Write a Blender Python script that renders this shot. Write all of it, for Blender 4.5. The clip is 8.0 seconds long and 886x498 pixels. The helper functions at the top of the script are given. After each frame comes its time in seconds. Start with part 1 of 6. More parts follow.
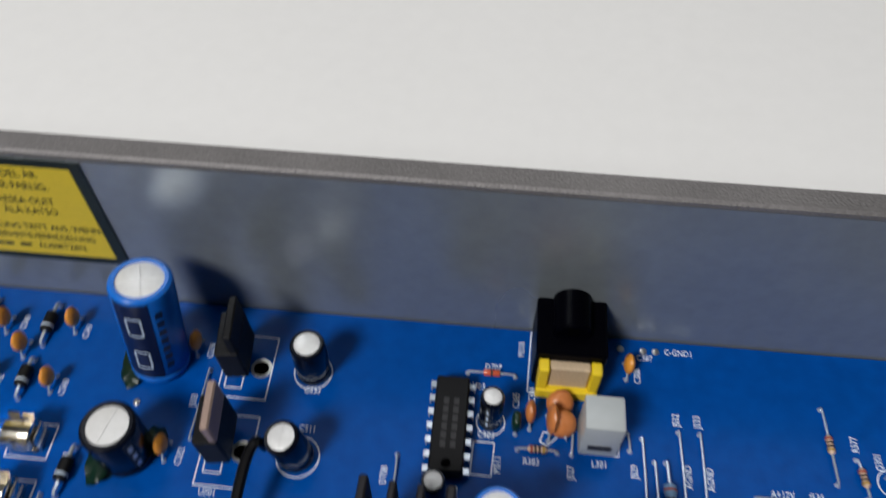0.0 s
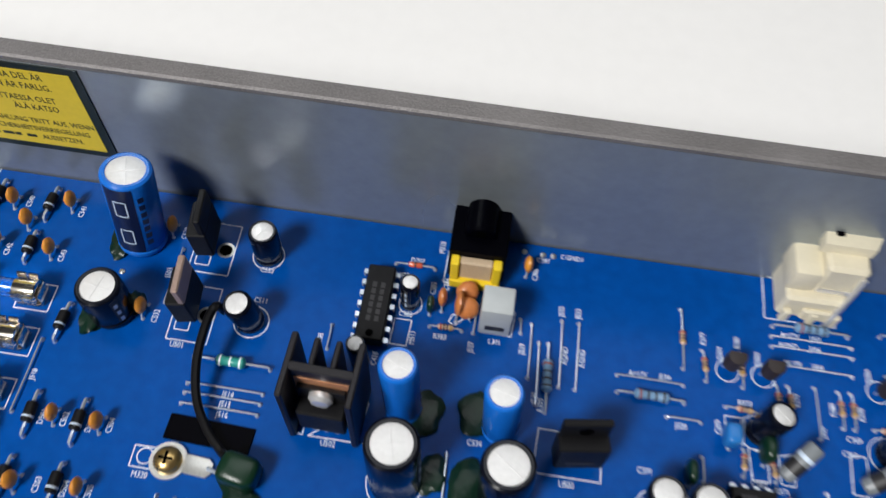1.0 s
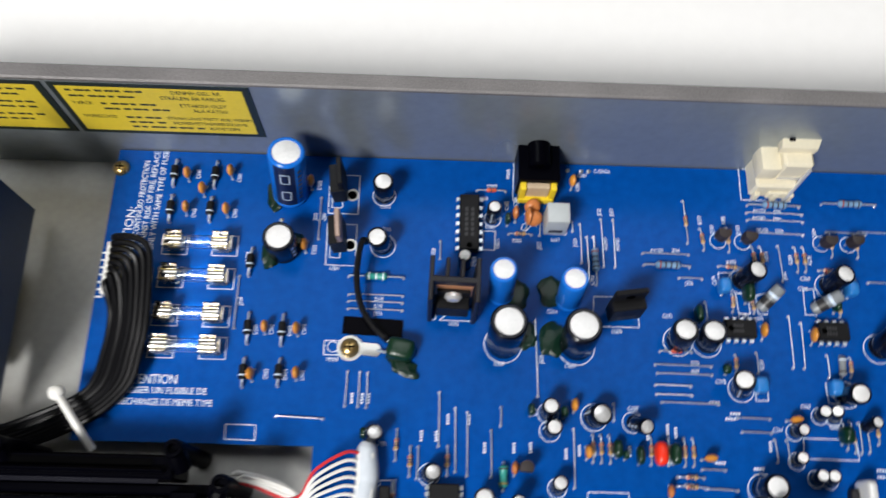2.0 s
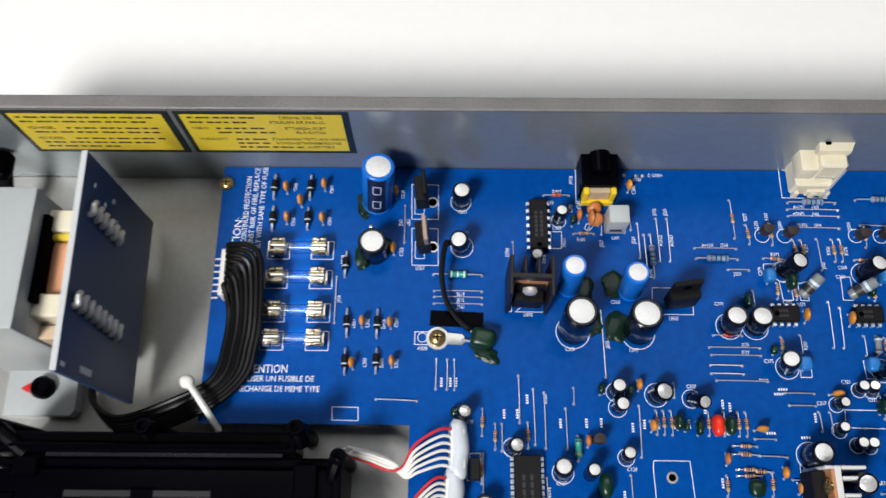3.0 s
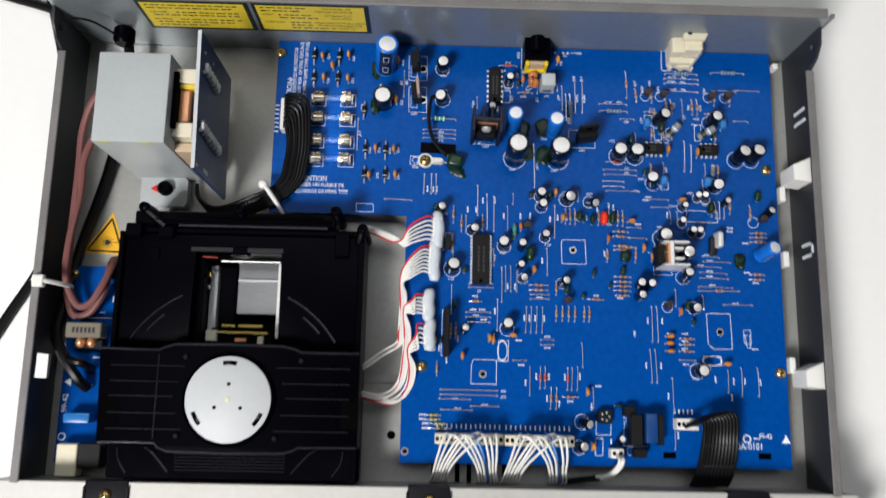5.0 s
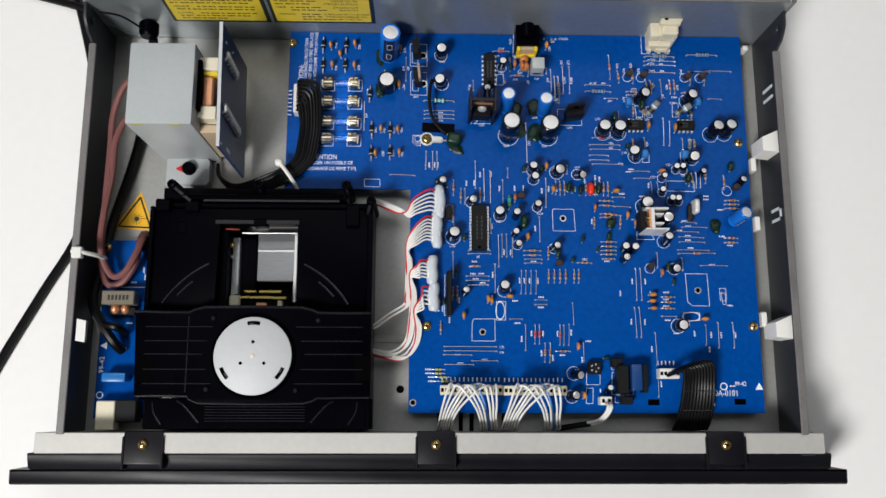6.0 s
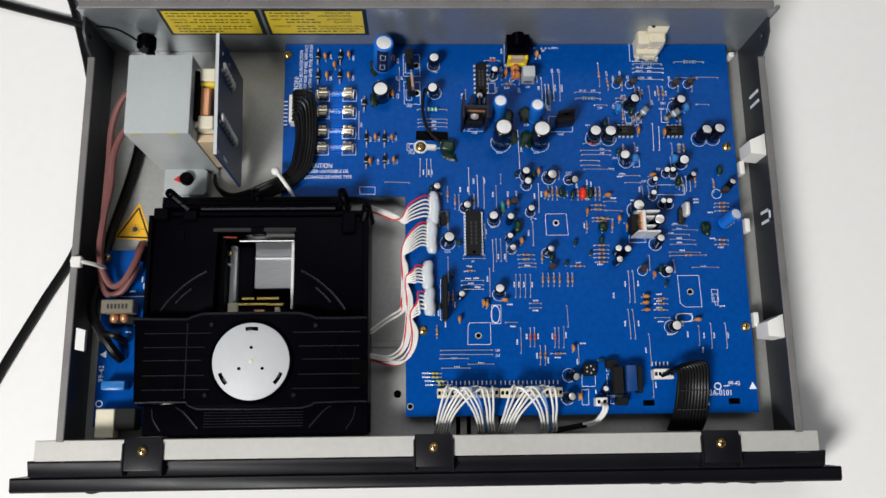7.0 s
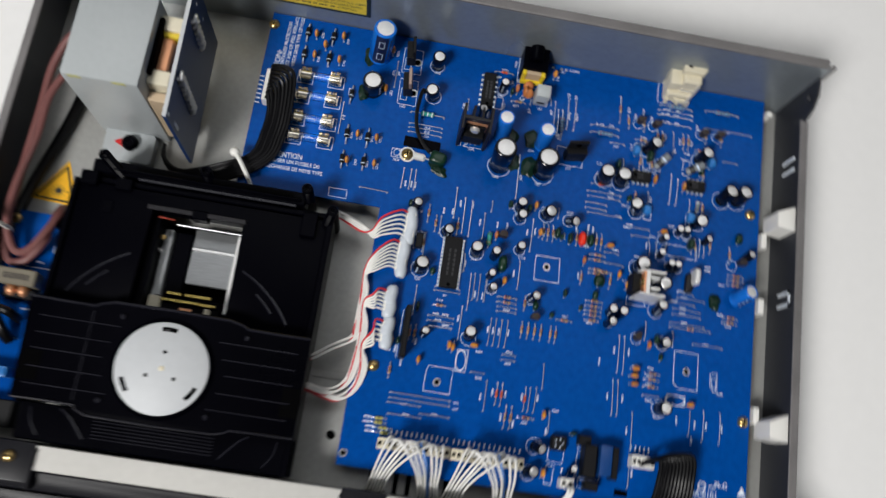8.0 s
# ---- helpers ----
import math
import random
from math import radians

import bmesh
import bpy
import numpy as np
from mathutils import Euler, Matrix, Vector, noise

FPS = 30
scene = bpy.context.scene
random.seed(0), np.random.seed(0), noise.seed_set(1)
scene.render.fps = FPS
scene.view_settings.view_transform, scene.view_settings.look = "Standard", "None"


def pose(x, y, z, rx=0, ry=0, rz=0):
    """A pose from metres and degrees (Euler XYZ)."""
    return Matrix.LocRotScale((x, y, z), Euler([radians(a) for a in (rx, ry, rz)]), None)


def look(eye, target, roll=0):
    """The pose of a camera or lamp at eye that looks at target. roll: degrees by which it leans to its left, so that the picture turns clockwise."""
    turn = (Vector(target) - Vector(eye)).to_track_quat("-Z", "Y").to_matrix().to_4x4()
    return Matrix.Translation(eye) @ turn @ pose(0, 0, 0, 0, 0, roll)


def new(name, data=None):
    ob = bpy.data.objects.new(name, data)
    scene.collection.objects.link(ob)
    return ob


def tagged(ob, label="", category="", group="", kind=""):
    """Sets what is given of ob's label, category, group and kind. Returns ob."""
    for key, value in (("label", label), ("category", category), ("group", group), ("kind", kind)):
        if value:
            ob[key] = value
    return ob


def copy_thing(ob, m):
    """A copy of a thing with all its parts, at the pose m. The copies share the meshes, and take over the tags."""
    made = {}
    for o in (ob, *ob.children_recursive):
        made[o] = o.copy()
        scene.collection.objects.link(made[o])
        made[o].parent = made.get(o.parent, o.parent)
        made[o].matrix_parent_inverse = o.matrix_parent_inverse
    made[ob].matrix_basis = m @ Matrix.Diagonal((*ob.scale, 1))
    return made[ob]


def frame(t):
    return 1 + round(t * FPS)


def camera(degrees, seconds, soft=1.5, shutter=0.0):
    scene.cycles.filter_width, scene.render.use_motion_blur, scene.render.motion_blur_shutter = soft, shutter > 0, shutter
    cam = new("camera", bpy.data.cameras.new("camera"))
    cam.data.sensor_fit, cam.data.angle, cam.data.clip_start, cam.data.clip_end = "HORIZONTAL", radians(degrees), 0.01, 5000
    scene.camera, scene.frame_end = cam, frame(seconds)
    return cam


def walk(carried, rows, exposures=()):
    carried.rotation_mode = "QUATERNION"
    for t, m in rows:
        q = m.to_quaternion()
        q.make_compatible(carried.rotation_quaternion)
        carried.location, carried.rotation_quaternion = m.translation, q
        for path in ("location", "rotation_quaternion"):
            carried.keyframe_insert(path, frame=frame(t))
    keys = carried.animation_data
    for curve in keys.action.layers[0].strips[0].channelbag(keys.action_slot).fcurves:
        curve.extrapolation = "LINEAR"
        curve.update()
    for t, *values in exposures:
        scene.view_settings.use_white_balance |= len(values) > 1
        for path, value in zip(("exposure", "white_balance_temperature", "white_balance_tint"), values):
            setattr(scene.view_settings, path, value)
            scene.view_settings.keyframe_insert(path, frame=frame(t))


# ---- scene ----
cam = camera(57.10, 8.0, soft=1.5, shutter=0.5)
PATH = [
    (0, (-0.03981, 0.02447, 0.14576), (-0.06126, 0.26121, -0.17595), 0.34),
    (0.5, (-0.03092, 0.00817, 0.15221), (-0.05873, 0.23771, -0.17419), 2.72),
    (1, (-0.02306, 0.00635, 0.17227), (-0.03908, 0.20879, -0.17235), 4.24),
    (1.5, (-0.04204, -0.00449, 0.21595), (-0.02670, 0.15967, -0.14849), 8.90),
    (2, (-0.05734, -0.00915, 0.24852), (-0.05004, 0.12659, -0.12768), 4.64),
    (2.2, (-0.06485, -0.00907, 0.25636), (-0.05715, 0.11859, -0.12265), 2.93),
    (3.3, (-0.07789, -0.02828, 0.29529), (-0.09149, 0.10732, -0.08078), -4.19),
    (3.5, (-0.07508, -0.03478, 0.30964), (-0.09604, 0.08230, -0.07227), -7.89),
    (4, (-0.07648, -0.04465, 0.33644), (-0.08179, 0.04737, -0.05280), -0.87),
    (4.5, (-0.07777, -0.06535, 0.37774), (-0.07233, 0.02380, -0.01216), 6.98),
    (5, (-0.07771, -0.07850, 0.41661), (-0.07070, -0.00498, 0.02349), 6.67),
    (5.2, (-0.07985, -0.08436, 0.42643), (-0.07113, -0.01515, 0.03256), 8.10),
    (6.5, (-0.08177, -0.10878, 0.45833), (-0.07215, -0.02996, 0.06629), 6.68),
    (7, (-0.08124, -0.11269, 0.45720), (-0.07009, -0.02882, 0.06625), 6.98),
    (7.5, (-0.08074, -0.10945, 0.45371), (-0.06742, -0.03061, 0.06178), 8.99),
    (8, (-0.08117, -0.10190, 0.39169), (-0.05570, -0.00060, 0.00556), 23.09),
]
walk(cam, [(t, look(eye, target, roll)) for t, eye, target, roll in PATH],
     [(0, -0.3), (0.5, 0.12), (1, 0.05), (1.5, 0.15), (2.2, 0.26), (3.5, 0.04), (4.0, -0.06), (4.5, 0.2), (5.2, -0.08), (6.5, -0.2), (7.5, -0.2), (8, -0.3)])

# ---- room light: closed dark room, a wide lamp high on the near left, ceiling panels ----
world = bpy.data.worlds.new("room_world")
scene.world = world
world.use_nodes = True
world.node_tree.nodes["Background"].inputs[0].default_value = (0.9, 0.95, 1.0, 1)
world.node_tree.nodes["Background"].inputs[1].default_value = 0.05


def area_lamp(name, eye, target, w, h, power, colour):
    data = bpy.data.lights.new(name, "AREA")
    data.shape, data.size, data.size_y, data.energy, data.color = "RECTANGLE", w, h, power, colour
    ob = new(name, data)
    ob.matrix_world = look(eye, target)
    return ob


area_lamp("ceiling_light_key", (-0.95, -1.15, 1.75), (-0.05, 0.0, 0.0), 0.55, 0.55, 58, (1.0, 0.985, 0.965))
area_lamp("ceiling_light_far", (0.0, 0.95, 2.25), (0.0, 0.75, 0.0), 2.4, 1.1, 15, (0.97, 0.985, 1.0))


# ---- materials ----
def material(name, colour, rough=0.5, metal=0.0, vary=0.12, grain=400.0, bump=0.0, spread=0.15, coat=0.0, transmission=0.0, island=0.0, stretch=(1, 1, 1), spec=0.5):
    """Principled surface with colour and gloss that vary at two scales, and a fine relief."""
    m = bpy.data.materials.new(name)
    m.use_nodes = True
    nt = m.node_tree
    n, l = nt.nodes, nt.links
    b = n["Principled BSDF"]
    b.inputs["Metallic"].default_value = metal
    b.inputs["Roughness"].default_value = rough
    b.inputs["Coat Weight"].default_value = coat
    b.inputs["Specular IOR Level"].default_value = spec
    b.inputs["Transmission Weight"].default_value = transmission
    geo = n.new("ShaderNodeNewGeometry")
    mapping = n.new("ShaderNodeVectorMath")
    mapping.operation = "MULTIPLY"
    mapping.inputs[1].default_value = stretch
    l.new(geo.outputs["Position"], mapping.inputs[0])
    fine = n.new("ShaderNodeTexNoise")
    fine.inputs["Scale"].default_value, fine.inputs["Detail"].default_value = grain * 5, 3
    broad = n.new("ShaderNodeTexNoise")
    broad.inputs["Scale"].default_value, broad.inputs["Detail"].default_value = grain * 0.12, 4
    l.new(mapping.outputs[0], fine.inputs["Vector"])
    l.new(geo.outputs["Position"], broad.inputs["Vector"])
    mix = n.new("ShaderNodeMath")
    mix.operation = "MULTIPLY_ADD"
    mix.inputs[1].default_value, mix.inputs[2].default_value = 0.5, 0.0
    l.new(fine.outputs["Fac"], mix.inputs[0])
    add = n.new("ShaderNodeMath")
    add.operation = "MULTIPLY_ADD"
    add.inputs[1].default_value = 0.5
    l.new(broad.outputs["Fac"], add.inputs[0])
    l.new(mix.outputs[0], add.inputs[2])
    ramp = n.new("ShaderNodeMapRange")
    ramp.inputs["From Min"].default_value, ramp.inputs["From Max"].default_value = 0.3, 0.7
    ramp.inputs["To Min"].default_value, ramp.inputs["To Max"].default_value = 1 - vary, 1 + vary
    l.new(add.outputs[0], ramp.inputs["Value"])
    value = ramp.outputs["Result"]
    if island:
        info = n.new("ShaderNodeObjectInfo")
        r2 = n.new("ShaderNodeMapRange")
        r2.inputs["To Min"].default_value, r2.inputs["To Max"].default_value = 1 - island, 1 + island
        l.new(info.outputs["Random"], r2.inputs["Value"])
        mul = n.new("ShaderNodeMath")
        mul.operation = "MULTIPLY"
        l.new(value, mul.inputs[0])
        l.new(r2.outputs["Result"], mul.inputs[1])
        value = mul.outputs[0]
    tint = n.new("ShaderNodeMix")
    tint.data_type, tint.blend_type = "RGBA", "MULTIPLY"
    tint.inputs[0].default_value = 1.0
    tint.inputs[6].default_value = (*colour, 1)
    l.new(value, tint.inputs[7])
    l.new(tint.outputs[2], b.inputs["Base Color"])
    rr = n.new("ShaderNodeMapRange")
    rr.inputs["From Min"].default_value, rr.inputs["From Max"].default_value = 0.3, 0.7
    rr.inputs["To Min"].default_value = max(0.02, rough * (1 - spread))
    rr.inputs["To Max"].default_value = min(1.0, rough * (1 + spread))
    l.new(broad.outputs["Fac"], rr.inputs["Value"])
    l.new(rr.outputs["Result"], b.inputs["Roughness"])
    if bump:
        bp = n.new("ShaderNodeBump")
        bp.inputs["Strength"].default_value, bp.inputs["Distance"].default_value = bump, 0.0004
        l.new(fine.outputs["Fac"], bp.inputs["Height"])
        l.new(bp.outputs["Normal"], b.inputs["Normal"])
    return m


M = {}
M["table"] = material("white_laminate", (0.90, 0.895, 0.885), 0.5, vary=0.02, grain=30)
M["room"] = material("unseen_room_grey", (0.13, 0.13, 0.13), 0.8, vary=0.03, grain=20, bump=0.1)
M["solder_mask"] = material("blue_solder_mask", (0.0001, 0.061, 0.305), 0.24, vary=0.2, grain=60, bump=0.02, spec=0.08)
M["zinc"] = material("zinc_plated_steel", (0.345, 0.345, 0.33), 0.42, metal=0.35, vary=0.1, grain=80, bump=0.05)
M["rail_steel"] = material("pale_plated_rail", (0.60, 0.59, 0.56), 0.4, metal=0.3, vary=0.06, grain=60, bump=0.03)
M["zinc_rear"] = material("galvanised_rear_panel", (0.30, 0.335, 0.36), 0.3, metal=0.55, vary=0.1, grain=70, spread=0.3)
M["zinc_edge"] = material("bare_cut_edge", (0.21, 0.20, 0.20), 0.55, metal=0.35, vary=0.28, grain=400, bump=0.5)
M["black_paint"] = material("black_painted_steel", (0.026, 0.028, 0.035), 0.4, vary=0.2, grain=200, bump=0.1, spec=0.3)
M["black_plastic"] = material("black_moulded_plastic", (0.0007, 0.0007, 0.002), 0.32, vary=0.25, grain=200, bump=0.12, spec=0.035)
# same black plastic, lightened to paint highlight lines on lips and ribs
M["lit_plastic_edge"] = material("black_plastic_edge_highlight", (0.008, 0.008, 0.013), 0.25, vary=0.3, grain=300, spec=0.35)
M["front_plastic"] = material("dark_grey_front_plastic", (0.006, 0.006, 0.009), 0.42, vary=0.15, grain=250, bump=0.15, spec=0.2)
M["white_disc"] = material("white_clamp_disc", (0.57, 0.59, 0.61), 0.6, vary=0.04, grain=60)
M["grey_can"] = material("grey_painted_can", (0.43, 0.46, 0.47), 0.32, vary=0.05, grain=80, bump=0.04)
M["silk"] = material("white_silkscreen", (0.80, 0.86, 0.92), 0.6, vary=0.06, grain=300)
M["tin"] = material("tinned_wire", (0.66, 0.74, 0.85), 0.24, metal=0.6, vary=0.2, grain=500)
M["solder"] = material("solder_dome", (0.58, 0.58, 0.56), 0.3, metal=0.9, vary=0.2, grain=500)
M["aluminium"] = material("aluminium_can_top", (0.78, 0.78, 0.78), 0.38, metal=0.25, vary=0.08, grain=200)
M["black_sleeve"] = material("black_cap_sleeve", (0.003, 0.004, 0.009), 0.17, vary=0.2, grain=200, spec=0.3)
M["blue_sleeve"] = material("blue_cap_sleeve", (0.008, 0.15, 0.62), 0.22, vary=0.08, grain=150, spec=0.5)
M["navy_band"] = material("navy_print", (0.006, 0.012, 0.05), 0.3, vary=0.1, grain=300)
M["light_print"] = material("pale_print", (0.55, 0.66, 0.80), 0.4, vary=0.05, grain=300)
M["orange_ceramic"] = material("orange_ceramic_coating", (0.62, 0.25, 0.035), 0.35, vary=0.12, grain=300, bump=0.15, island=0.12)
M["brown_ceramic"] = material("brown_ceramic_coating", (0.50, 0.17, 0.05), 0.35, vary=0.12, grain=300, bump=0.15)
M["green_film"] = material("green_film_coating", (0.003, 0.024, 0.011), 0.3, vary=0.15, grain=300, bump=0.1, island=0.2)
M["green_glue"] = material("dark_green_fixing_glue", (0.0035, 0.019, 0.011), 0.3, vary=0.35, grain=200, bump=0.3, spec=0.3)
M["red_film"] = material("red_film_coating", (0.75, 0.03, 0.01), 0.3, vary=0.08, grain=300)
M["beige_resistor"] = material("beige_resistor_body", (0.60, 0.42, 0.31), 0.4, vary=0.1, grain=500, island=0.2)
M["blue_resistor"] = material("blue_grey_resistor_body", (0.16, 0.29, 0.46), 0.35, vary=0.1, grain=500)
M["teal_inductor"] = material("teal_inductor_body", (0.03, 0.28, 0.24), 0.3, vary=0.12, grain=400, bump=0.1)
M["band_red"] = material("red_colour_band", (0.30, 0.05, 0.03), 0.4)
M["band_dark"] = material("dark_colour_band", (0.03, 0.015, 0.01), 0.4)
M["band_gold"] = material("gold_colour_band", (0.45, 0.28, 0.06), 0.35, metal=0.5)
M["glass_red"] = material("red_glass_diode", (0.55, 0.10, 0.05), 0.12, vary=0.1, coat=0.5)
M["epoxy"] = material("black_epoxy_package", (0.006, 0.006, 0.007), 0.5, vary=0.2, grain=500, bump=0.15, spec=0.22)
M["transistor"] = material("dark_brown_transistor", (0.025, 0.018, 0.018), 0.5, vary=0.15, grain=500)
M["print_grey"] = material("faint_chip_marking", (0.022, 0.022, 0.025), 0.5)
M["cream"] = material("cream_nylon", (0.74, 0.68, 0.52), 0.42, vary=0.05, grain=200, bump=0.05)
M["white_nylon"] = material("white_nylon", (0.82, 0.81, 0.77), 0.4, vary=0.04, grain=200)
M["hot_glue"] = material("milky_hot_glue", (0.62, 0.67, 0.73), 0.25, vary=0.06, grain=150, coat=0.3)
M["yellow_plastic"] = material("yellow_plastic", (0.80, 0.58, 0.02), 0.38, vary=0.06, grain=200)
M["yellow_paper"] = material("yellow_label_film", (0.74, 0.56, 0.04), 0.42, vary=0.06, grain=150)
M["label_black"] = material("black_label_print", (0.012, 0.02, 0.018), 0.45, vary=0.2, grain=300)
M["laser_yellow"] = material("orange_yellow_label", (0.85, 0.45, 0.01), 0.4, vary=0.04, grain=200)
M["brass"] = material("brass_plated_screw", (0.72, 0.50, 0.20), 0.28, metal=0.95, vary=0.12, grain=500)
M["copper"] = material("copper_foil", (0.80, 0.38, 0.20), 0.35, metal=0.6, vary=0.12, grain=300)
M["steel"] = material("bright_steel", (0.80, 0.80, 0.80), 0.25, metal=0.6, vary=0.1, grain=300)
# near-black that paints the shade inside holes, slots, grooves and recesses
M["hole"] = material("hole_shade_black", (0.0008, 0.0008, 0.001), 0.7, spec=0.02)
M["sink_black"] = material("black_anodised_aluminium", (0.010, 0.009, 0.012), 0.45, vary=0.15, grain=300, bump=0.1, spec=0.4)
M["sink_silver"] = material("plain_aluminium", (0.82, 0.82, 0.81), 0.4, metal=0.3, vary=0.08, grain=300)
M["wire_white"] = material("white_wire_sheath", (0.80, 0.79, 0.76), 0.4, vary=0.06, grain=200)
M["wire_red"] = material("red_wire_sheath", (0.60, 0.03, 0.04), 0.4, vary=0.06, grain=200)
M["wire_blue"] = material("blue_wire_sheath", (0.06, 0.20, 0.55), 0.4, vary=0.06, grain=200)
M["wire_black"] = material("black_wire_sheath", (0.004, 0.004, 0.005), 0.36, vary=0.15, grain=200, spec=0.22)
M["wire_maroon"] = material("maroon_heat_sleeve", (0.18, 0.07, 0.065), 0.4, vary=0.15, grain=150, bump=0.1)
M["paper_tan"] = material("tan_card_insulation", (0.55, 0.42, 0.28), 0.6, vary=0.15, grain=400, bump=0.2)
M["trafo_board"] = material("dark_blue_board", (0.006, 0.034, 0.13), 0.32, vary=0.15, grain=100, spec=0.5)
M["grey_film"] = material("grey_film_cap", (0.20, 0.22, 0.24), 0.35, vary=0.15, grain=300)
M["blue_film"] = material("bright_blue_box_cap", (0.02, 0.17, 0.5), 0.3, vary=0.08, grain=300)
M["ferrite"] = material("dull_brown_ferrite", (0.17, 0.15, 0.11), 0.45, vary=0.2, grain=300, bump=0.2)
M["clip_metal"] = material("sprung_nickel", (0.74, 0.70, 0.62), 0.16, metal=1.0, vary=0.12, grain=300)
M["sled_metal"] = material("brushed_sled_steel", (0.30, 0.31, 0.32), 0.38, metal=0.8, vary=0.12, grain=300, stretch=(0.1, 1, 1))
M["olive_daub"] = material("faded_yellow_paint", (0.42, 0.40, 0.10), 0.5, vary=0.2, grain=300)
M["brass_lens"] = material("gilt_pickup_frame", (0.55, 0.42, 0.12), 0.28, metal=0.8, vary=0.2, grain=400)
# box capacitor blue, darkened for the shadow it stands in
M["shaded_blue_box"] = material("shaded_blue_box_cap", (0.006, 0.05, 0.2), 0.35, vary=0.1, grain=300)
M["tab_metal"] = material("dull_copper_tab", (0.42, 0.30, 0.25), 0.4, metal=0.4, vary=0.12, grain=300)
M["red_sleeve"] = material("red_fastener", (0.60, 0.02, 0.02), 0.4, vary=0.1, grain=300)

glass = bpy.data.materials.new("clear_fuse_glass")
glass.use_nodes = True
g = glass.node_tree.nodes["Principled BSDF"]
g.inputs["Transmission Weight"].default_value, g.inputs["Roughness"].default_value = 1.0, 0.03
g.inputs["Base Color"].default_value, g.inputs["IOR"].default_value = (0.95, 0.97, 0.98, 1), 1.45
M["glass"] = glass


# ---- shapes (all lengths in millimetres, turned into metres when linked) ----
MM = 0.001


def bm_box(x0, y0, z0, x1, y1, z1, bevel=0.0, seg=1, bm=None):
    bm = bm or bmesh.new()
    made = bmesh.ops.create_cube(bm, size=1.0)
    vs = made["verts"]
    bmesh.ops.scale(bm, vec=(x1 - x0, y1 - y0, z1 - z0), verts=vs)
    bmesh.ops.translate(bm, vec=((x0 + x1) / 2, (y0 + y1) / 2, (z0 + z1) / 2), verts=vs)
    if bevel:
        es = list({e for v in vs for e in v.link_edges})
        bmesh.ops.bevel(bm, geom=es, offset=bevel, segments=seg, profile=0.6, affect="EDGES")
    return bm


def bm_lathe(profile, n=20, bm=None, at=(0, 0, 0)):
    """A turned body about the vertical: profile of (radius, height) from below to above."""
    bm = bm or bmesh.new()
    rings = []
    for r, z in profile:
        if r < 1e-6:
            rings.append([bm.verts.new((at[0], at[1], at[2] + z))])
        else:
            rings.append([bm.verts.new((at[0] + r * math.cos(2 * math.pi * i / n), at[1] + r * math.sin(2 * math.pi * i / n), at[2] + z)) for i in range(n)])
    for a, b in zip(rings, rings[1:]):
        for i in range(n):
            j = (i + 1) % n
            if len(a) == 1 and len(b) == 1:
                continue
            if len(a) == 1:
                bm.faces.new((a[0], b[j], b[i]))
            elif len(b) == 1:
                bm.faces.new((a[i], a[j], b[0]))
            else:
                bm.faces.new((a[i], a[j], b[j], b[i]))
    if tuple(profile[0]) == tuple(profile[-1]):
        bmesh.ops.remove_doubles(bm, verts=rings[0] + rings[-1], dist=1e-5)
        return bm
    if len(rings[0]) > 1:
        bm.faces.new(list(reversed(rings[0])))
    if len(rings[-1]) > 1:
        bm.faces.new(rings[-1])
    return bm


def smooth_path(points, steps=6):
    """Catmull-Rom curve through the points."""
    p = [Vector(v) for v in points]
    if len(p) < 3:
        return p
    out = []
    for i in range(len(p) - 1):
        a, b, c, d = p[max(i - 1, 0)], p[i], p[i + 1], p[min(i + 2, len(p) - 1)]
        for s in range(steps):
            t = s / steps
            out.append(0.5 * ((2 * b) + (c - a) * t + (2 * a - 5 * b + 4 * c - d) * t * t + (3 * b - a - 3 * c + d) * t ** 3))
    out.append(p[-1])
    return out


def bm_tube(points, r, n=8, steps=6, bm=None, ends=True):
    bm = bm or bmesh.new()
    path = smooth_path(points, steps)
    side = None
    rings = []
    for i, q in enumerate(path):
        d = (path[min(i + 1, len(path) - 1)] - path[max(i - 1, 0)]).normalized()
        if side is None:
            side = d.cross(Vector((0.13, 0.27, 0.95)))
            if side.length < 1e-3:
                side = d.cross(Vector((1, 0, 0)))
        side = (side - d * side.dot(d)).normalized()
        up = d.cross(side)
        rr = float(np.interp(i / max(len(path) - 1, 1) * (len(r) - 1), range(len(r)), r)) if isinstance(r, (list, tuple)) else r
        rings.append([bm.verts.new(q + rr * (side * math.cos(2 * math.pi * k / n) + up * math.sin(2 * math.pi * k / n))) for k in range(n)])
    for a, b in zip(rings, rings[1:]):
        for k in range(n):
            bm.faces.new((a[k], a[(k + 1) % n], b[(k + 1) % n], b[k]))
    if ends:
        bm.faces.new(list(reversed(rings[0])))
        bm.faces.new(rings[-1])
    return bm


def bm_prism(outline, z0, z1, bevel=0.0, bm=None):
    """An upright slab with the given outline, (x, y) counter-clockwise."""
    bm = bm or bmesh.new()
    low = [bm.verts.new((x, y, z0)) for x, y in outline]
    top = [bm.verts.new((x, y, z1)) for x, y in outline]
    n = len(outline)
    faces = [bm.faces.new(list(reversed(low))), bm.faces.new(top)]
    for i in range(n):
        faces.append(bm.faces.new((low[i], low[(i + 1) % n], top[(i + 1) % n], top[i])))
    if bevel:
        bmesh.ops.bevel(bm, geom=list(faces[1].edges), offset=bevel, segments=2, profile=0.6, affect="EDGES")
    return bm


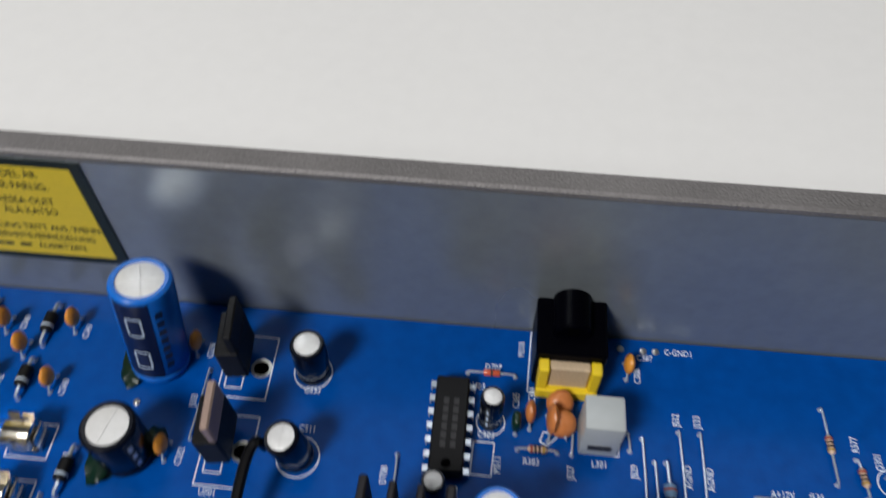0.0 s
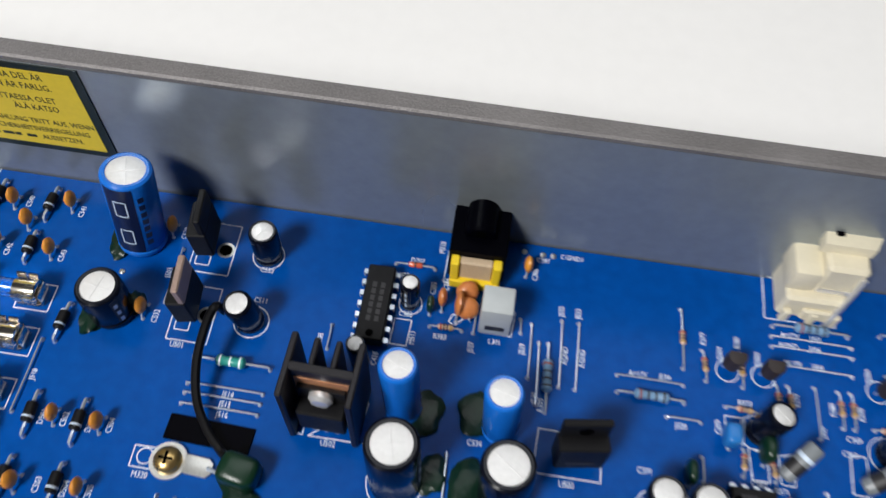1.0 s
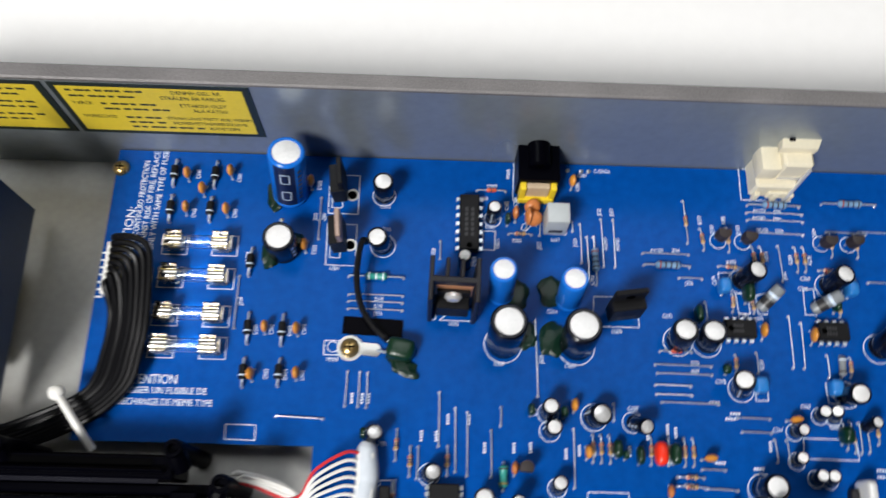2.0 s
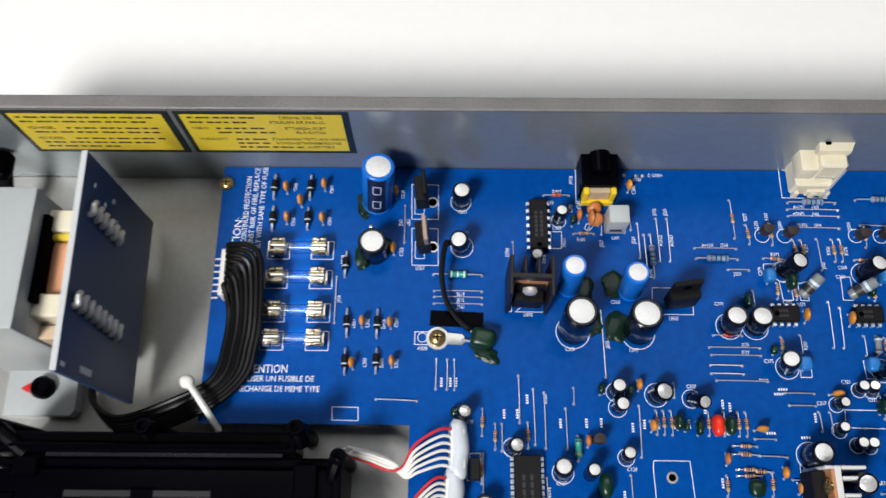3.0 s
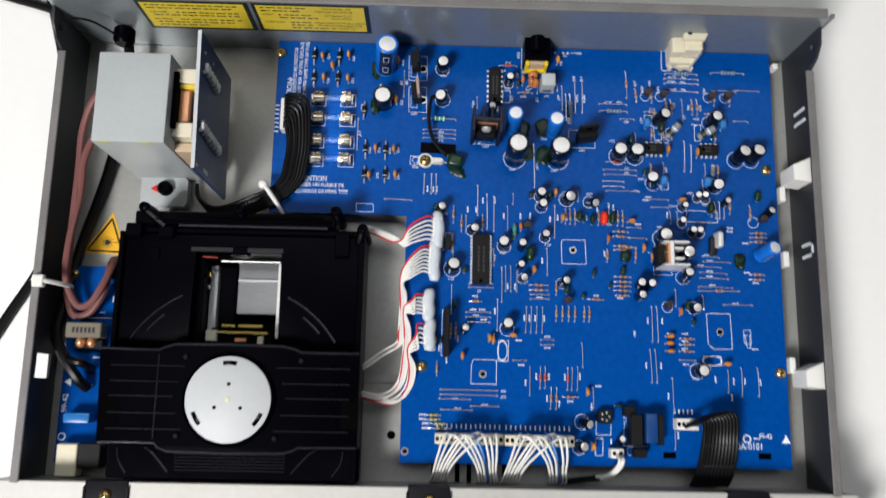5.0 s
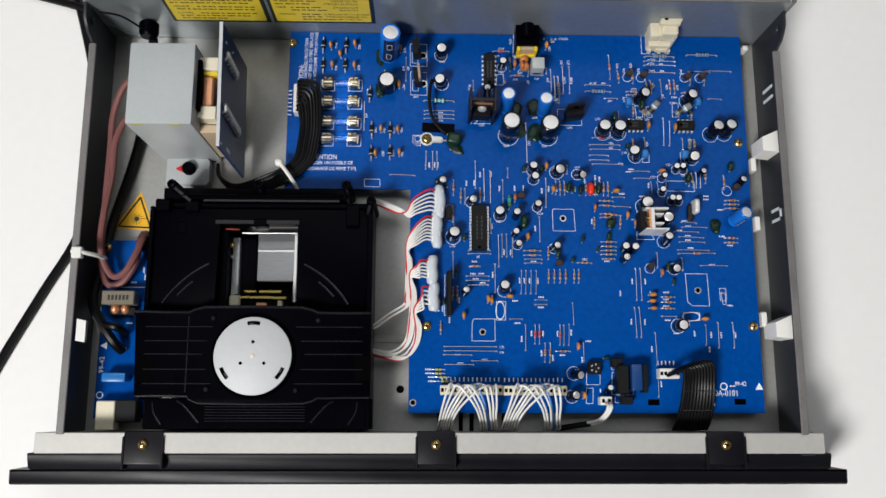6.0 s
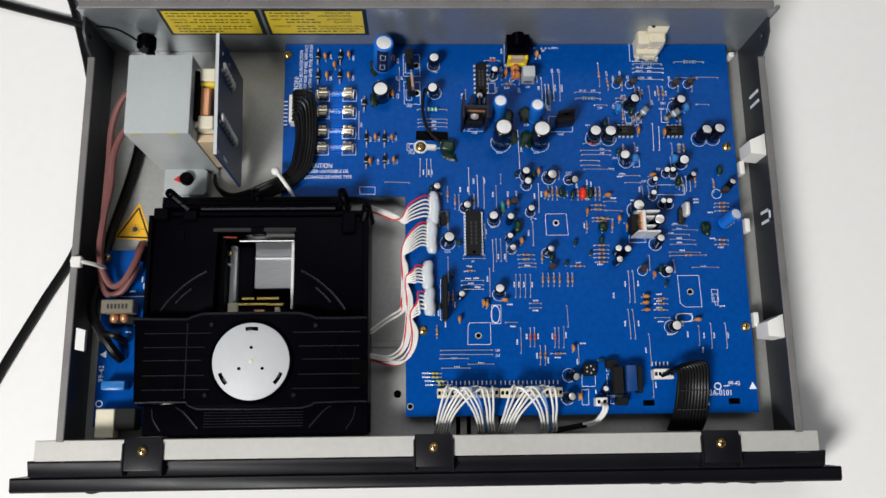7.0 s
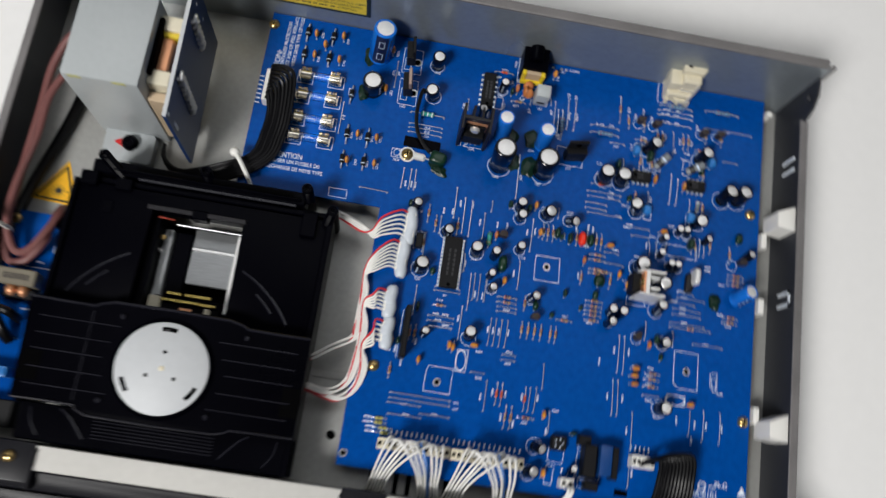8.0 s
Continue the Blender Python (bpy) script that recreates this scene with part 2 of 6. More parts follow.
def bm_blob(rx, ry, rz, seed=0, rough=0.0, level=2, at=(0, 0, 0), bm=None, power=1.0):
    bm = bm or bmesh.new()
    made = bmesh.ops.create_icosphere(bm, subdivisions=level, radius=1.0)
    for v in made["verts"]:
        c = v.co.copy()
        if power != 1.0:
            c = Vector([math.copysign(abs(k) ** power, k) for k in c])
        s = 1 + rough * noise.noise(c * 1.7 + Vector((seed * 3.1, 0, 0)))
        v.co = Vector((at[0] + c.x * rx * s, at[1] + c.y * ry * s, at[2] + c.z * rz * s))
    return bm


def to_mesh(name, bm, mat, smooth=35):
    bmesh.ops.recalc_face_normals(bm, faces=bm.faces)
    for v in bm.verts:
        v.co *= MM
    me = bpy.data.meshes.new(name)
    if smooth:
        limit = radians(smooth)
        for f in bm.faces:
            f.smooth = True
        for e in bm.edges:
            if len(e.link_faces) == 2 and e.calc_face_angle(0) > limit:
                e.smooth = False
    bm.to_mesh(me)
    bm.free()
    me.materials.append(M[mat] if isinstance(mat, str) else mat)
    return me


def part(name, bm, mat, parent=None, label="", m=None, smooth=35):
    """Links a shape (or a ready mesh) as one object, under a thing or a part."""
    me = bm if isinstance(bm, bpy.types.Mesh) else to_mesh(name, bm, mat, smooth)
    ob = new(name, me)
    if parent is not None:
        ob.parent = parent
    if m is not None:
        ob.matrix_basis = m
    if label:
        tagged(ob, label)
    return ob


def thing(name, label, category, group="", kind="", at=(0, 0, 0), rz=0.0):
    ob = new(name)
    ob.empty_display_size = 0.005
    ob.matrix_basis = pose(at[0] * MM, at[1] * MM, at[2] * MM, 0, 0, rz)
    return tagged(ob, label, category, group, kind)


def place(x, y, z=0.0, rz=0.0, rx=0.0, ry=0.0):
    return pose(x * MM, y * MM, z * MM, rx, ry, rz)


STORE = {}


def shared(key, make, mat, smooth=35):
    """A mesh built once and used by all alike pieces."""
    if key not in STORE:
        STORE[key] = to_mesh(key[0], make(), mat, smooth)
    return STORE[key]


def letters(text, size, name="lettering"):
    """Flat raised lettering as a mesh, centred, one unit a metre."""
    key = ("letters", text, size)
    if key not in STORE:
        cu = bpy.data.curves.new(name, "FONT")
        cu.body, cu.size, cu.align_x, cu.align_y = text, size * MM, "CENTER", "CENTER"
        cu.extrude, cu.resolution_u = 0.00003, 2
        tmp = bpy.data.objects.new(name, cu)
        scene.collection.objects.link(tmp)
        me = bpy.data.meshes.new_from_object(tmp)
        bpy.data.objects.remove(tmp)
        STORE[key] = me
    return STORE[key]


def write(text, x, y, z, size, mat, parent, rz=0.0, m=None, name="lettering", squeeze=1.0):
    base = letters(text, size)
    key = ("inked", text, size, mat)
    if key not in STORE:
        me = base.copy()
        me.materials.clear()
        me.materials.append(M[mat])
        STORE[key] = me
    ob = new(name, STORE[key])
    ob.parent = parent
    ob.matrix_basis = m if m is not None else place(x, y, z, rz) @ Matrix.Diagonal((squeeze, 1, 1, 1))
    return ob


# ---- room and table ----
TABLE = -33.0
part("table_top", bm_box(-900, -700, TABLE - 30, 900, 560, TABLE, 2), "table")
tagged(bpy.data.objects["table_top"], "plain white laminate table top under the player", "table", kind="structure")
# unseen surfaces added to close the room, dark to hold ambient light down
for nm, b in (("wall_west", (-2100, -2200, -800, -2000, 2200, 2300)), ("wall_east", (2000, -2200, -800, 2100, 2200, 2300)), ("wall_north", (-2000, 2200, -800, 2000, 2300, 2300)), ("wall_south", (-2000, -2300, -800, 2000, -2200, 2300)), ("ceiling", (-2000, -2200, 2300, 2000, 2200, 2400)), ("floor", (-2000, -2200, -900, 2000, 2200, -800))):
    tagged(part(nm, bm_box(*b), "room"), "unseen added room surface, dark grey to limit bounce light", "room", kind="structure")

# ---- chassis ----
chassis = thing("chassis", "open grey steel player chassis with black painted inner sides", "chassis", at=(-74.7, 0, -12))
part("floor_pan", bm_box(-193.4, -119.5, 0, 193.4, 112.6, 1.4), "zinc", chassis, "dull grey plated floor")
part("floor_rib", bm_box(-60, -70, 1.3, -2, -66, 2.2, 0.4), "zinc", chassis)
part("floor_rib", bm_box(-60, -78, 1.3, -2, -75, 2.0, 0.4), "zinc", chassis)
for q in ((-8, -60), (-8, -78), (-20, -96)):
    part("floor_hole", bm_lathe([(2.2, 1.38), (2.2, 1.45), (0, 1.45)], 18), "hole", chassis, m=place(*q))
for k in range(7):
    part("vent_slot", shared(("vent",), lambda: bm_box(-1.2, -5, 1.38, 1.2, 5, 1.5), "hole"), None, chassis, m=place(2 + 6 * k, -114))
part("rear_panel", bm_box(-194.4, 112.8, -2, 194.4, 114.0, 54.6), "zinc_rear", chassis, "grey galvanised rear panel")
part("rear_flange", bm_box(-193, 112.5, 54.6, 193, 117.4, 56.6, 0.5), "zinc_edge", chassis, "dull grey folded top edge with nicks")
part("rear_return", bm_prism([(194.4, 112.8), (196.2, 112.8), (196.2, 114.6), (194.4, 114.6)], 43, 56.4, 0.3), "zinc_edge", chassis)
for s in (-1, 1):
    wall = bm_box(s * 193.7 - 0.6, -59, 0, s * 193.7 + 0.6, 95, 31) if s < 0 else bm_box(s * 193.7 - 0.6, -119.5, 0, s * 193.7 + 0.6, 95, 31)
    if s < 0:
        # a round-cornered service opening near the front
        bm_box(-194.3, -119.5, 0, -193.1, -71, 31, 0, 1, wall)
        bm_box(-194.3, -71, 0, -193.1, -59, 9, 0, 1, wall)
        bm_box(-194.3, -71, 24, -193.1, -59, 31, 0, 1, wall)
    part("side_wall", wall, "black_paint", chassis, "black painted side wall with an opening" if s < 0 else "black painted side wall")
    part("side_flange", bm_box(s * 193.7 - 2.0, -119.5, 31, s * 193.7 + 2.0, 95, 32.2, 0.35), "zinc_edge", chassis, "bare grey top edge")
    ear = [(95, 0), (112.6, 0), (112.6, 46), (104, 45), (98, 40), (95, 33)]
    bm = bmesh.new()
    lo = [bm.verts.new((s * 193.7 - 0.7, y, z)) for y, z in ear]
    hi = [bm.verts.new((s * 193.7 + 0.7, y, z)) for y, z in ear]
    bm.faces.new(lo)
    bm.faces.new(list(reversed(hi)))
    for i in range(len(ear)):
        bm.faces.new((lo[i], hi[i], hi[(i + 1) % len(ear)], lo[(i + 1) % len(ear)]))
    part("rear_ear", bm, "black_paint", chassis, "black riveted corner bracket")
    part("rivet", bm_blob(1.2, 2.2, 2.2, 1, 0, 2), "black_paint", chassis, m=place(s * 192.3, 105.5, 37))
    part("front_ear", bm_box(s * 193.7 - 0.9, -130.5, 0, s * 193.7 + 6 * (s > 0) + 0.9, -118.5, 27, 0.4), "black_paint", chassis, "black painted front corner")
# white bars paint the light that shows through slots in this wall
for y0 in (70, -2):
    for dy in (0, 6):
        part("wall_slot", bm_box(192.5, y0 + dy, 13, 193.0, y0 + dy + 1.6, 25), "silk", chassis, "side wall slot with the bright table beyond painted white", m=place(0, 0))
part("slot_end", bm_box(192.5, -2, 23.4, 193.0, 5.6, 25), "silk", chassis)
for y0 in (58, -47):
    part("side_clip", bm_prism([(0, 0), (0, 13), (-9, 9), (-9, 1)], 0, 16, 0.4), "white_nylon", chassis, "white plastic side clip", m=place(192.9, y0 - 22, 12))
for y0 in (105, 33, -2, -57):
    part("standoff", bm_box(182.4, y0 - 4 if y0 != 105 else y0 - 1.5, 6, 185.4, y0 + 4 if y0 != 105 else y0 + 1.5, 14, 0.4), "white_nylon", chassis, "white board edge clip")
for q in ((-185, -95), (185, -95), (-185, 100), (185, 100)):
    part("foot", bm_lathe([(8, -21), (9, -20), (9, -0.2), (0, -0.2)], 20), "black_plastic", chassis, "black rubber foot", m=place(*q))

board = thing("circuit_board", "blue printed circuit board packed with soldered components", "circuit board", at=(0, 0, 0))
OUT = [(106.6, -108.8), (106.6, 112.4), (-161.6, 112.4), (-161.6, 17), (-89.8, 17), (-89.8, -108.8)]
part("board_panel", bm_prism(list(reversed(OUT)), -1.6, 0), "solder_mask", board)


# ---- soldered components: every call places one on the board (millimetres) ----
def turn_between(bx, by, tx, ty, h, spin):
    d = Vector((tx - bx, ty - by, h))
    return Matrix.Translation(Vector((bx, by, 0)) * MM) @ Vector((0, 0, 1)).rotation_difference(d).to_matrix().to_4x4() @ pose(0, 0, 0, 0, 0, spin), d.length


def bm_arc_band(r, z0, z1, a0, a1, n=8):
    bm = bmesh.new()
    rows = []
    for i in range(n + 1):
        a = radians(a0 + (a1 - a0) * i / n)
        rows.append([bm.verts.new((q * math.cos(a), q * math.sin(a), z)) for q, z in ((r - 0.15, z0), (r + 0.04, z0), (r + 0.04, z1), (r - 0.15, z1))])
    for p, q in zip(rows, rows[1:]):
        for k in range(4):
            bm.faces.new((p[k], q[k], q[(k + 1) % 4], p[(k + 1) % 4]))
    bm.faces.new(rows[0])
    bm.faces.new(list(reversed(rows[-1])))
    return bm


def bm_cap_top(r, h):
    bm = bm_lathe([(r * 0.76, h - 0.7), (r * 0.76, h - 0.28), (r * 0.68, h - 0.16), (0, h - 0.16)], 24)
    for a in (0, 60, 120) if r < 4.5 else (0, 90):
        q = bm_box(-r * 0.68, -0.09, h - 0.2, r * 0.68, 0.09, h - 0.06)
        bmesh.ops.rotate(q, verts=q.verts, cent=(0, 0, 0), matrix=Matrix.Rotation(radians(a + 20), 3, "Z"))
        me = bpy.data.meshes.new("tmp")
        q.to_mesh(me)
        q.free()
        bm.from_mesh(me)
        bpy.data.meshes.remove(me)
    return bm


def ecap(bx, by, tx, ty, h, r, kind):
    r = round(r * (0.84 if r < 4.3 else 0.9 if kind == "blue_print" else 0.82), 2)
    spin = (bx * 37 + by * 53) % 360 if kind != "blue_print" else 0
    m, length = turn_between(bx, by, tx, ty, h, spin)
    length = round(length * 2) / 2
    blue = kind.startswith("blue")
    n = 28 if r > 4.5 else 20
    prof = [(r * 0.9, 0.1), (r * 0.97, 0.4), (r, 0.9), (r, 1.8), (r * 0.94, 2.2), (r, 2.7), (r, length - 0.9), (r * 0.97, length - 0.35), (r * 0.88, length), (r * 0.76, length - 0.02), (r * 0.75, length - 0.45)]
    ob = part("electrolytic_capacitor", shared(("sleeve", r, length, blue), lambda: bm_lathe(prof, n), "blue_sleeve" if blue else "black_sleeve"), None, board, "blue sleeved electrolytic capacitor" if blue else "", m)
    part("can_top", shared(("can_top", r, length, kind == "grey"), lambda: bm_cap_top(r, length), "steel" if kind == "grey" else "aluminium"), None, ob)
    if kind == "blue_print":
        part("print_panel", shared(("panel", r, length), lambda: bm_arc_band(r, 2.6, length - 0.8, -128, -60, 12), "navy_band"), None, ob, "dark blue printed panel")
        for z in (length * 0.33, length * 0.72):
            for i, (z0, z1, a0, a1) in enumerate(((z - 2.6, z - 2.3, -104, -80), (z + 2.3, z + 2.6, -104, -80), (z - 2.4, z + 2.4, -107, -104), (z - 2.4, z + 2.4, -80, -77))):
                part("emblem_bar", bm_arc_band(r + 0.06, z0, z1, a0, a1, 3), "light_print", ob)
        for z in (6, 8.5, 11, 13.5, 16, 18.5, 21):
            part("print_bar", shared(("pbar", r, z), lambda: bm_arc_band(r + 0.02, z - 0.9, z + 0.6, -52, -38, 3), "navy_band"), None, ob)
    else:
        part("polarity_stripe", shared(("stripe", r, length, blue), lambda: bm_arc_band(r, 3.0, length - 1.0, -14, 8, 4), "navy_band" if blue else "print_grey"), None, ob)
        for k in range(3):
            z = length * (0.3 + 0.22 * k)
            part("minus_mark", shared(("minus", r, length, k, blue), lambda: bm_arc_band(r + 0.05, z - 0.7, z + 0.7, -8, 2, 2), "light_print"), None, ob)
    return ob


AXIAL = {  # body length, radius, body, bands, lead radius
    "beige": (3.2, 0.70, "beige_resistor", ("band_red", "band_dark", "band_dark", "band_gold"), 0.22),
    "blue": (7.4, 1.15, "blue_resistor", ("band_red", "band_dark", "band_dark", "band_dark"), 0.27),
    "grey": (5.5, 1.2, "grey_film", ("light_print", "band_dark"), 0.28),
    "yellow": (3.4, 0.65, "olive_daub", ("band_dark",), 0.22),
    "red_glass": (3.2, 0.7, "glass_red", ("band_dark",), 0.22),
    "teal": (6.4, 1.25, "teal_inductor", ("silk", "silk", "silk"), 0.26),
    "teal_small": (6.0, 1.3, "teal_inductor", ("band_dark", "band_gold"), 0.28),
    "diode": (4.4, 1.25, "epoxy", ("light_print",), 0.42),
}
KIND_NAME = {"beige": "resistor", "blue": "power_resistor", "grey": "film_resistor", "yellow": "axial_capacitor", "red_glass": "glass_diode", "teal": "inductor", "teal_small": "inductor", "diode": "rectifier_diode"}


def bm_solder(x, bm, r=0.55):
    return bm_lathe([(r, 0.0), (r * 0.85, 0.18), (r * 0.45, 0.5), (0, 0.6)], 8, bm, (x, 0, 0))


def axial(x1, y1, x2, y2, kind):
    length, rad, mat, bands, lr = AXIAL[kind]
    span = max(round(math.hypot(x2 - x1, y2 - y1) * 2) / 2, length + 1.4)
    m = place((x1 + x2) / 2, (y1 + y2) / 2, 0, math.degrees(math.atan2(y2 - y1, x2 - x1)))
    zc = rad + 0.25
    hl = length / 2

    def body():
        if kind in ("diode", "red_glass", "yellow"):
            prof = [(lr, -hl - 0.1), (rad * 0.85, -hl), (rad, -hl + 0.25), (rad, hl - 0.25), (rad * 0.85, hl), (lr, hl + 0.1)]
        else:
            prof = [(lr, -hl - 0.3), (rad * 0.8, -hl), (rad * 1.05, -hl + 0.35), (rad * 1.05, -hl * 0.62), (rad * 0.88, -hl * 0.5), (rad * 0.88, hl * 0.5), (rad * 1.05, hl * 0.62), (rad * 1.05, hl - 0.35), (rad * 0.8, hl), (lr, hl + 0.3)]
        bm = bm_lathe(prof, 12)
        bmesh.ops.rotate(bm, verts=bm.verts, cent=(0, 0, 0), matrix=Matrix.Rotation(radians(90), 3, "Y"))
        bmesh.ops.translate(bm, verts=bm.verts, vec=(0, 0, zc))
        return bm

    def lead():
        bm = bm_tube([(hl, 0, zc), (span / 2 - 0.5, 0, zc * 0.95), (span / 2, 0, zc * 0.55), (span / 2, 0, 0)], lr, 6, 3)
        return bm_solder(span / 2, bm)

    def band(k):
        n = len(bands)
        u = 0.0 if n == 1 else -0.5 + k / (n - 1)
        if kind == "diode":
            u = 0.36
        x = u * length * 0.7
        r = rad * (1.07 if abs(u) > 0.4 and kind not in ("diode", "red_glass", "yellow") else 0.91)
        if kind in ("diode", "red_glass", "yellow"):
            r = rad * 1.02
        bm = bm_lathe([(r * 0.9, x - 0.24), (r, x - 0.22), (r, x + 0.22), (r * 0.9, x + 0.24)], 12)
        bmesh.ops.rotate(bm, verts=bm.verts, cent=(0, 0, 0), matrix=Matrix.Rotation(radians(90), 3, "Y"))
        bmesh.ops.translate(bm, verts=bm.verts, vec=(0, 0, zc))
        return bm

    ob = part(KIND_NAME[kind], shared(("axial", kind), body, mat), None, board, "", m)
    for a in (0, 180):
        part("lead", shared(("lead", kind, span), lead, "tin"), None, ob, m=place(0, 0, 0, a))
    for k, b in enumerate(bands):
        part("colour_band", shared(("band", kind, k, b), lambda: band(k), b), None, ob)


def wire_link(x1, y1, x2, y2):
    span = round(math.hypot(x2 - x1, y2 - y1) * 2) / 2
    m = place((x1 + x2) / 2, (y1 + y2) / 2, 0, math.degrees(math.atan2(y2 - y1, x2 - x1)))

    def make():
        s = span / 2
        bm = bm_tube([(-s, 0, 0), (-s, 0, 0.55), (-s + 0.5, 0, 0.75), (0, 0.06, 0.72), (s - 0.5, 0, 0.75), (s, 0, 0.55), (s, 0, 0)], 0.21, 7, 3)
        bm_solder(-s, bm)
        return bm_solder(s, bm)
    part("jumper_wire", shared(("jumper", span), make, "tin"), None, board, "", m)


def ceramic(x, y, rz, r, colour):
    mat = {"orange": "orange_ceramic", "brown": "brown_ceramic"}[colour]

    def make():
        return bm_blob(r, 1.05, r * 1.2, 1, 0.05, 2, (0, 0, r * 1.2 + 1.0))

    def leg():
        bm = bm_tube([(r * 0.5, 0, 1.6), (r * 0.85, 0, 0.7), (r * 0.9, 0, 0)], 0.25, 6, 3)
        return bm_solder(r * 0.9, bm)
    lean = ((x * 13 + y * 7) % 14) - 7
    ob = part("ceramic_capacitor", shared(("drop", r, colour), make, mat), None, board, "", place(x, y, 0, rz + lean * 0.5, lean))
    for a in (0, 180):
        part("lead", shared(("drop_leg", r), leg, "tin"), None, ob, m=place(0, 0, 0, a))


def film_cap(x, y, rz, w, h, d, colour):
    mat = {"green": "green_film", "red": "red_film", "blue": "blue_film"}[colour]
    power = 0.45 if colour == "blue" else 0.7
    ob = part("film_capacitor", shared(("film", w, h, d, colour), lambda: bm_blob(w * 0.44, d * 0.44, h * 0.44, w, 0.05, 3, (0, 0, h * 0.44 + 0.5), power=power), mat), None, board, colour + " dipped film capacitor", place(x, y, 0, rz))

    def leg():
        return bm_solder(w * 0.36, bm_tube([(w * 0.32, 0, 1.4), (w * 0.36, 0, 0)], 0.25, 6, 3))
    for a in (0, 180):
        part("lead", shared(("film_leg", w), leg, "tin"), None, ob, m=place(0, 0, 0, a))


def transistor(x, y, rz):
    def make():
        pts = [(2.1 * math.cos(radians(a)), 2.1 * math.sin(radians(a))) for a in range(-35, 216, 22)]
        return bm_prism(pts, 2.6, 7.2, 0.25)

    ob = part("transistor", shared(("to92",), make, "transistor"), None, board, "", place(x, y, 0, rz, (x * 7 % 12) - 4))
    for s in (-1.27, 0, 1.27):
        part("lead", shared(("to92leg",), lambda: bm_box(-0.25, -0.2, 0, 0.25, 0.2, 2.7), "tin"), None, ob, m=place(s, 0))


SILK = []   # outline strokes, joined into one print layer at the end


def silk_loop(*pts):
    for a, b in zip(pts, pts[1:] + pts[:1]):
        SILK.append((a, b))


def silk_ring(x, y, r):
    r *= 0.88 if r < 5.5 else 0.8
    p = [(x + r * math.cos(radians(a)), y + r * math.sin(radians(a))) for a in range(0, 361, 15)]
    SILK.extend(zip(p, p[1:]))


def board_text(text, x, y, rz, size):
    write(text, x, y, 0.06, size, "silk", board, rz, squeeze=0.8)


def board_line(text, x1, y1, x2, y2, size):
    """Lettering stretched to run from one point to the other."""
    me = letters(text, size)
    xs = [v.co.x for v in me.vertices]
    span = math.hypot(x2 - x1, y2 - y1) * MM
    write(text, 0, 0, 0, size, "silk", board, m=place((x1 + x2) / 2, (y1 + y2) / 2, 0.06, math.degrees(math.atan2(y2 - y1, x2 - x1))) @ Matrix.Diagonal((span / (max(xs) - min(xs)), 1, 1, 1)))


def board_marks(x, y, rz):
    def make():
        bm = bmesh.new()
        for k in range(4):
            bm_box(-1.5 + k * 0.85, -0.42, 0.02, -1.0 + k * 0.85, 0.42, 0.06, 0, 1, bm)
        return bm
    part("marking", shared(("marks",), make, "silk"), None, board, "", place(x, y, 0, rz))


def dip(x, y, rz, pins, length, width, label):
    ob = part("chip", bm_box(-length / 2, -width / 2, 0.6, length / 2, width / 2, 4.2, 0.35), "epoxy", board, label, place(x, y, 0, rz))
    part("notch", shared(("notch",), lambda: bm_lathe([(0.9, 4.15), (0.9, 4.24), (0, 4.24)], 14), "hole"), None, ob, m=place(-length / 2 + 1.6, 0))
    pitch = (length - 2.2) / (pins - 1)

    def pin():
        bm = bm_box(-0.65, -0.9, 1.9, 0.65, 0.1, 2.3, 0.08)
        bm_box(-0.65, -1.15, 1.0, 0.65, -0.8, 2.3, 0.08, 1, bm)
        return bm_box(-0.28, -1.1, -0.1, 0.28, -0.85, 1.2, 0, 1, bm)
    me = shared(("pin",), pin, "tin")
    for k in range(pins):
        for s in (1, -1):
            part("pin", me, None, ob, m=place(-length / 2 + 1.1 + k * pitch, -s * width / 2, 0, 0 if s > 0 else 180))
    for k in range(2):
        for q in range(6 if length > 15 else 4):
            w = length * 0.09
            part("chip_marking", shared(("cmark", round(w, 1)), lambda: bm_box(0, -0.5, 4.2, w * 0.75, 0.5, 4.23), "print_grey"), None, ob, m=place(-length * 0.26 + q * w, (k - 0.5) * width * 0.3))
    return ob


def screw_head(x, y, z, r, parent, mat="brass", tilt=None):
    ob = part("screw", shared(("screw", r, mat), lambda: bm_lathe([(r, 0), (r, r * 0.25), (r * 0.8, r * 0.55), (r * 0.4, r * 0.72), (0, r * 0.76)], 20), mat), None, parent, m=tilt or place(x, y, z))

    def cross():
        bm = bm_box(-r * 0.5, -r * 0.09, r * 0.5, r * 0.5, r * 0.09, r * 0.79)
        return bm_box(-r * 0.09, -r * 0.5, r * 0.5, r * 0.09, r * 0.5, r * 0.79, 0, 1, bm)
    part("cross_slot", shared(("cross", r), cross, "hole"), None, ob)
    return ob


def board_hole(x, y, r):
    part("hole", shared(("hole", r), lambda: bm_lathe([(r, 0.02), (r, 0.05), (0, 0.05)], 20), "hole"), None, board, m=place(x, y))
    part("hole_rim", shared(("rim", r), lambda: bm_lathe([(r, 0.05), (r + 0.6, 0.05), (r + 0.6, 0.09), (r, 0.09), (r, 0.05)], 24), "solder"), None, board, m=place(x, y))


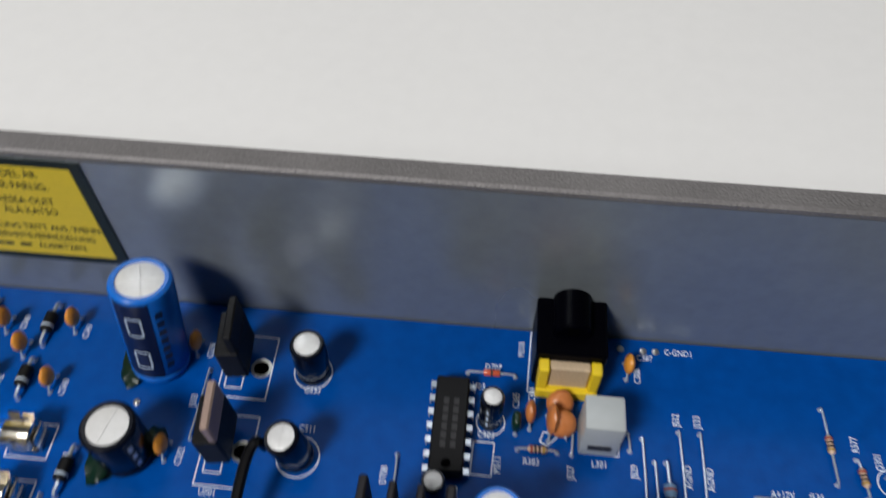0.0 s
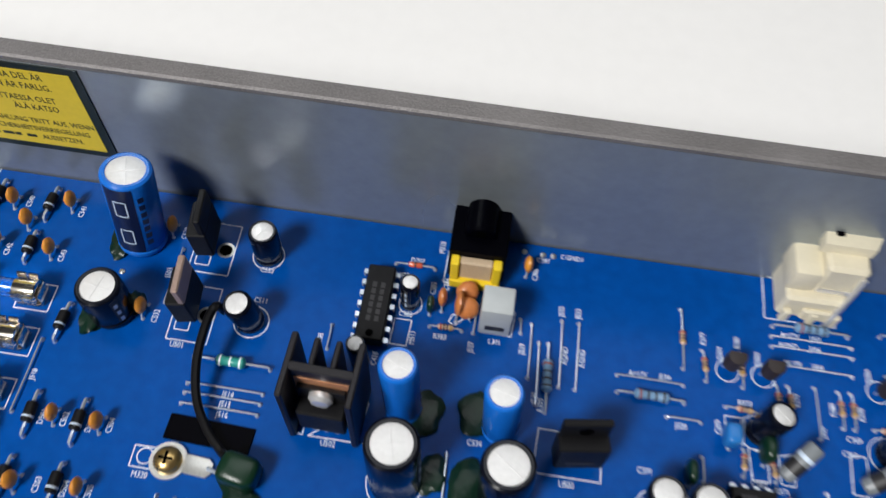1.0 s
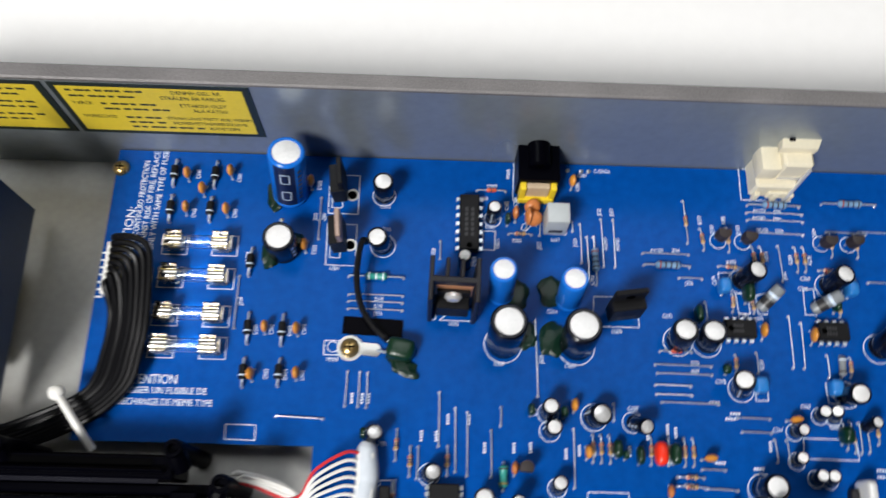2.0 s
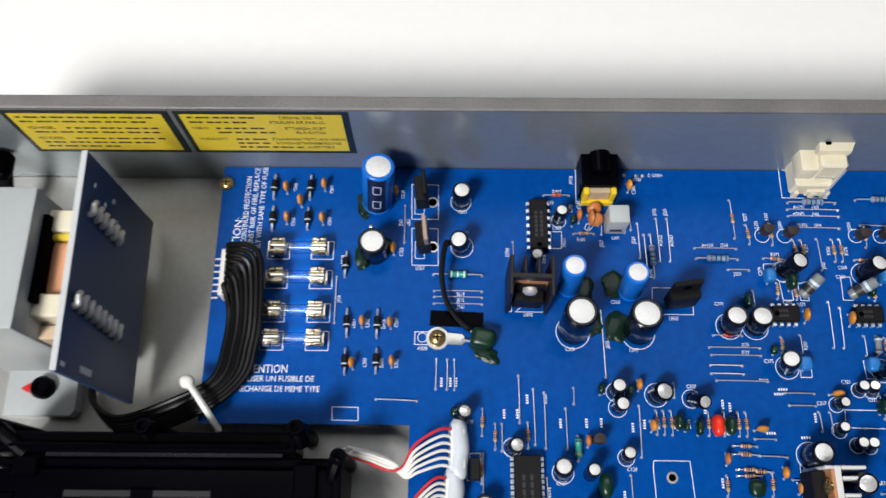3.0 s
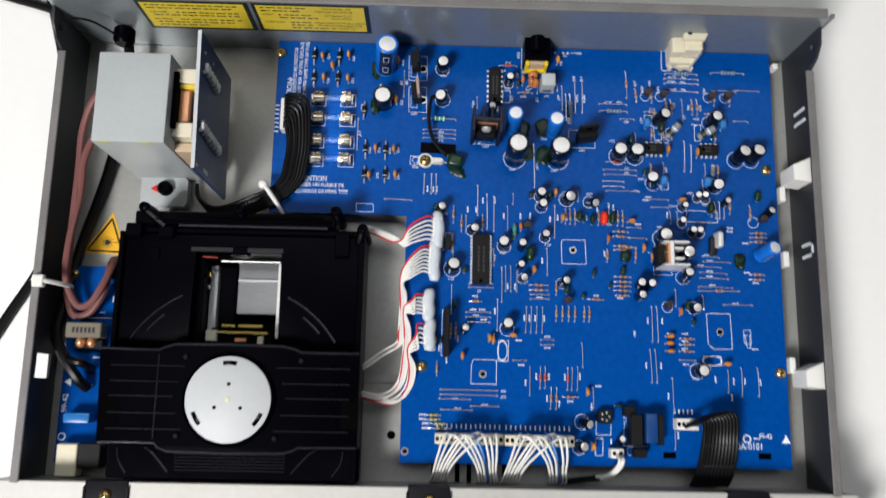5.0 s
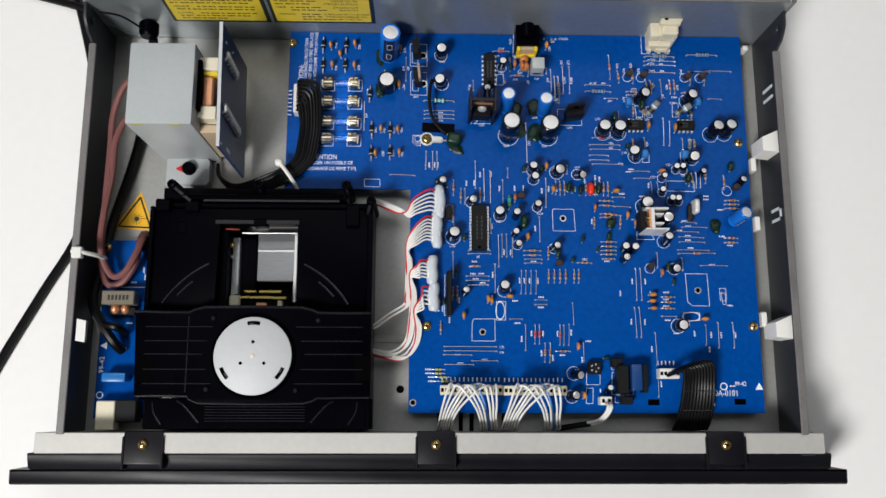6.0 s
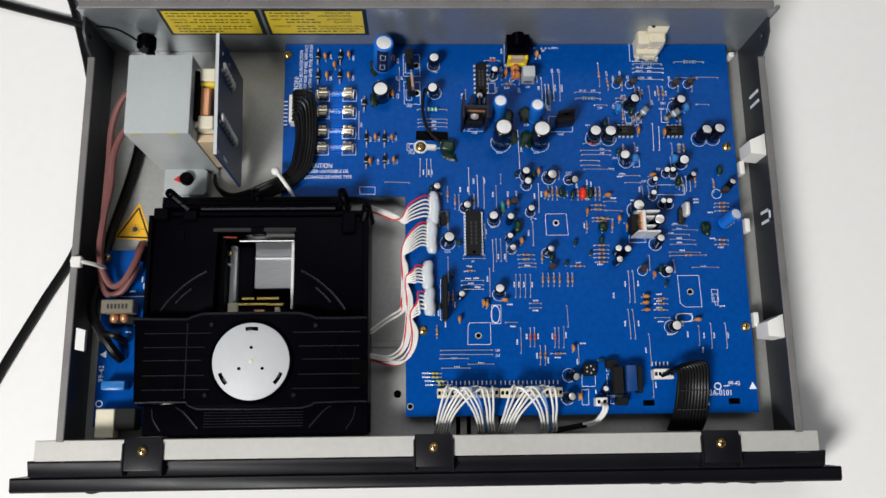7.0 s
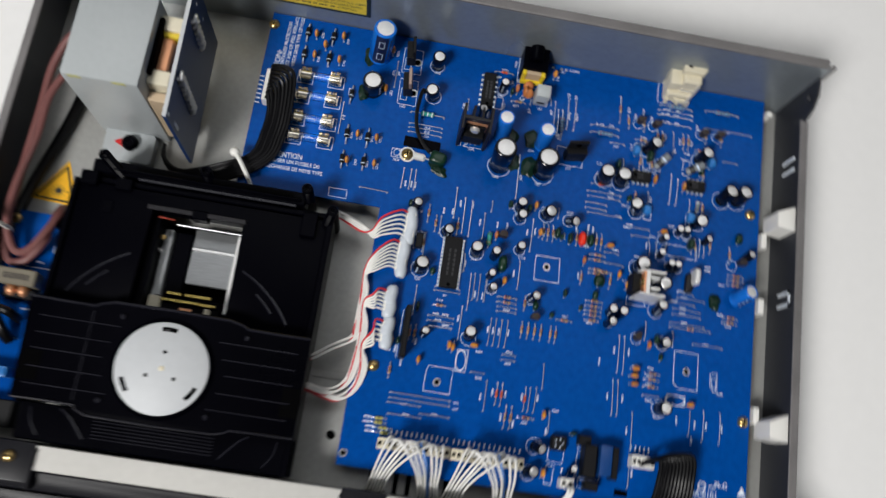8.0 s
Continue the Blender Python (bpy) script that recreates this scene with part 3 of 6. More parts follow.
ecap(-103.3, 98.2, -101.3, 101.2, 25.0, 6.4, "blue_print")
ecap(-103.7, 78.6, -103.7, 78.6, 12.5, 6.2, "black")
ecap(-72.3, 98.7, -72.3, 98.7, 11.5, 4.0, "black")
ecap(-72.0, 81.0, -73.4, 80.1, 11.0, 4.0, "black")
ecap(-36.6, 91.5, -36.6, 91.5, 11.0, 2.7, "black")
ecap(-45.3, 75.2, -45.9, 74.9, 11.0, 2.6, "black")
ecap(-33.8, 65.8, -35.0, 66.5, 23.5, 5.0, "blue")
ecap(-12.3, 64.5, -13.4, 65.4, 20.0, 5.0, "blue")
ecap(-33.0, 50.1, -33.5, 50.8, 23.5, 6.7, "black")
ecap(-10.1, 50.1, -11.1, 51.5, 19.0, 6.7, "black")
ecap(22.0, 52.0, 21.4, 53.2, 11.0, 4.8, "black")
ecap(31.1, 51.9, 30.3, 53.2, 10.5, 4.8, "black")
ecap(43.9, 72.3, 45.7, 73.2, 11.0, 3.9, "black")
ecap(72.1, 71.6, 73.1, 72.5, 11.0, 3.9, "black")
ecap(40.5, 37.5, 37.7, 38.3, 11.0, 3.9, "black")
ecap(73.3, 36.5, 72.1, 35.1, 11.0, 3.9, "black")
ecap(-19.5, 28.5, -19.9, 29.3, 10.0, 3.1, "black")
ecap(-18.9, 23.4, -18.9, 23.4, 9.0, 3.0, "black")
ecap(-5.7, 27.6, -4.5, 27.7, 8.0, 4.0, "grey")
ecap(6.3, 26.4, 8.3, 24.0, 9.0, 3.0, "grey")
ecap(-17.2, 6.7, -17.2, 7.8, 7.0, 2.8, "black")
ecap(-38.5, 1.7, -39.3, 3.1, 9.0, 3.7, "black")
ecap(-72.7, 19.8, -71.2, 20.6, 9.0, 3.0, "grey")
ecap(-55.1, 9.7, -54.0, 10.0, 7.0, 3.2, "grey")
ecap(63.9, 29.8, 62.8, 30.4, 7.0, 2.4, "black")
ecap(68.1, 29.4, 66.3, 30.4, 7.0, 2.4, "grey")
ecap(55.6, 24.8, 55.6, 24.8, 7.0, 2.3, "black")
ecap(55.2, 16.1, 54.2, 16.7, 7.0, 2.3, "black")
ecap(60.4, 11.2, 59.5, 11.7, 7.0, 2.4, "black")
ecap(64.5, 10.9, 62.9, 11.7, 7.0, 2.4, "black")
ecap(44.1, 7.7, 43.6, 7.8, 12.0, 4.6, "black")
ecap(-65.4, -10.9, -64.7, -9.2, 9.0, 4.4, "black")
ecap(-29.7, 1.0, -29.8, 2.0, 11.0, 2.8, "black")
ecap(-30.5, -9.2, -30.1, -8.6, 8.0, 2.5, "black")
ecap(-28.7, -15.2, -28.5, -15.3, 7.0, 2.7, "grey")
ecap(-8.2, -17.2, -7.2, -16.6, 9.0, 2.8, "grey")
ecap(31.6, -17.5, 30.7, -17.1, 11.0, 2.8, "black")
ecap(37.1, -17.8, 36.0, -17.4, 11.0, 2.8, "black")
ecap(31.0, -23.4, 31.0, -23.4, 11.0, 2.8, "grey")
ecap(55.2, -13.5, 55.3, -11.2, 11.0, 3.2, "black")
ecap(-36.6, -40.5, -36.9, -39.0, 9.0, 3.6, "black")
ecap(-58.7, -42.6, -58.1, -41.6, 7.0, 2.7, "grey")
ecap(59.5, -29.2, 59.5, -29.2, 8.0, 3.3, "grey")
ecap(60.8, -60.9, 61.3, -60.9, 9.0, 3.9, "black")
ecap(95.7, -0.6, 98.9, 1.9, 13.0, 4.8, "blue")
ecap(56.2, 0.1, 53.1, -2.2, 18.0, 4.0, "grey")
ecap(98.6, 19.9, 100.1, 22.4, 9.0, 2.7, "black")
ecap(-0.5, -99.8, 1.2, -99.1, 8.0, 3.3, "grey")
ecap(1.3, -87.3, 4.3, -88.5, 7.0, 3.2, "grey")
ecap(20.0, -96.0, 20.1, -95.0, 7.0, 2.3, "black")
ecap(85.4, 51.3, 86.8, 53.6, 11.0, 4.6, "black")
ecap(93.4, 51.9, 94.3, 54.2, 11.0, 4.6, "black")
ecap(77.6, 26.8, 78.2, 27.6, 7.0, 2.3, "black")
wire_link(85.1, 90.6, 99.9, 90.4)
wire_link(85.6, 73.2, 93.1, 73.0)
silk_ring(85.4, 51.3, 5.2)
silk_ring(93.4, 51.9, 5.2)
axial(27.1, 100.0, 27.6, 85.1, "beige")
axial(32.0, 90.4, 32.8, 82.7, "beige")
axial(40.7, 91.1, 41.1, 82.5, "beige")
axial(-31.2, 86.3, -23.7, 86.3, "beige")
axial(37.2, 77.3, 45.0, 76.6, "beige")
axial(70.0, 76.9, 75.9, 76.3, "beige")
axial(48.5, 84.5, 49.3, 76.5, "beige")
axial(51.2, 84.5, 51.9, 76.5, "beige")
axial(62.6, 84.7, 63.0, 76.4, "beige")
axial(65.4, 84.8, 65.6, 76.4, "beige")
axial(75.0, 90.3, 75.0, 81.8, "beige")
axial(83.2, 90.2, 83.5, 81.7, "beige")
axial(46.3, 66.8, 47.2, 62.0, "beige")
axial(74.5, 66.5, 74.8, 61.7, "beige")
axial(39.6, 48.1, 39.4, 42.7, "beige")
axial(75.6, 48.1, 75.4, 42.2, "beige")
axial(-65.0, 22.5, -65.2, 13.6, "beige")
axial(-60.8, 17.7, -60.9, 9.0, "beige")
axial(-49.8, 18.0, -49.8, 9.5, "beige")
axial(-65.5, 7.1, -65.5, -2.1, "beige")
axial(-6.2, 22.4, -6.3, 14.4, "beige")
axial(-3.8, 22.3, -3.8, 14.4, "beige")
axial(-1.3, 22.3, -1.1, 14.3, "beige")
axial(11.3, 22.1, 11.1, 14.1, "beige")
axial(16.6, 22.1, 16.4, 14.1, "beige")
axial(21.4, 22.0, 21.3, 14.0, "beige")
axial(24.0, 22.0, 23.9, 14.0, "beige")
axial(18.7, 10.8, 26.9, 10.6, "beige")
axial(18.4, 8.1, 26.9, 7.8, "beige")
axial(22.5, 2.7, 31.1, 2.3, "beige")
axial(40.6, 68.2, 40.3, 62.1, "beige")
axial(48.7, 99.2, 66.4, 99.0, "blue")
axial(74.1, 100.4, 91.9, 100.3, "blue")
axial(12.8, 77.0, 27.7, 76.7, "blue")
axial(-3.5, 86.2, -3.0, 69.7, "blue")
axial(-41.6, 101.5, -32.2, 101.5, "red_glass")
axial(16.2, 48.7, 26.0, 48.6, "red_glass")
axial(-82.3, 70.2, -64.8, 70.0, "teal")
axial(-33.1, 13.6, -33.3, 5.6, "teal_small")
axial(72.9, 48.6, 72.3, 41.9, "grey")
axial(-141.8, 108.9, -142.0, 99.6, "diode")
axial(-128.4, 108.8, -128.5, 99.5, "diode")
axial(-141.7, 96.1, -141.6, 86.8, "diode")
axial(-128.7, 96.0, -128.7, 87.3, "diode")
axial(-113.7, 78.8, -114.1, 69.1, "diode")
axial(-112.6, 57.3, -112.4, 47.2, "diode")
axial(-101.8, 57.1, -101.9, 47.0, "diode")
axial(-112.6, 43.0, -112.5, 33.8, "diode")
axial(-101.7, 42.9, -101.8, 34.6, "diode")
axial(19.1, 3.1, 27.2, 3.1, "beige")
axial(19.0, 1.1, 27.2, 1.1, "beige")
axial(15.5, 1.1, 15.3, -5.3, "beige")
axial(30.5, 2.1, 30.1, -5.3, "beige")
axial(19.2, -13.2, 27.6, -13.2, "beige")
axial(19.1, -15.8, 27.4, -15.9, "beige")
axial(18.9, -18.2, 27.4, -18.1, "beige")
axial(18.9, -20.4, 27.3, -20.5, "beige")
axial(19.4, -23.1, 26.6, -23.0, "beige")
axial(-25.2, -18.5, -15.6, -18.5, "beige")
axial(-25.2, -21.1, -15.6, -21.1, "beige")
axial(-11.3, -16.2, -11.4, -23.4, "beige")
axial(-56.1, -27.7, -50.1, -27.6, "beige")
axial(-65.4, -39.6, -65.7, -46.7, "beige")
axial(-62.9, -39.0, -63.1, -47.0, "beige")
axial(-72.2, -58.8, -72.2, -65.7, "beige")
axial(-11.3, -29.3, -11.5, -36.7, "beige")
axial(-8.1, -29.2, -8.3, -36.7, "beige")
axial(-4.9, -29.2, -5.1, -36.7, "beige")
axial(-1.7, -29.3, -1.9, -36.8, "beige")
axial(3.1, -29.3, 2.9, -36.7, "beige")
axial(5.7, -29.2, 5.5, -36.7, "beige")
axial(5.1, -25.3, 13.2, -25.4, "beige")
axial(-14.2, -70.6, -14.6, -81.2, "beige")
axial(-11.4, -70.6, -11.8, -81.3, "beige")
axial(-8.4, -75.1, -0.2, -75.1, "beige")
axial(52.3, -44.6, 59.6, -44.6, "beige")
axial(52.1, -47.5, 59.4, -47.5, "beige")
axial(51.8, -51.0, 59.3, -51.1, "beige")
axial(62.9, -19.7, 83.9, -19.4, "beige")
axial(91.5, 11.5, 99.7, 11.6, "beige")
axial(91.3, 9.2, 99.6, 9.3, "beige")
axial(91.2, 6.8, 99.4, 6.8, "beige")
axial(90.1, -10.5, 97.6, -10.6, "beige")
axial(89.9, -13.2, 97.4, -13.2, "beige")
axial(80.7, 29.7, 80.9, 21.9, "beige")
axial(91.5, 26.4, 91.6, 18.4, "beige")
axial(70.3, 28.1, 71.2, 20.0, "beige")
axial(72.7, 28.2, 73.5, 19.2, "beige")
axial(-19.6, -60.6, -19.9, -70.9, "red_glass")
axial(-17.2, -60.6, -17.4, -70.9, "red_glass")
axial(-5.7, -60.7, -6.0, -71.6, "red_glass")
axial(-77.0, -85.3, -70.1, -85.3, "yellow")
axial(-77.0, -87.4, -70.1, -87.5, "yellow")
axial(-75.4, -89.5, -66.7, -89.6, "yellow")
axial(-75.4, -91.7, -64.6, -91.8, "yellow")
wire_link(-93.0, 97.1, -93.0, 82.6)
wire_link(-117.0, 69.2, -117.0, 52.2)
wire_link(-82.0, 64.2, -64.9, 64.1)
wire_link(-82.0, 62.0, -64.9, 61.8)
wire_link(-82.0, 59.5, -64.9, 59.3)
wire_link(-80.9, 39.6, -81.1, 29.1)
wire_link(-77.1, 39.6, -77.2, 28.9)
wire_link(-74.7, 39.5, -74.6, 28.8)
wire_link(-101.5, 25.5, -87.3, 25.0)
wire_link(-7.7, 90.5, -7.5, 77.2)
wire_link(-5.6, 86.1, -5.3, 71.2)
wire_link(-0.7, 92.5, -0.4, 76.1)
wire_link(3.3, 92.5, 3.3, 76.0)
wire_link(-20.8, 93.7, -21.0, 86.2)
wire_link(-10.4, 91.6, -10.1, 87.9)
wire_link(-53.5, 83.2, -53.4, 77.1)
wire_link(12.6, 81.1, 27.6, 80.9)
wire_link(23.9, 72.9, 31.4, 72.8)
wire_link(48.4, 96.5, 66.8, 96.3)
wire_link(48.4, 93.9, 66.7, 93.7)
wire_link(48.7, 89.3, 66.4, 89.1)
wire_link(57.3, 85.0, 57.7, 72.9)
wire_link(-23.0, 57.2, -22.5, 33.5)
wire_link(14.2, 44.4, 31.9, 44.2)
wire_link(14.7, 41.7, 31.9, 41.5)
wire_link(14.0, 38.1, 25.0, 37.9)
wire_link(14.2, 35.2, 25.0, 35.0)
wire_link(15.5, 32.8, 33.2, 32.5)
wire_link(31.6, 65.1, 31.8, 59.4)
wire_link(57.9, 61.0, 57.6, 44.6)
wire_link(61.6, 59.0, 61.1, 44.5)
wire_link(46.3, 49.0, 46.4, 42.5)
wire_link(68.6, 48.7, 68.5, 41.9)
wire_link(38.6, 28.6, 48.4, 28.5)
wire_link(39.6, 24.4, 48.4, 24.3)
wire_link(-52.6, 34.0, -52.5, 17.9)
wire_link(-47.7, 29.3, -47.4, 10.6)
wire_link(-44.0, 28.0, -43.9, 9.6)
wire_link(-33.8, 30.0, -33.9, 24.3)
wire_link(-36.8, 23.0, -36.7, 9.3)
wire_link(-58.5, 17.6, -58.6, 8.5)
wire_link(0.6, 31.9, 0.5, 26.8)
wire_link(-11.9, 23.8, -12.1, 7.0)
wire_link(49.0, 22.2, 49.4, 15.9)
wire_link(52.7, 22.1, 52.9, 15.8)
wire_link(26.4, 13.1, 33.4, 13.0)
wire_link(37.2, -0.0, 49.9, -0.7)
wire_link(-56.4, -18.5, -44.2, -18.5)
wire_link(-56.5, -20.4, -44.2, -20.4)
wire_link(-57.8, -33.2, -45.3, -33.2)
wire_link(-57.7, -35.7, -45.4, -35.7)
wire_link(-56.5, -38.4, -45.7, -38.3)
wire_link(-44.0, 0.0, -43.7, -8.6)
wire_link(-41.7, -26.3, -41.8, -42.3)
wire_link(-39.6, -9.6, -39.5, -27.7)
wire_link(-37.6, -9.0, -37.5, -22.1)
wire_link(-35.0, -9.0, -34.9, -22.1)
wire_link(-31.8, -8.9, -31.8, -22.1)
wire_link(-65.4, -19.5, -65.5, -34.1)
wire_link(-16.1, 1.0, -16.0, -12.9)
wire_link(-24.6, -23.4, -15.0, -23.4)
wire_link(-24.7, -25.7, -15.1, -25.6)
wire_link(-26.7, -29.9, -27.2, -43.0)
wire_link(-24.2, -29.9, -24.6, -43.0)
wire_link(-21.3, -29.9, -21.7, -43.1)
wire_link(-18.4, -29.9, -18.8, -43.1)
wire_link(-19.2, -46.6, -12.8, -46.6)
wire_link(-19.3, -49.2, -12.9, -49.1)
wire_link(-33.5, -57.3, -26.8, -57.3)
wire_link(-25.0, -60.5, -25.1, -74.7)
wire_link(1.7, -48.2, 2.0, -60.0)
wire_link(-70.0, -72.6, -41.7, -72.7)
wire_link(-70.0, -75.0, -41.5, -75.2)
wire_link(-70.7, -77.2, -55.0, -77.3)
wire_link(-54.7, -80.5, -40.9, -80.5)
wire_link(-69.7, -82.5, -54.1, -82.6)
wire_link(7.0, -70.4, 7.1, -80.4)
wire_link(37.9, -28.3, 38.0, -46.5)
wire_link(40.5, -28.3, 40.9, -46.5)
wire_link(36.5, -50.6, 37.2, -67.1)
wire_link(39.1, -50.6, 39.8, -67.1)
wire_link(47.5, -64.9, 47.8, -82.2)
wire_link(47.9, -85.4, 48.0, -99.8)
wire_link(50.6, -19.4, 50.6, -27.7)
wire_link(64.7, -22.1, 65.0, -29.3)
wire_link(51.9, -55.5, 59.9, -55.5)
wire_link(75.4, -26.6, 90.6, -26.6)
wire_link(76.2, -60.3, 76.0, -71.4)
wire_link(83.1, -58.8, 83.0, -73.0)
wire_link(91.4, -58.8, 91.6, -73.0)
wire_link(65.6, -1.2, 74.3, -1.9)
wire_link(66.0, -4.2, 80.0, -4.5)
wire_link(61.6, -6.9, 75.0, -7.2)
wire_link(64.0, -9.9, 78.0, -10.5)
wire_link(63.9, -12.9, 78.5, -13.1)
wire_link(63.0, -17.5, 80.5, -17.8)
wire_link(27.5, 7.6, 36.6, 7.2)
wire_link(-65.0, 7.6, -65.0, -4.7)
wire_link(-0.6, -60.1, -1.0, -71.6)
wire_link(74.2, 90.4, 87.3, 89.8)
wire_link(74.4, 73.9, 81.3, 74.0)
wire_link(-3.5, -60.7, -3.8, -71.6)
wire_link(75.5, 27.9, 75.3, 19.1)
wire_link(77.6, 27.9, 77.8, 19.2)
ceramic(-137.1, 103.4, 90.0, 2.0, "orange")
ceramic(-131.3, 98.1, 90.0, 2.0, "orange")
ceramic(-122.9, 104.7, 90.0, 2.0, "orange")
ceramic(-136.5, 91.3, 90.0, 2.0, "orange")
ceramic(-123.0, 91.1, 90.0, 2.0, "orange")
ceramic(-96.4, 101.8, 90.0, 2.0, "orange")
ceramic(-96.6, 79.6, 90.0, 2.0, "orange")
ceramic(-107.2, 52.4, 90.0, 2.0, "orange")
ceramic(-96.9, 52.1, 90.0, 2.0, "orange")
ceramic(-109.6, 37.6, 90.0, 2.0, "orange")
ceramic(-96.4, 38.3, 90.0, 2.0, "orange")
ceramic(-10.3, 104.8, 90.0, 2.0, "orange")
ceramic(-11.7, 30.8, 90.0, 2.0, "orange")
ceramic(-8.3, 17.0, 90.0, 2.0, "orange")
ceramic(48.8, 55.5, 90.0, 2.4, "orange")
ceramic(64.4, 54.4, 90.0, 2.4, "orange")
ceramic(28.2, 15.8, 0.0, 2.0, "orange")
ceramic(34.5, 2.1, 90.0, 2.0, "orange")
ceramic(55.3, 28.1, 0.0, 2.0, "orange")
ceramic(16.0, 6.4, 90.0, 2.0, "brown")
ceramic(-29.8, 11.9, 90.0, 2.0, "brown")
ceramic(-29.0, 92.6, 90.0, 2.2, "brown")
ceramic(-46.1, -46.4, 90.0, 2.0, "orange")
ceramic(-43.9, -47.3, 90.0, 2.0, "orange")
ceramic(-33.8, -45.2, 0.0, 2.0, "orange")
ceramic(-59.2, -55.5, 90.0, 2.0, "orange")
ceramic(-23.4, -10.7, 90.0, 2.0, "orange")
ceramic(46.7, -43.5, 0.0, 2.0, "orange")
ceramic(46.2, -47.3, 0.0, 2.0, "orange")
ceramic(46.6, -50.9, 0.0, 2.0, "orange")
ceramic(75.2, -57.4, 0.0, 2.0, "orange")
ceramic(38.7, -2.8, 90.0, 2.0, "orange")
ceramic(3.9, -72.4, 90.0, 2.0, "orange")
ceramic(-73.6, -48.2, 90.0, 2.0, "orange")
ceramic(6.0, -99.2, 90.0, 2.0, "orange")
ceramic(52.5, -30.9, 90.0, 2.0, "brown")
film_cap(-31.7, 90.8, 90.0, 4.0, 5.0, 2.0, "green")
film_cap(-24.8, 29.1, 90.0, 4.0, 5.0, 2.4, "green")
film_cap(-14.9, 28.7, 90.0, 4.0, 5.0, 2.4, "green")
film_cap(0.8, 18.2, 90.0, 6.0, 5.0, 3.0, "green")
film_cap(3.2, 16.6, 90.0, 3.0, 4.0, 2.0, "green")
film_cap(7.4, 16.5, 90.0, 6.0, 5.0, 2.6, "green")
film_cap(17.9, 17.1, 90.0, 7.0, 5.5, 3.4, "green")
film_cap(-74.7, 20.9, 90.0, 4.0, 5.0, 3.0, "green")
film_cap(44.7, 67.7, 90.0, 7.0, 7.0, 3.5, "green")
film_cap(28.4, 60.4, 90.0, 6.0, 6.0, 2.6, "green")
film_cap(36.0, 43.2, 90.0, 3.4, 3.4, 3.0, "green")
film_cap(72.9, 64.3, 90.0, 4.0, 5.0, 2.5, "green")
film_cap(-25.2, -2.6, 90.0, 9.0, 7.0, 5.0, "green")
# the next film capacitor stands in for a dark coil bundle
film_cap(24.4, -2.9, 90.0, 6.5, 4.5, 6.0, "green")
film_cap(-6.2, -20.7, 90.0, 5.0, 5.0, 3.0, "green")
film_cap(7.9, -11.8, 90.0, 4.5, 4.0, 2.0, "green")
film_cap(2.4, -23.8, 90.0, 3.0, 3.0, 2.6, "green")
film_cap(-63.5, -30.0, 90.0, 5.0, 4.0, 2.0, "green")
film_cap(23.2, -10.3, 90.0, 5.0, 3.5, 3.0, "green")
film_cap(16.5, -17.9, 90.0, 3.0, 3.0, 2.0, "green")
film_cap(59.0, -36.1, 90.0, 4.0, 3.0, 2.0, "green")
film_cap(-70.5, -48.0, 90.0, 4.0, 4.0, 2.0, "green")
film_cap(95.4, 31.2, 90.0, 6.0, 4.0, 4.0, "green")
film_cap(-59.0, -11.5, 90.0, 4.0, 4.0, 3.0, "green")
film_cap(19.5, -79.1, 0.0, 4.0, 3.0, 2.0, "green")
film_cap(56.1, -27.5, 90.0, 5.0, 4.0, 2.6, "green")
film_cap(69.7, 23.8, 90.0, 6.0, 7.0, 4.0, "green")
film_cap(13.5, 17.1, 90.0, 8.0, 6.0, 4.2, "red")
film_cap(37.3, 69.8, 90.0, 5.5, 6.0, 4.0, "blue")
film_cap(78.0, 69.8, 90.0, 5.5, 6.0, 4.0, "blue")
film_cap(45.7, 38.4, 90.0, 5.5, 5.0, 4.5, "blue")
film_cap(68.9, 38.2, 90.0, 5.5, 5.0, 4.5, "blue")
transistor(38.0, 87.1, 180.0)
transistor(46.5, 86.4, 180.0)
transistor(72.4, 85.7, 180.0)
transistor(81.0, 86.0, 180.0)
transistor(-26.8, 11.9, 0.0)
transistor(96.6, 18.0, 0.0)
transistor(45.6, -28.0, 90.0)
transistor(-6.2, -26.7, 0.0)
silk_ring(-19.5, 28.5, 3.6)
silk_ring(-19.0, 23.2, 3.6)
silk_ring(-5.5, 27.6, 4.6)
silk_ring(6.3, 26.4, 3.6)
silk_ring(-72.4, 98.7, 4.3)
silk_ring(-72.0, 81.0, 4.6)
silk_ring(-33.1, 49.5, 7.4)
silk_ring(-10.3, 49.4, 7.4)
silk_ring(22.0, 52.0, 5.3)
silk_ring(31.1, 51.9, 5.3)
silk_ring(43.9, 72.3, 4.6)
silk_ring(72.1, 71.6, 4.6)
silk_ring(40.5, 37.5, 4.6)
silk_ring(73.3, 36.5, 4.6)
silk_ring(63.9, 29.8, 2.9)
silk_ring(68.1, 29.4, 2.9)
silk_ring(55.5, 24.7, 2.9)
silk_ring(55.2, 16.1, 2.9)
silk_ring(60.4, 11.2, 2.9)
silk_ring(64.5, 10.9, 2.9)
silk_ring(44.1, 7.7, 5.2)
silk_ring(-55.1, 9.7, 3.6)
silk_ring(-38.5, 1.7, 4.1)
silk_ring(-17.2, 6.7, 3.2)
silk_ring(-36.5, 91.4, 3.1)
silk_ring(37.8, 86.2, 3.0)
silk_ring(45.9, 86.1, 3.0)
silk_ring(72.0, 86.3, 3.0)
silk_ring(81.0, 86.2, 3.0)
silk_ring(-85.9, 47.2, 1.9)
silk_ring(-23.7, 28.9, 1.2)
silk_ring(-36.7, -41.3, 4.2)
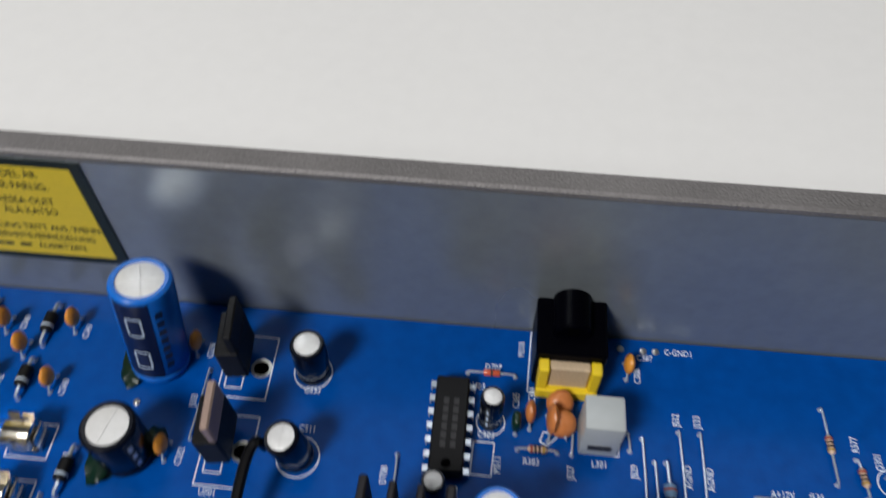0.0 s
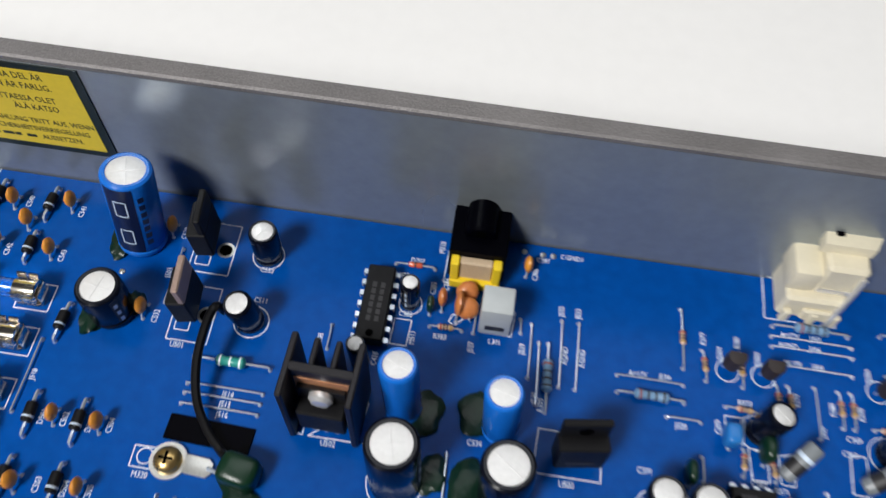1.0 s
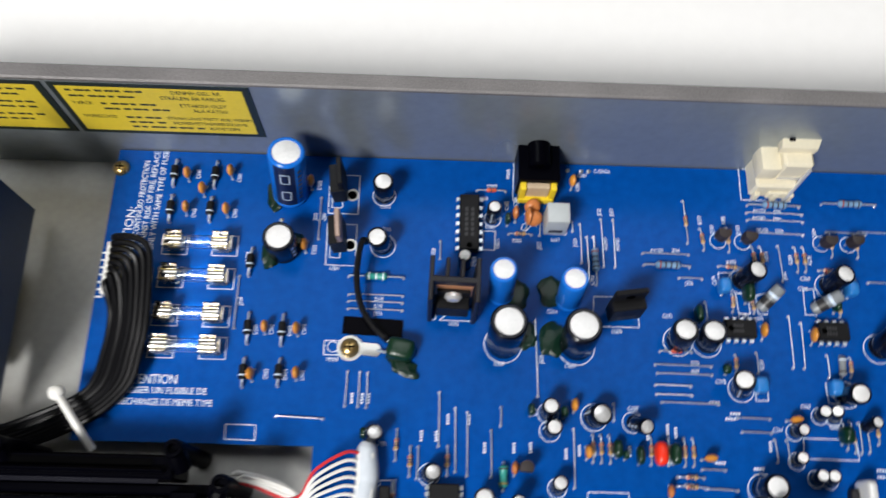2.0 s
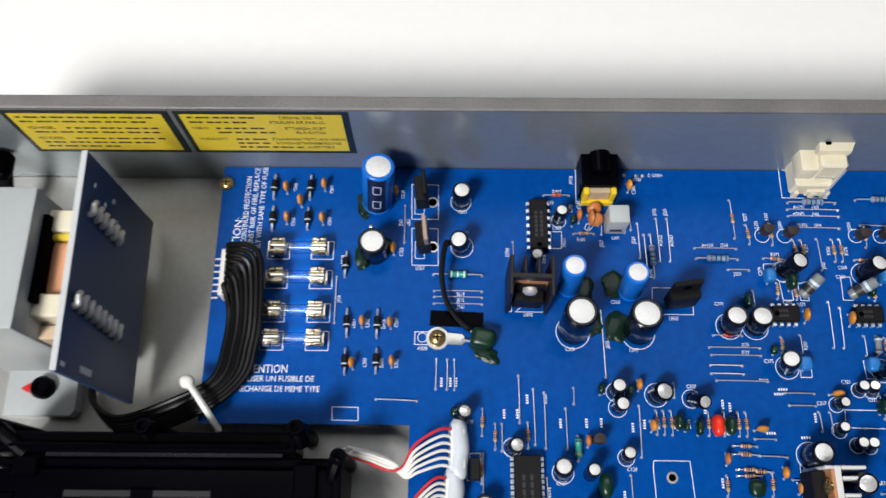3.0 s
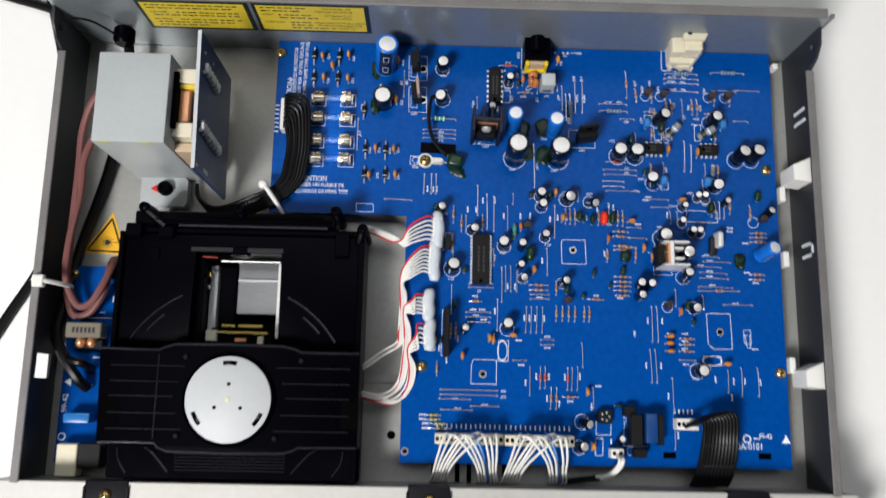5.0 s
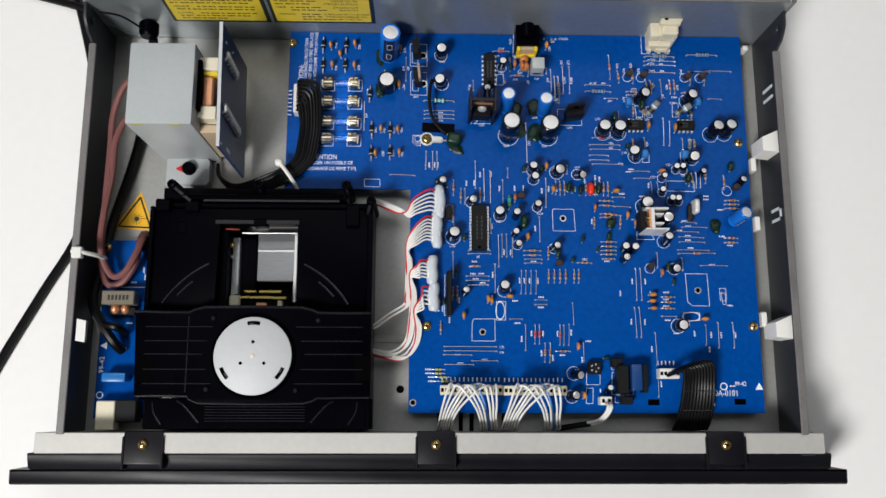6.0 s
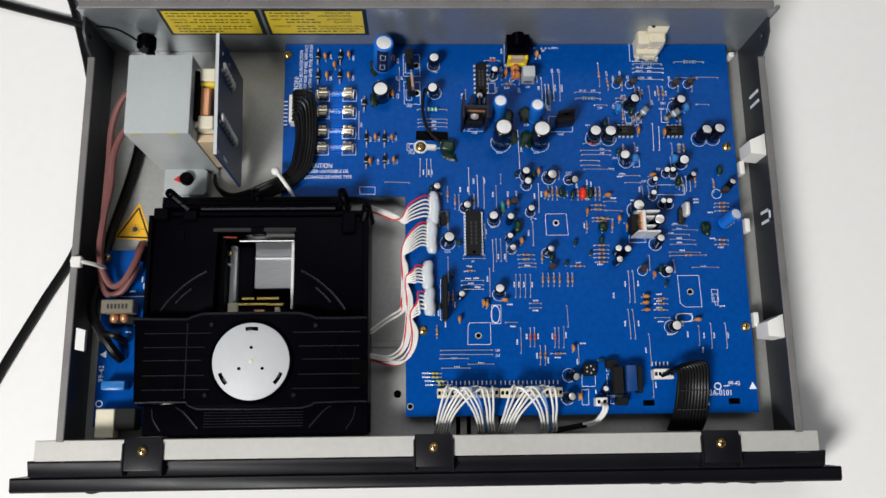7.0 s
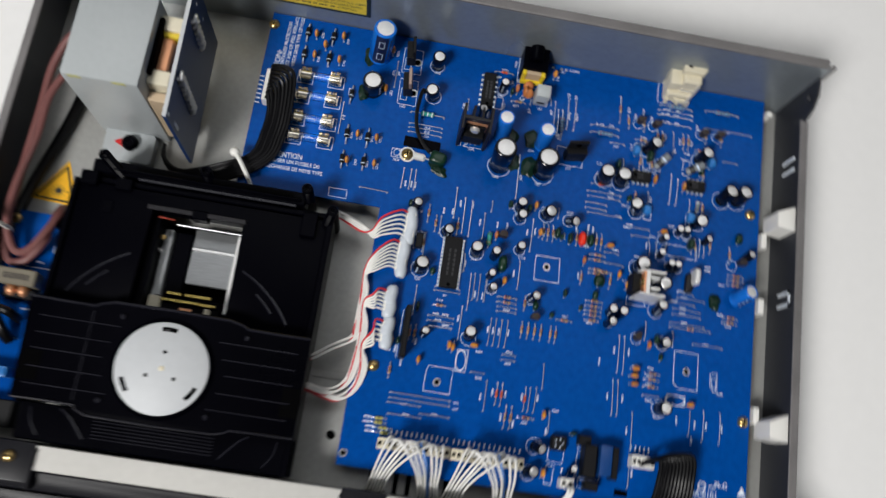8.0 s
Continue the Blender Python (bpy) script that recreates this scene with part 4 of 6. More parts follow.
silk_ring(59.9, -28.6, 3.8)
silk_ring(60.8, -60.9, 4.6)
silk_ring(54.8, -12.8, 4.2)
silk_ring(-65.4, -10.9, 4.9)
silk_ring(-8.2, -17.2, 3.2)
silk_ring(-28.7, -15.2, 3.2)
silk_ring(1.3, -87.3, 4.3)
silk_ring(-0.2, -99.9, 4.0)
silk_ring(46.3, -28.3, 3.2)
silk_ring(93.2, 17.3, 3.2)
silk_ring(-2.4, 0.4, 2.0)
silk_ring(-48.9, -64.6, 2.0)
silk_ring(73.1, -40.7, 2.0)
silk_loop((-90.7, 105.8), (-80.8, 105.6), (-80.7, 91.7), (-90.5, 91.8))
silk_loop((-90.4, 88.2), (-80.8, 88.0), (-80.6, 73.8), (-90.1, 73.9))
silk_loop((-89.5, 100.2), (-86.0, 100.1), (-86.0, 93.8), (-89.4, 93.8))
silk_loop((-89.1, 82.9), (-85.8, 82.9), (-85.7, 76.4), (-89.0, 76.5))
silk_loop((-39.5, 87.2), (-35.5, 87.2), (-35.8, 80.6), (-39.7, 80.7))
silk_loop((-29.3, 112.2), (-29.7, 98.5), (-16.8, 98.4), (-16.8, 105.7))
silk_loop((-19.4, 94.3), (-19.5, 86.8), (-12.2, 86.7), (-11.7, 93.2))
silk_loop((-56.2, 66.6), (-54.2, 66.6), (-54.4, 56.8), (-56.4, 56.8))
silk_loop((-53.2, 56.7), (-42.6, 56.7), (-41.6, 65.9))
silk_loop((-4.0, 66.0), (9.8, 65.9), (10.0, 56.1), (-4.5, 56.2))
silk_loop((36.9, 75.3), (41.1, 75.3), (40.7, 69.2), (36.8, 69.3))
silk_loop((41.8, 68.6), (45.7, 68.6), (46.0, 61.7), (42.3, 61.7))
silk_loop((48.3, 67.8), (51.8, 68.7), (51.5, 61.6), (48.5, 61.7))
silk_loop((64.0, 70.5), (67.4, 70.5), (67.4, 61.8), (63.7, 61.9))
silk_loop((45.2, 40.3), (48.8, 40.3), (48.7, 34.1), (44.8, 34.1))
silk_loop((67.1, 40.1), (70.9, 40.1), (70.6, 33.8), (67.4, 33.8))
silk_loop((47.2, 113.2), (47.1, 101.3), (63.7, 101.2), (64.3, 108.1))
silk_loop((-88.6, 49.2), (-82.4, 49.2), (-82.3, 44.6), (-88.6, 44.7))
silk_loop((-70.2, 6.0), (-66.6, 6.0), (-66.7, -1.2), (-70.4, -1.0))
silk_loop((-116.3, 22.8), (-107.4, 22.7), (-107.2, 18.2), (-116.1, 18.4))
silk_loop((58.1, 23.1), (74.3, 22.9), (74.3, 16.8), (57.6, 17.1))
silk_loop((-23.0, 90.3), (-26.3, 90.3), (-27.0, 88.3), (-25.5, 87.6))
silk_loop((77.3, 73.3), (76.5, 68.8), (79.3, 68.8), (79.5, 73.3))
silk_loop((-8.1, 5.8), (3.9, 5.8), (4.5, -6.9), (-8.2, -6.9), (-8.5, 3.4))
silk_loop((-53.7, -57.3), (-42.0, -57.3), (-42.0, -69.6), (-54.9, -69.5), (-54.7, -59.4))
silk_loop((66.4, -31.2), (78.7, -31.3), (79.2, -49.5), (69.6, -49.5), (66.8, -47.2))
silk_loop((85.9, -42.1), (87.0, -48.6), (88.6, -48.6), (88.5, -42.2))
silk_loop((85.4, -39.5), (88.9, -39.5), (89.1, -46.6), (85.5, -46.6))
silk_loop((40.4, 5.5), (39.6, -11.6), (49.7, -11.6))
silk_loop((8.5, -86.7), (16.0, -86.7), (15.7, -93.5), (8.2, -93.4))
silk_loop((8.1, -95.3), (11.8, -95.3), (11.5, -103.6), (7.8, -103.6))
silk_loop((22.6, -79.9), (26.8, -79.9), (26.5, -85.2), (22.4, -85.2))
silk_loop((22.6, -86.8), (34.6, -86.8), (34.0, -98.8), (22.0, -98.7))
silk_loop((23.9, -99.4), (30.5, -99.4), (30.3, -103.1), (23.8, -103.1))
silk_loop((-69.4, 7.7), (-65.9, 7.8), (-65.8, 1.5), (-69.2, 1.6))
silk_loop((-69.9, -32.5), (-66.7, -32.5), (-67.0, -55.6), (-70.2, -55.5))
silk_loop((-41.0, -47.4), (-35.8, -47.4), (-36.1, -57.9), (-41.1, -58.0))
silk_loop((64.2, -53.3), (73.2, -53.3), (72.9, -57.8), (63.9, -57.8))
board_text("C533", -71.8, 94.7, 0.0, 1.9)
board_text("U501", -87.1, 72.7, 0.0, 1.9)
board_text("U502", -48.6, 55.6, 0.0, 1.9)
board_text("U503", 2.8, 54.6, 0.0, 1.9)
board_text("C508", -34.4, 43.3, 0.0, 1.9)
board_text("C507", -12.2, 43.2, 0.0, 1.9)
board_text("C534", -17.5, 60.5, 0.0, 1.9)
board_text("D707", -36.6, 103.2, 0.0, 1.9)
board_text("C383", -37.2, 88.6, 0.0, 1.9)
board_text("R383", -28.5, 84.1, 0.0, 1.9)
board_text("L301", -15.8, 84.8, 0.0, 1.9)
board_text("J527", -21.1, 82.7, 90.0, 1.9)
board_text("C385", -31.7, 96.4, 90.0, 1.9)
board_text("C384", -28.7, 97.9, 90.0, 1.9)
board_text("M318", -31.1, 107.9, 90.0, 1.9)
board_text("C387", -6.3, 108.2, 0.0, 1.9)
board_text("C386", -7.9, 104.0, 90.0, 1.9)
board_text("C-GND1", 0.6, 110.0, 0.0, 1.9)
board_text("M511", -34.7, 83.0, 90.0, 1.9)
board_text("J529", -9.3, 84.1, 90.0, 1.9)
board_text("J530", -5.5, 72.8, 90.0, 1.9)
board_text("R390", -4.0, 71.3, 90.0, 1.9)
board_text("J532", -0.9, 95.2, 90.0, 1.9)
board_text("J533", 3.1, 95.2, 90.0, 1.9)
board_text("AGND", 0.6, 84.0, 90.0, 1.9)
board_text("AGND", 4.6, 83.9, 90.0, 1.9)
board_text("A+12V", 17.4, 82.2, 0.0, 1.9)
board_text("J534", 23.5, 82.3, 0.0, 1.9)
board_text("J320", 27.1, 71.3, 0.0, 1.9)
board_text("R377", 32.4, 93.4, 90.0, 1.9)
board_text("Q301", 36.2, 90.3, 90.0, 1.9)
board_text("R381", 40.3, 93.7, 90.0, 1.9)
board_text("Q303", 44.9, 90.2, 90.0, 1.9)
board_text("A+12V", 52.8, 97.5, 0.0, 1.9)
board_text("J303", 58.9, 97.4, 0.0, 1.9)
board_text("AGND", 52.3, 94.8, 0.0, 1.9)
board_text("J306", 58.5, 94.7, 0.0, 1.9)
board_text("MUTE", 53.0, 90.3, 0.0, 1.9)
board_text("J304", 58.7, 90.3, 0.0, 1.9)
board_text("R379", 53.3, 81.4, 90.0, 1.9)
board_text("J305", 58.6, 74.8, 90.0, 1.9)
board_text("R373", 41.5, 78.8, 0.0, 1.9)
board_text("C379", 35.4, 72.4, 90.0, 1.9)
board_text("C371", 19.3, 60.1, 0.0, 1.9)
board_text("J518", -115.8, 61.0, 90.0, 1.9)
board_text("C528", -93.9, 101.6, 90.0, 1.9)
board_text("C532", -94.0, 78.9, 90.0, 1.9)
board_text("J503", -94.5, 90.4, 90.0, 1.9)
board_text("-28V", -91.6, 90.3, 90.0, 1.9)
board_text("C541", -120.6, 103.5, 90.0, 1.9)
board_text("C540", -134.2, 104.3, 90.0, 1.9)
board_text("C542", -134.1, 90.4, 90.0, 1.9)
board_text("C543", -120.8, 90.7, 90.0, 1.9)
board_text("D508", -115.1, 75.8, 90.0, 1.9)
board_text("J536", 26.9, 45.3, 0.0, 1.9)
board_text("J537", 26.7, 42.6, 0.0, 1.9)
board_text("M320", -85.8, 43.2, 0.0, 1.9)
board_text("C511", -71.2, 86.6, 0.0, 1.9)
board_text("C369", 65.2, 74.0, 0.0, 1.9)
board_text("R380", 61.2, 80.4, 90.0, 1.9)
board_text("R378", 67.6, 80.3, 90.0, 1.9)
board_text("Q304", 70.2, 89.9, 90.0, 1.9)
board_text("J514", -72.5, 63.0, 0.0, 1.9)
board_text("J515", -72.5, 60.7, 0.0, 1.9)
board_text("J516", -72.5, 58.3, 0.0, 1.9)
board_text("D708", -55.5, 79.0, 90.0, 1.9)
board_text("U403", -39.6, 98.7, 0.0, 1.9)
board_text("C418", -42.3, 76.5, 90.0, 1.9)
board_text("J523", -21.1, 45.1, 90.0, 1.9)
board_text("C178", -69.9, 18.1, 0.0, 1.9)
board_text("C375", 34.4, 39.6, 0.0, 1.9)
board_text("C502", -105.3, 52.2, 90.0, 1.9)
board_text("C504", -95.2, 52.4, 90.0, 1.9)
board_text("C503", -105.7, 38.1, 90.0, 1.9)
board_text("C505", -94.7, 38.0, 90.0, 1.9)
board_text("D503", -99.6, 51.9, 90.0, 1.9)
board_text("D504", -99.9, 38.1, 90.0, 1.9)
board_text("D501", -110.2, 52.1, 90.0, 1.9)
board_text("C107", 6.6, 30.6, 0.0, 1.9)
board_text("C124", -15.5, 2.9, 0.0, 1.9)
board_text("C157", -39.2, -1.8, 0.0, 1.9)
board_text("C321", 60.0, 32.6, 0.0, 1.9)
board_text("C325", 68.2, 26.6, 0.0, 1.9)
board_text("C317", 50.5, 25.2, 0.0, 1.9)
board_text("R381", 47.9, 45.3, 90.0, 1.9)
board_text("C382", 43.7, 60.9, 0.0, 1.9)
board_text("R371", 48.5, 60.1, 0.0, 1.9)
board_text("C363", 64.0, 70.5, 0.0, 1.9)
board_line("ATTENTION", -150.2, 35.5, -132.3, 35.6, 4.2)
board_line("UTILISER UN FUSIBLE DE", -149.8, 32.2, -123.1, 32.2, 2.9)
board_line("RECHANGE DE MEME TYPE", -149.4, 28.7, -121.0, 28.7, 2.9)
board_line("CAUTION:", -155.0, 72.9, -154.2, 91.8, 4.0)
board_line("FOR CONTINUED PROTECTION", -151.9, 77.3, -151.7, 108.6, 2.7)
board_line("AGAINST RISK OF FIRE, REPLACE", -149.3, 77.1, -148.8, 112.2, 2.7)
board_line("ONLY WITH SAME TYPE OF FUSE", -146.5, 76.9, -145.9, 112.4, 2.7)
board_text("30A-0101", 84.9, -98.0, 0.0, 4.8)
board_text("0", 78.2, -103.8, 0.0, 4.8)
board_text("99-42", 93.9, -92.8, 0.0, 3.6)
board_text("R404", -53.3, -25.0, 0.0, 1.8)
board_text("R367", 9.5, -23.4, 0.0, 1.8)
board_text("C202", -65.7, -16.2, 0.0, 1.8)
board_text("J61", -51.0, -22.1, 0.0, 1.8)
board_text("J123", -38.3, -75.9, 0.0, 1.8)
board_text("J122", -38.3, -73.0, 0.0, 1.8)
board_marks(-79.1, 31.5, 90.0)
board_marks(-76.0, 31.5, 90.0)
board_marks(-74.1, 31.5, 90.0)
board_marks(-57.7, 20.8, 90.0)
board_marks(-53.2, 20.9, 90.0)
board_marks(-49.8, 25.9, 90.0)
board_marks(-43.5, 26.0, 90.0)
board_marks(-38.7, 17.8, 90.0)
board_marks(-29.9, 17.9, 90.0)
board_marks(-24.9, 18.1, 90.0)
board_marks(-14.3, 16.6, 90.0)
board_marks(-10.3, 17.7, 90.0)
board_marks(-7.8, 17.7, 90.0)
board_marks(-5.6, 17.7, 90.0)
board_marks(-0.0, 17.8, 90.0)
board_marks(4.9, 17.9, 90.0)
board_marks(-43.3, -4.6, 90.0)
board_marks(-18.5, -5.6, 90.0)
board_marks(-36.5, -19.4, 90.0)
board_marks(-32.7, -19.5, 90.0)
board_marks(-54.2, -31.9, 0.0)
board_marks(-49.5, -31.8, 0.0)
board_marks(-52.7, -34.8, 0.0)
board_marks(-48.8, -37.0, 0.0)
board_marks(-43.0, -32.5, 90.0)
board_marks(-27.8, -35.7, 90.0)
board_marks(-25.2, -35.7, 90.0)
board_marks(-22.3, -35.7, 90.0)
board_marks(-17.6, -35.8, 90.0)
board_marks(-16.0, -45.0, 0.0)
board_marks(-16.2, -50.7, 0.0)
board_marks(-43.4, -45.5, 90.0)
board_marks(-30.7, -47.1, 0.0)
board_marks(-29.4, -59.6, 0.0)
board_marks(-27.2, -68.4, 90.0)
board_marks(-21.7, -65.3, 90.0)
board_marks(-15.3, -65.3, 90.0)
board_marks(-7.2, -65.4, 90.0)
board_marks(0.5, -64.8, 90.0)
board_marks(-16.3, -76.3, 90.0)
board_marks(-10.1, -78.8, 90.0)
board_marks(-4.7, -77.3, 0.0)
board_marks(-20.4, -18.4, 0.0)
board_marks(-19.9, -24.7, 0.0)
board_marks(-31.5, -12.9, 90.0)
board_marks(10.6, 22.9, 90.0)
board_marks(16.8, 24.6, 90.0)
board_marks(19.2, 23.7, 90.0)
board_marks(14.1, -1.3, 90.0)
board_marks(16.0, 14.8, 0.0)
board_marks(22.0, 8.5, 0.0)
board_marks(21.9, -24.3, 0.0)
board_marks(30.4, -23.1, 0.0)
board_marks(35.9, -35.8, 90.0)
board_marks(43.3, -35.8, 90.0)
board_marks(34.5, -58.6, 90.0)
board_marks(42.1, -58.6, 90.0)
board_marks(28.9, -42.5, 90.0)
board_marks(47.2, -42.0, 0.0)
board_marks(54.9, -42.0, 0.0)
board_marks(54.7, -45.9, 0.0)
board_marks(54.5, -49.8, 0.0)
board_marks(54.9, -57.7, 0.0)
board_marks(59.6, -65.0, 0.0)
board_marks(67.1, -58.8, 90.0)
board_marks(69.8, -65.1, 90.0)
board_marks(79.1, -65.8, 90.0)
board_marks(84.8, -65.8, 90.0)
board_marks(92.8, -65.9, 90.0)
board_marks(81.9, -26.0, 0.0)
board_marks(90.8, -49.2, 0.0)
board_marks(67.8, -0.6, 0.0)
board_marks(69.3, -3.6, 0.0)
board_marks(64.3, -6.2, 0.0)
board_marks(69.0, -9.2, 0.0)
board_marks(68.9, -11.8, 0.0)
board_marks(70.2, -16.4, 0.0)
board_marks(80.6, 14.1, 0.0)
board_marks(80.5, 12.2, 0.0)
board_marks(88.5, 6.1, 0.0)
board_marks(88.5, -9.5, 0.0)
board_marks(93.0, -14.8, 0.0)
board_marks(32.0, 15.1, 0.0)
board_marks(43.5, 13.7, 0.0)
board_marks(47.7, 20.3, 90.0)
board_marks(-79.1, -85.2, 0.0)
board_marks(-79.1, -87.4, 0.0)
board_marks(-77.6, -89.5, 0.0)
board_marks(-77.6, -91.7, 0.0)
board_marks(-62.9, -77.0, 0.0)
board_marks(-47.9, -79.9, 0.0)
board_marks(-61.3, -81.9, 0.0)
board_marks(45.4, -73.8, 90.0)
board_marks(49.7, -93.1, 90.0)
board_marks(77.8, -73.9, 90.0)
board_marks(9.8, -69.5, 0.0)
board_marks(6.2, -79.8, 90.0)
board_marks(-73.6, -51.7, 90.0)
board_marks(-71.2, -51.8, 90.0)
board_marks(-61.9, -47.0, 90.0)
board_marks(-67.4, -58.1, 90.0)
board_marks(37.9, 29.9, 0.0)
board_marks(31.8, 33.1, 0.0)
board_marks(36.3, 28.3, 0.0)
board_hole(-2.4, 0.4, 1.2)
board_hole(-48.9, -64.6, 1.2)
board_hole(73.1, -40.7, 1.2)


# ---- board: larger and single components ----
dip(-44.2, 88.8, 90, 7, 19.3, 6.4, "black fourteen-pin chip")
dip(-50.6, -6.0, 90, 14, 26.0, 8.8, "black twenty-eight-pin chip")
dip(41.0, 55.8, 0, 4, 9.6, 5.8, "black eight-pin chip")
dip(70.3, 55.7, 0, 4, 9.6, 5.8, "black eight-pin chip")
for k, (px, py) in enumerate(((-82.9, 98.5), (-82.6, 80.9))):
    board_hole(px, py, 1.55)
board_hole(-87.4, -103.3, 1.3)
for q in ((45.1, -102.9), (93.1, -102.5)):
    part("slot_hole", bm_box(-3.2, -1.6, 0.02, 3.2, 1.6, 0.05, 0.01), "hole", board, m=place(*q))
for q in ((-160.0, 105.5), (-80.0, -61.4), (103.1, -61.1), (101.5, 46.2)):
    screw_head(*q, 0.0, 2.7, board)

# fixing glue under the tall capacitors
for k, (gx, gy, ga, gb, gz) in enumerate(((-107.7, 96.9, 3.4, 5.0, 1.4), (-107.7, 77.0, 3.2, 5.0, 1.4), (-28.6, 65.4, 3.6, 5.2, 0.8), (-17.6, 66.8, 4.4, 5.2, 0.8), (-25.8, 52.0, 3.4, 4.2, 0.8), (-17.8, 51.4, 4.0, 5.6, 0.9), (85.0, -3.9, 3.0, 4.5, 1.6), (-99.2, 81.0, 2, 3, 2))):
    part("glue_blob", bm_blob(ga, gb, gz, k + 1, 0.35, 3, (0, 0, 0.6)), "green_glue", board, "dark green hardened fixing glue", place(gx, gy))

# tall black regulators beside their printed outlines
def regulator(x, y, rz, metal, lean=0.0, w=9.6, h=14.5):
    ob = part("regulator", bm_box(-w / 2, -2.3, 3.6, w / 2, 2.3, 3.6 + h * 0.62, 0.35), "epoxy", board, "black power regulator standing on three leads", place(x, y, 0, rz, lean))
    part("tab", bm_box(-w / 2 + 0.2, 0.7, 3.6 + h * 0.6, w / 2 - 0.2, 2.3, 3.6 + h, 0.3), "tab_metal" if metal else "epoxy", ob, "bare copper-toned tab" if metal else "")
    part("tab_hole", bm_blob(1.6, 0.25, 1.6, 1, 0, 2, (0, 0.7, 3.6 + h * 0.8)), "hole", ob)
    for s in (-2.54, 0, 2.54):
        part("lead", shared(("reglead",), lambda: bm_box(-0.4, -0.25, 0, 0.4, 0.25, 3.8), "tin"), None, ob, m=place(s, 0))
    return ob


regulator(-86.4, 99.1, -84, False, 3)
regulator(-85.5, 81.7, -84, True, 4)
r3 = regulator(4.1, 59.4, 8, False, -4, 10.4, 15.5)
part("marking", bm_box(-3, -2.38, 6, 3, -2.32, 7), "print_grey", r3)

# finned black heat sink with its regulator
sink = part("heat_sink", bm_box(-6.6, -0.9, 0.2, 6.6, 0.9, 25, 0.3), "sink_black", board, "black finned heat sink", place(-49.3, 62.4, 0, -2))
for s in (-1, 1):
    part("side_fin", bm_box(-0.7, -6.6, 0.2, 0.7, 7.0, 25, 0.3), "sink_black", sink, m=place(s * 6.8, 0))
for s in (-2.2, 2.2):
    part("fin", bm_box(-0.6, 0.8, 0.2, 0.6, 6.6, 25, 0.3), "sink_black", sink, m=place(s, 0))
part("chip_body", bm_box(-5, -5.6, 4.5, 5, -1.4, 13.5, 0.4), "epoxy", sink, "black regulator body")
part("chip_tab", bm_box(-5, -2.2, 13.4, 5, -1.0, 19, 0.2), "epoxy", sink)
part("insulator", bm_box(-5.6, -1.1, 12, 5.6, -0.85, 21.4), "copper", sink, "amber insulating pad edge")
part("clamp_screw", bm_lathe([(2.6, 0), (2.6, 1.0), (1.8, 1.9), (0, 2.2)], 18), "steel", sink, m=place(0, -2.2, 16.6, 0, 90))
for s in (-2.5, 0, 2.5):
    part("lead", shared(("sinklead",), lambda: bm_box(-0.4, -0.3, 0, 0.4, 0.3, 4.6), "tin"), None, sink, m=place(s, -4))

# plain aluminium heat sink at mid board
sink2 = part("heat_sink", bm_box(-1.0, -6.3, 0.2, 1.0, 6.3, 17.5, 0.25), "sink_silver", board, "plain aluminium finned heat sink", place(44.6, -3.0))
for y in (-5.8, -2.6, 2.6, 5.8):
    part("fin", shared(("fin2", abs(y) > 5), lambda: bm_box(1.2, -0.55, 0.2, 6.2 if abs(y) < 5 else 9.0, 0.5, 17.5, 0.25), "sink_silver"), None, sink2, m=place(0, y))
for y in (-5.8, 5.8):
    part("side_fin", shared(("fin3",), lambda: bm_box(-4.0, -0.5, 0.2, -1.2, 0.5, 17.5, 0.25), "sink_silver"), None, sink2, m=place(0, y))
part("insulator", bm_box(-2.1, -5.2, 3.2, -1.05, 5.2, 17.2), "copper", sink2, "amber insulating pad")
part("chip_body", bm_box(-6.4, -5.0, 3.4, -2.0, 5.0, 13.0, 0.4), "epoxy", sink2, "black regulator body")
part("clamp_screw", bm_lathe([(2.4, 0), (2.4, 0.9), (1.6, 1.6), (0, 1.9)], 16), "brass", sink2, m=place(-2.0, 0, 15.0, 0, 0, -90))

# optical output socket
optical = part("optical_socket", bm_box(-6.7, -6.5, 0, 6.7, 7.0, 12.4, 0.4), "black_plastic", board, "black optical output socket with a yellow insert", place(-22.4, 107.0))
bm = bm_lathe([(3.7, -7.2), (3.7, 2.0), (3.2, 2.5), (0, 2.5)], 24)
bmesh.ops.rotate(bm, verts=bm.verts, cent=(0, 0, 0), matrix=Matrix.Rotation(radians(90), 3, "X"))
part("boss", bm, "black_plastic", optical, m=place(0, 0, 12.6))
part("boss_slot", bm_box(-1.0, -2.7, 13.0, 1.0, -2.4, 15.2), "hole", optical)
part("insert_base", bm_box(-5.9, -9.6, 0.1, 5.9, -6.4, 3.4, 0.3), "yellow_plastic", optical, "yellow plastic insert")
for s in (-1, 1):
    part("insert_side", bm_box(s * 4.9 - 1.0, -9.2, 0.1, s * 4.9 + 1.0, -6.4, 10.6, 0.3), "yellow_plastic", optical)
part("emitter", bm_box(-3.8, -8.4, 3.2, 3.8, -6.4, 10.2, 0.3), "paper_tan", optical, "tan emitter block")

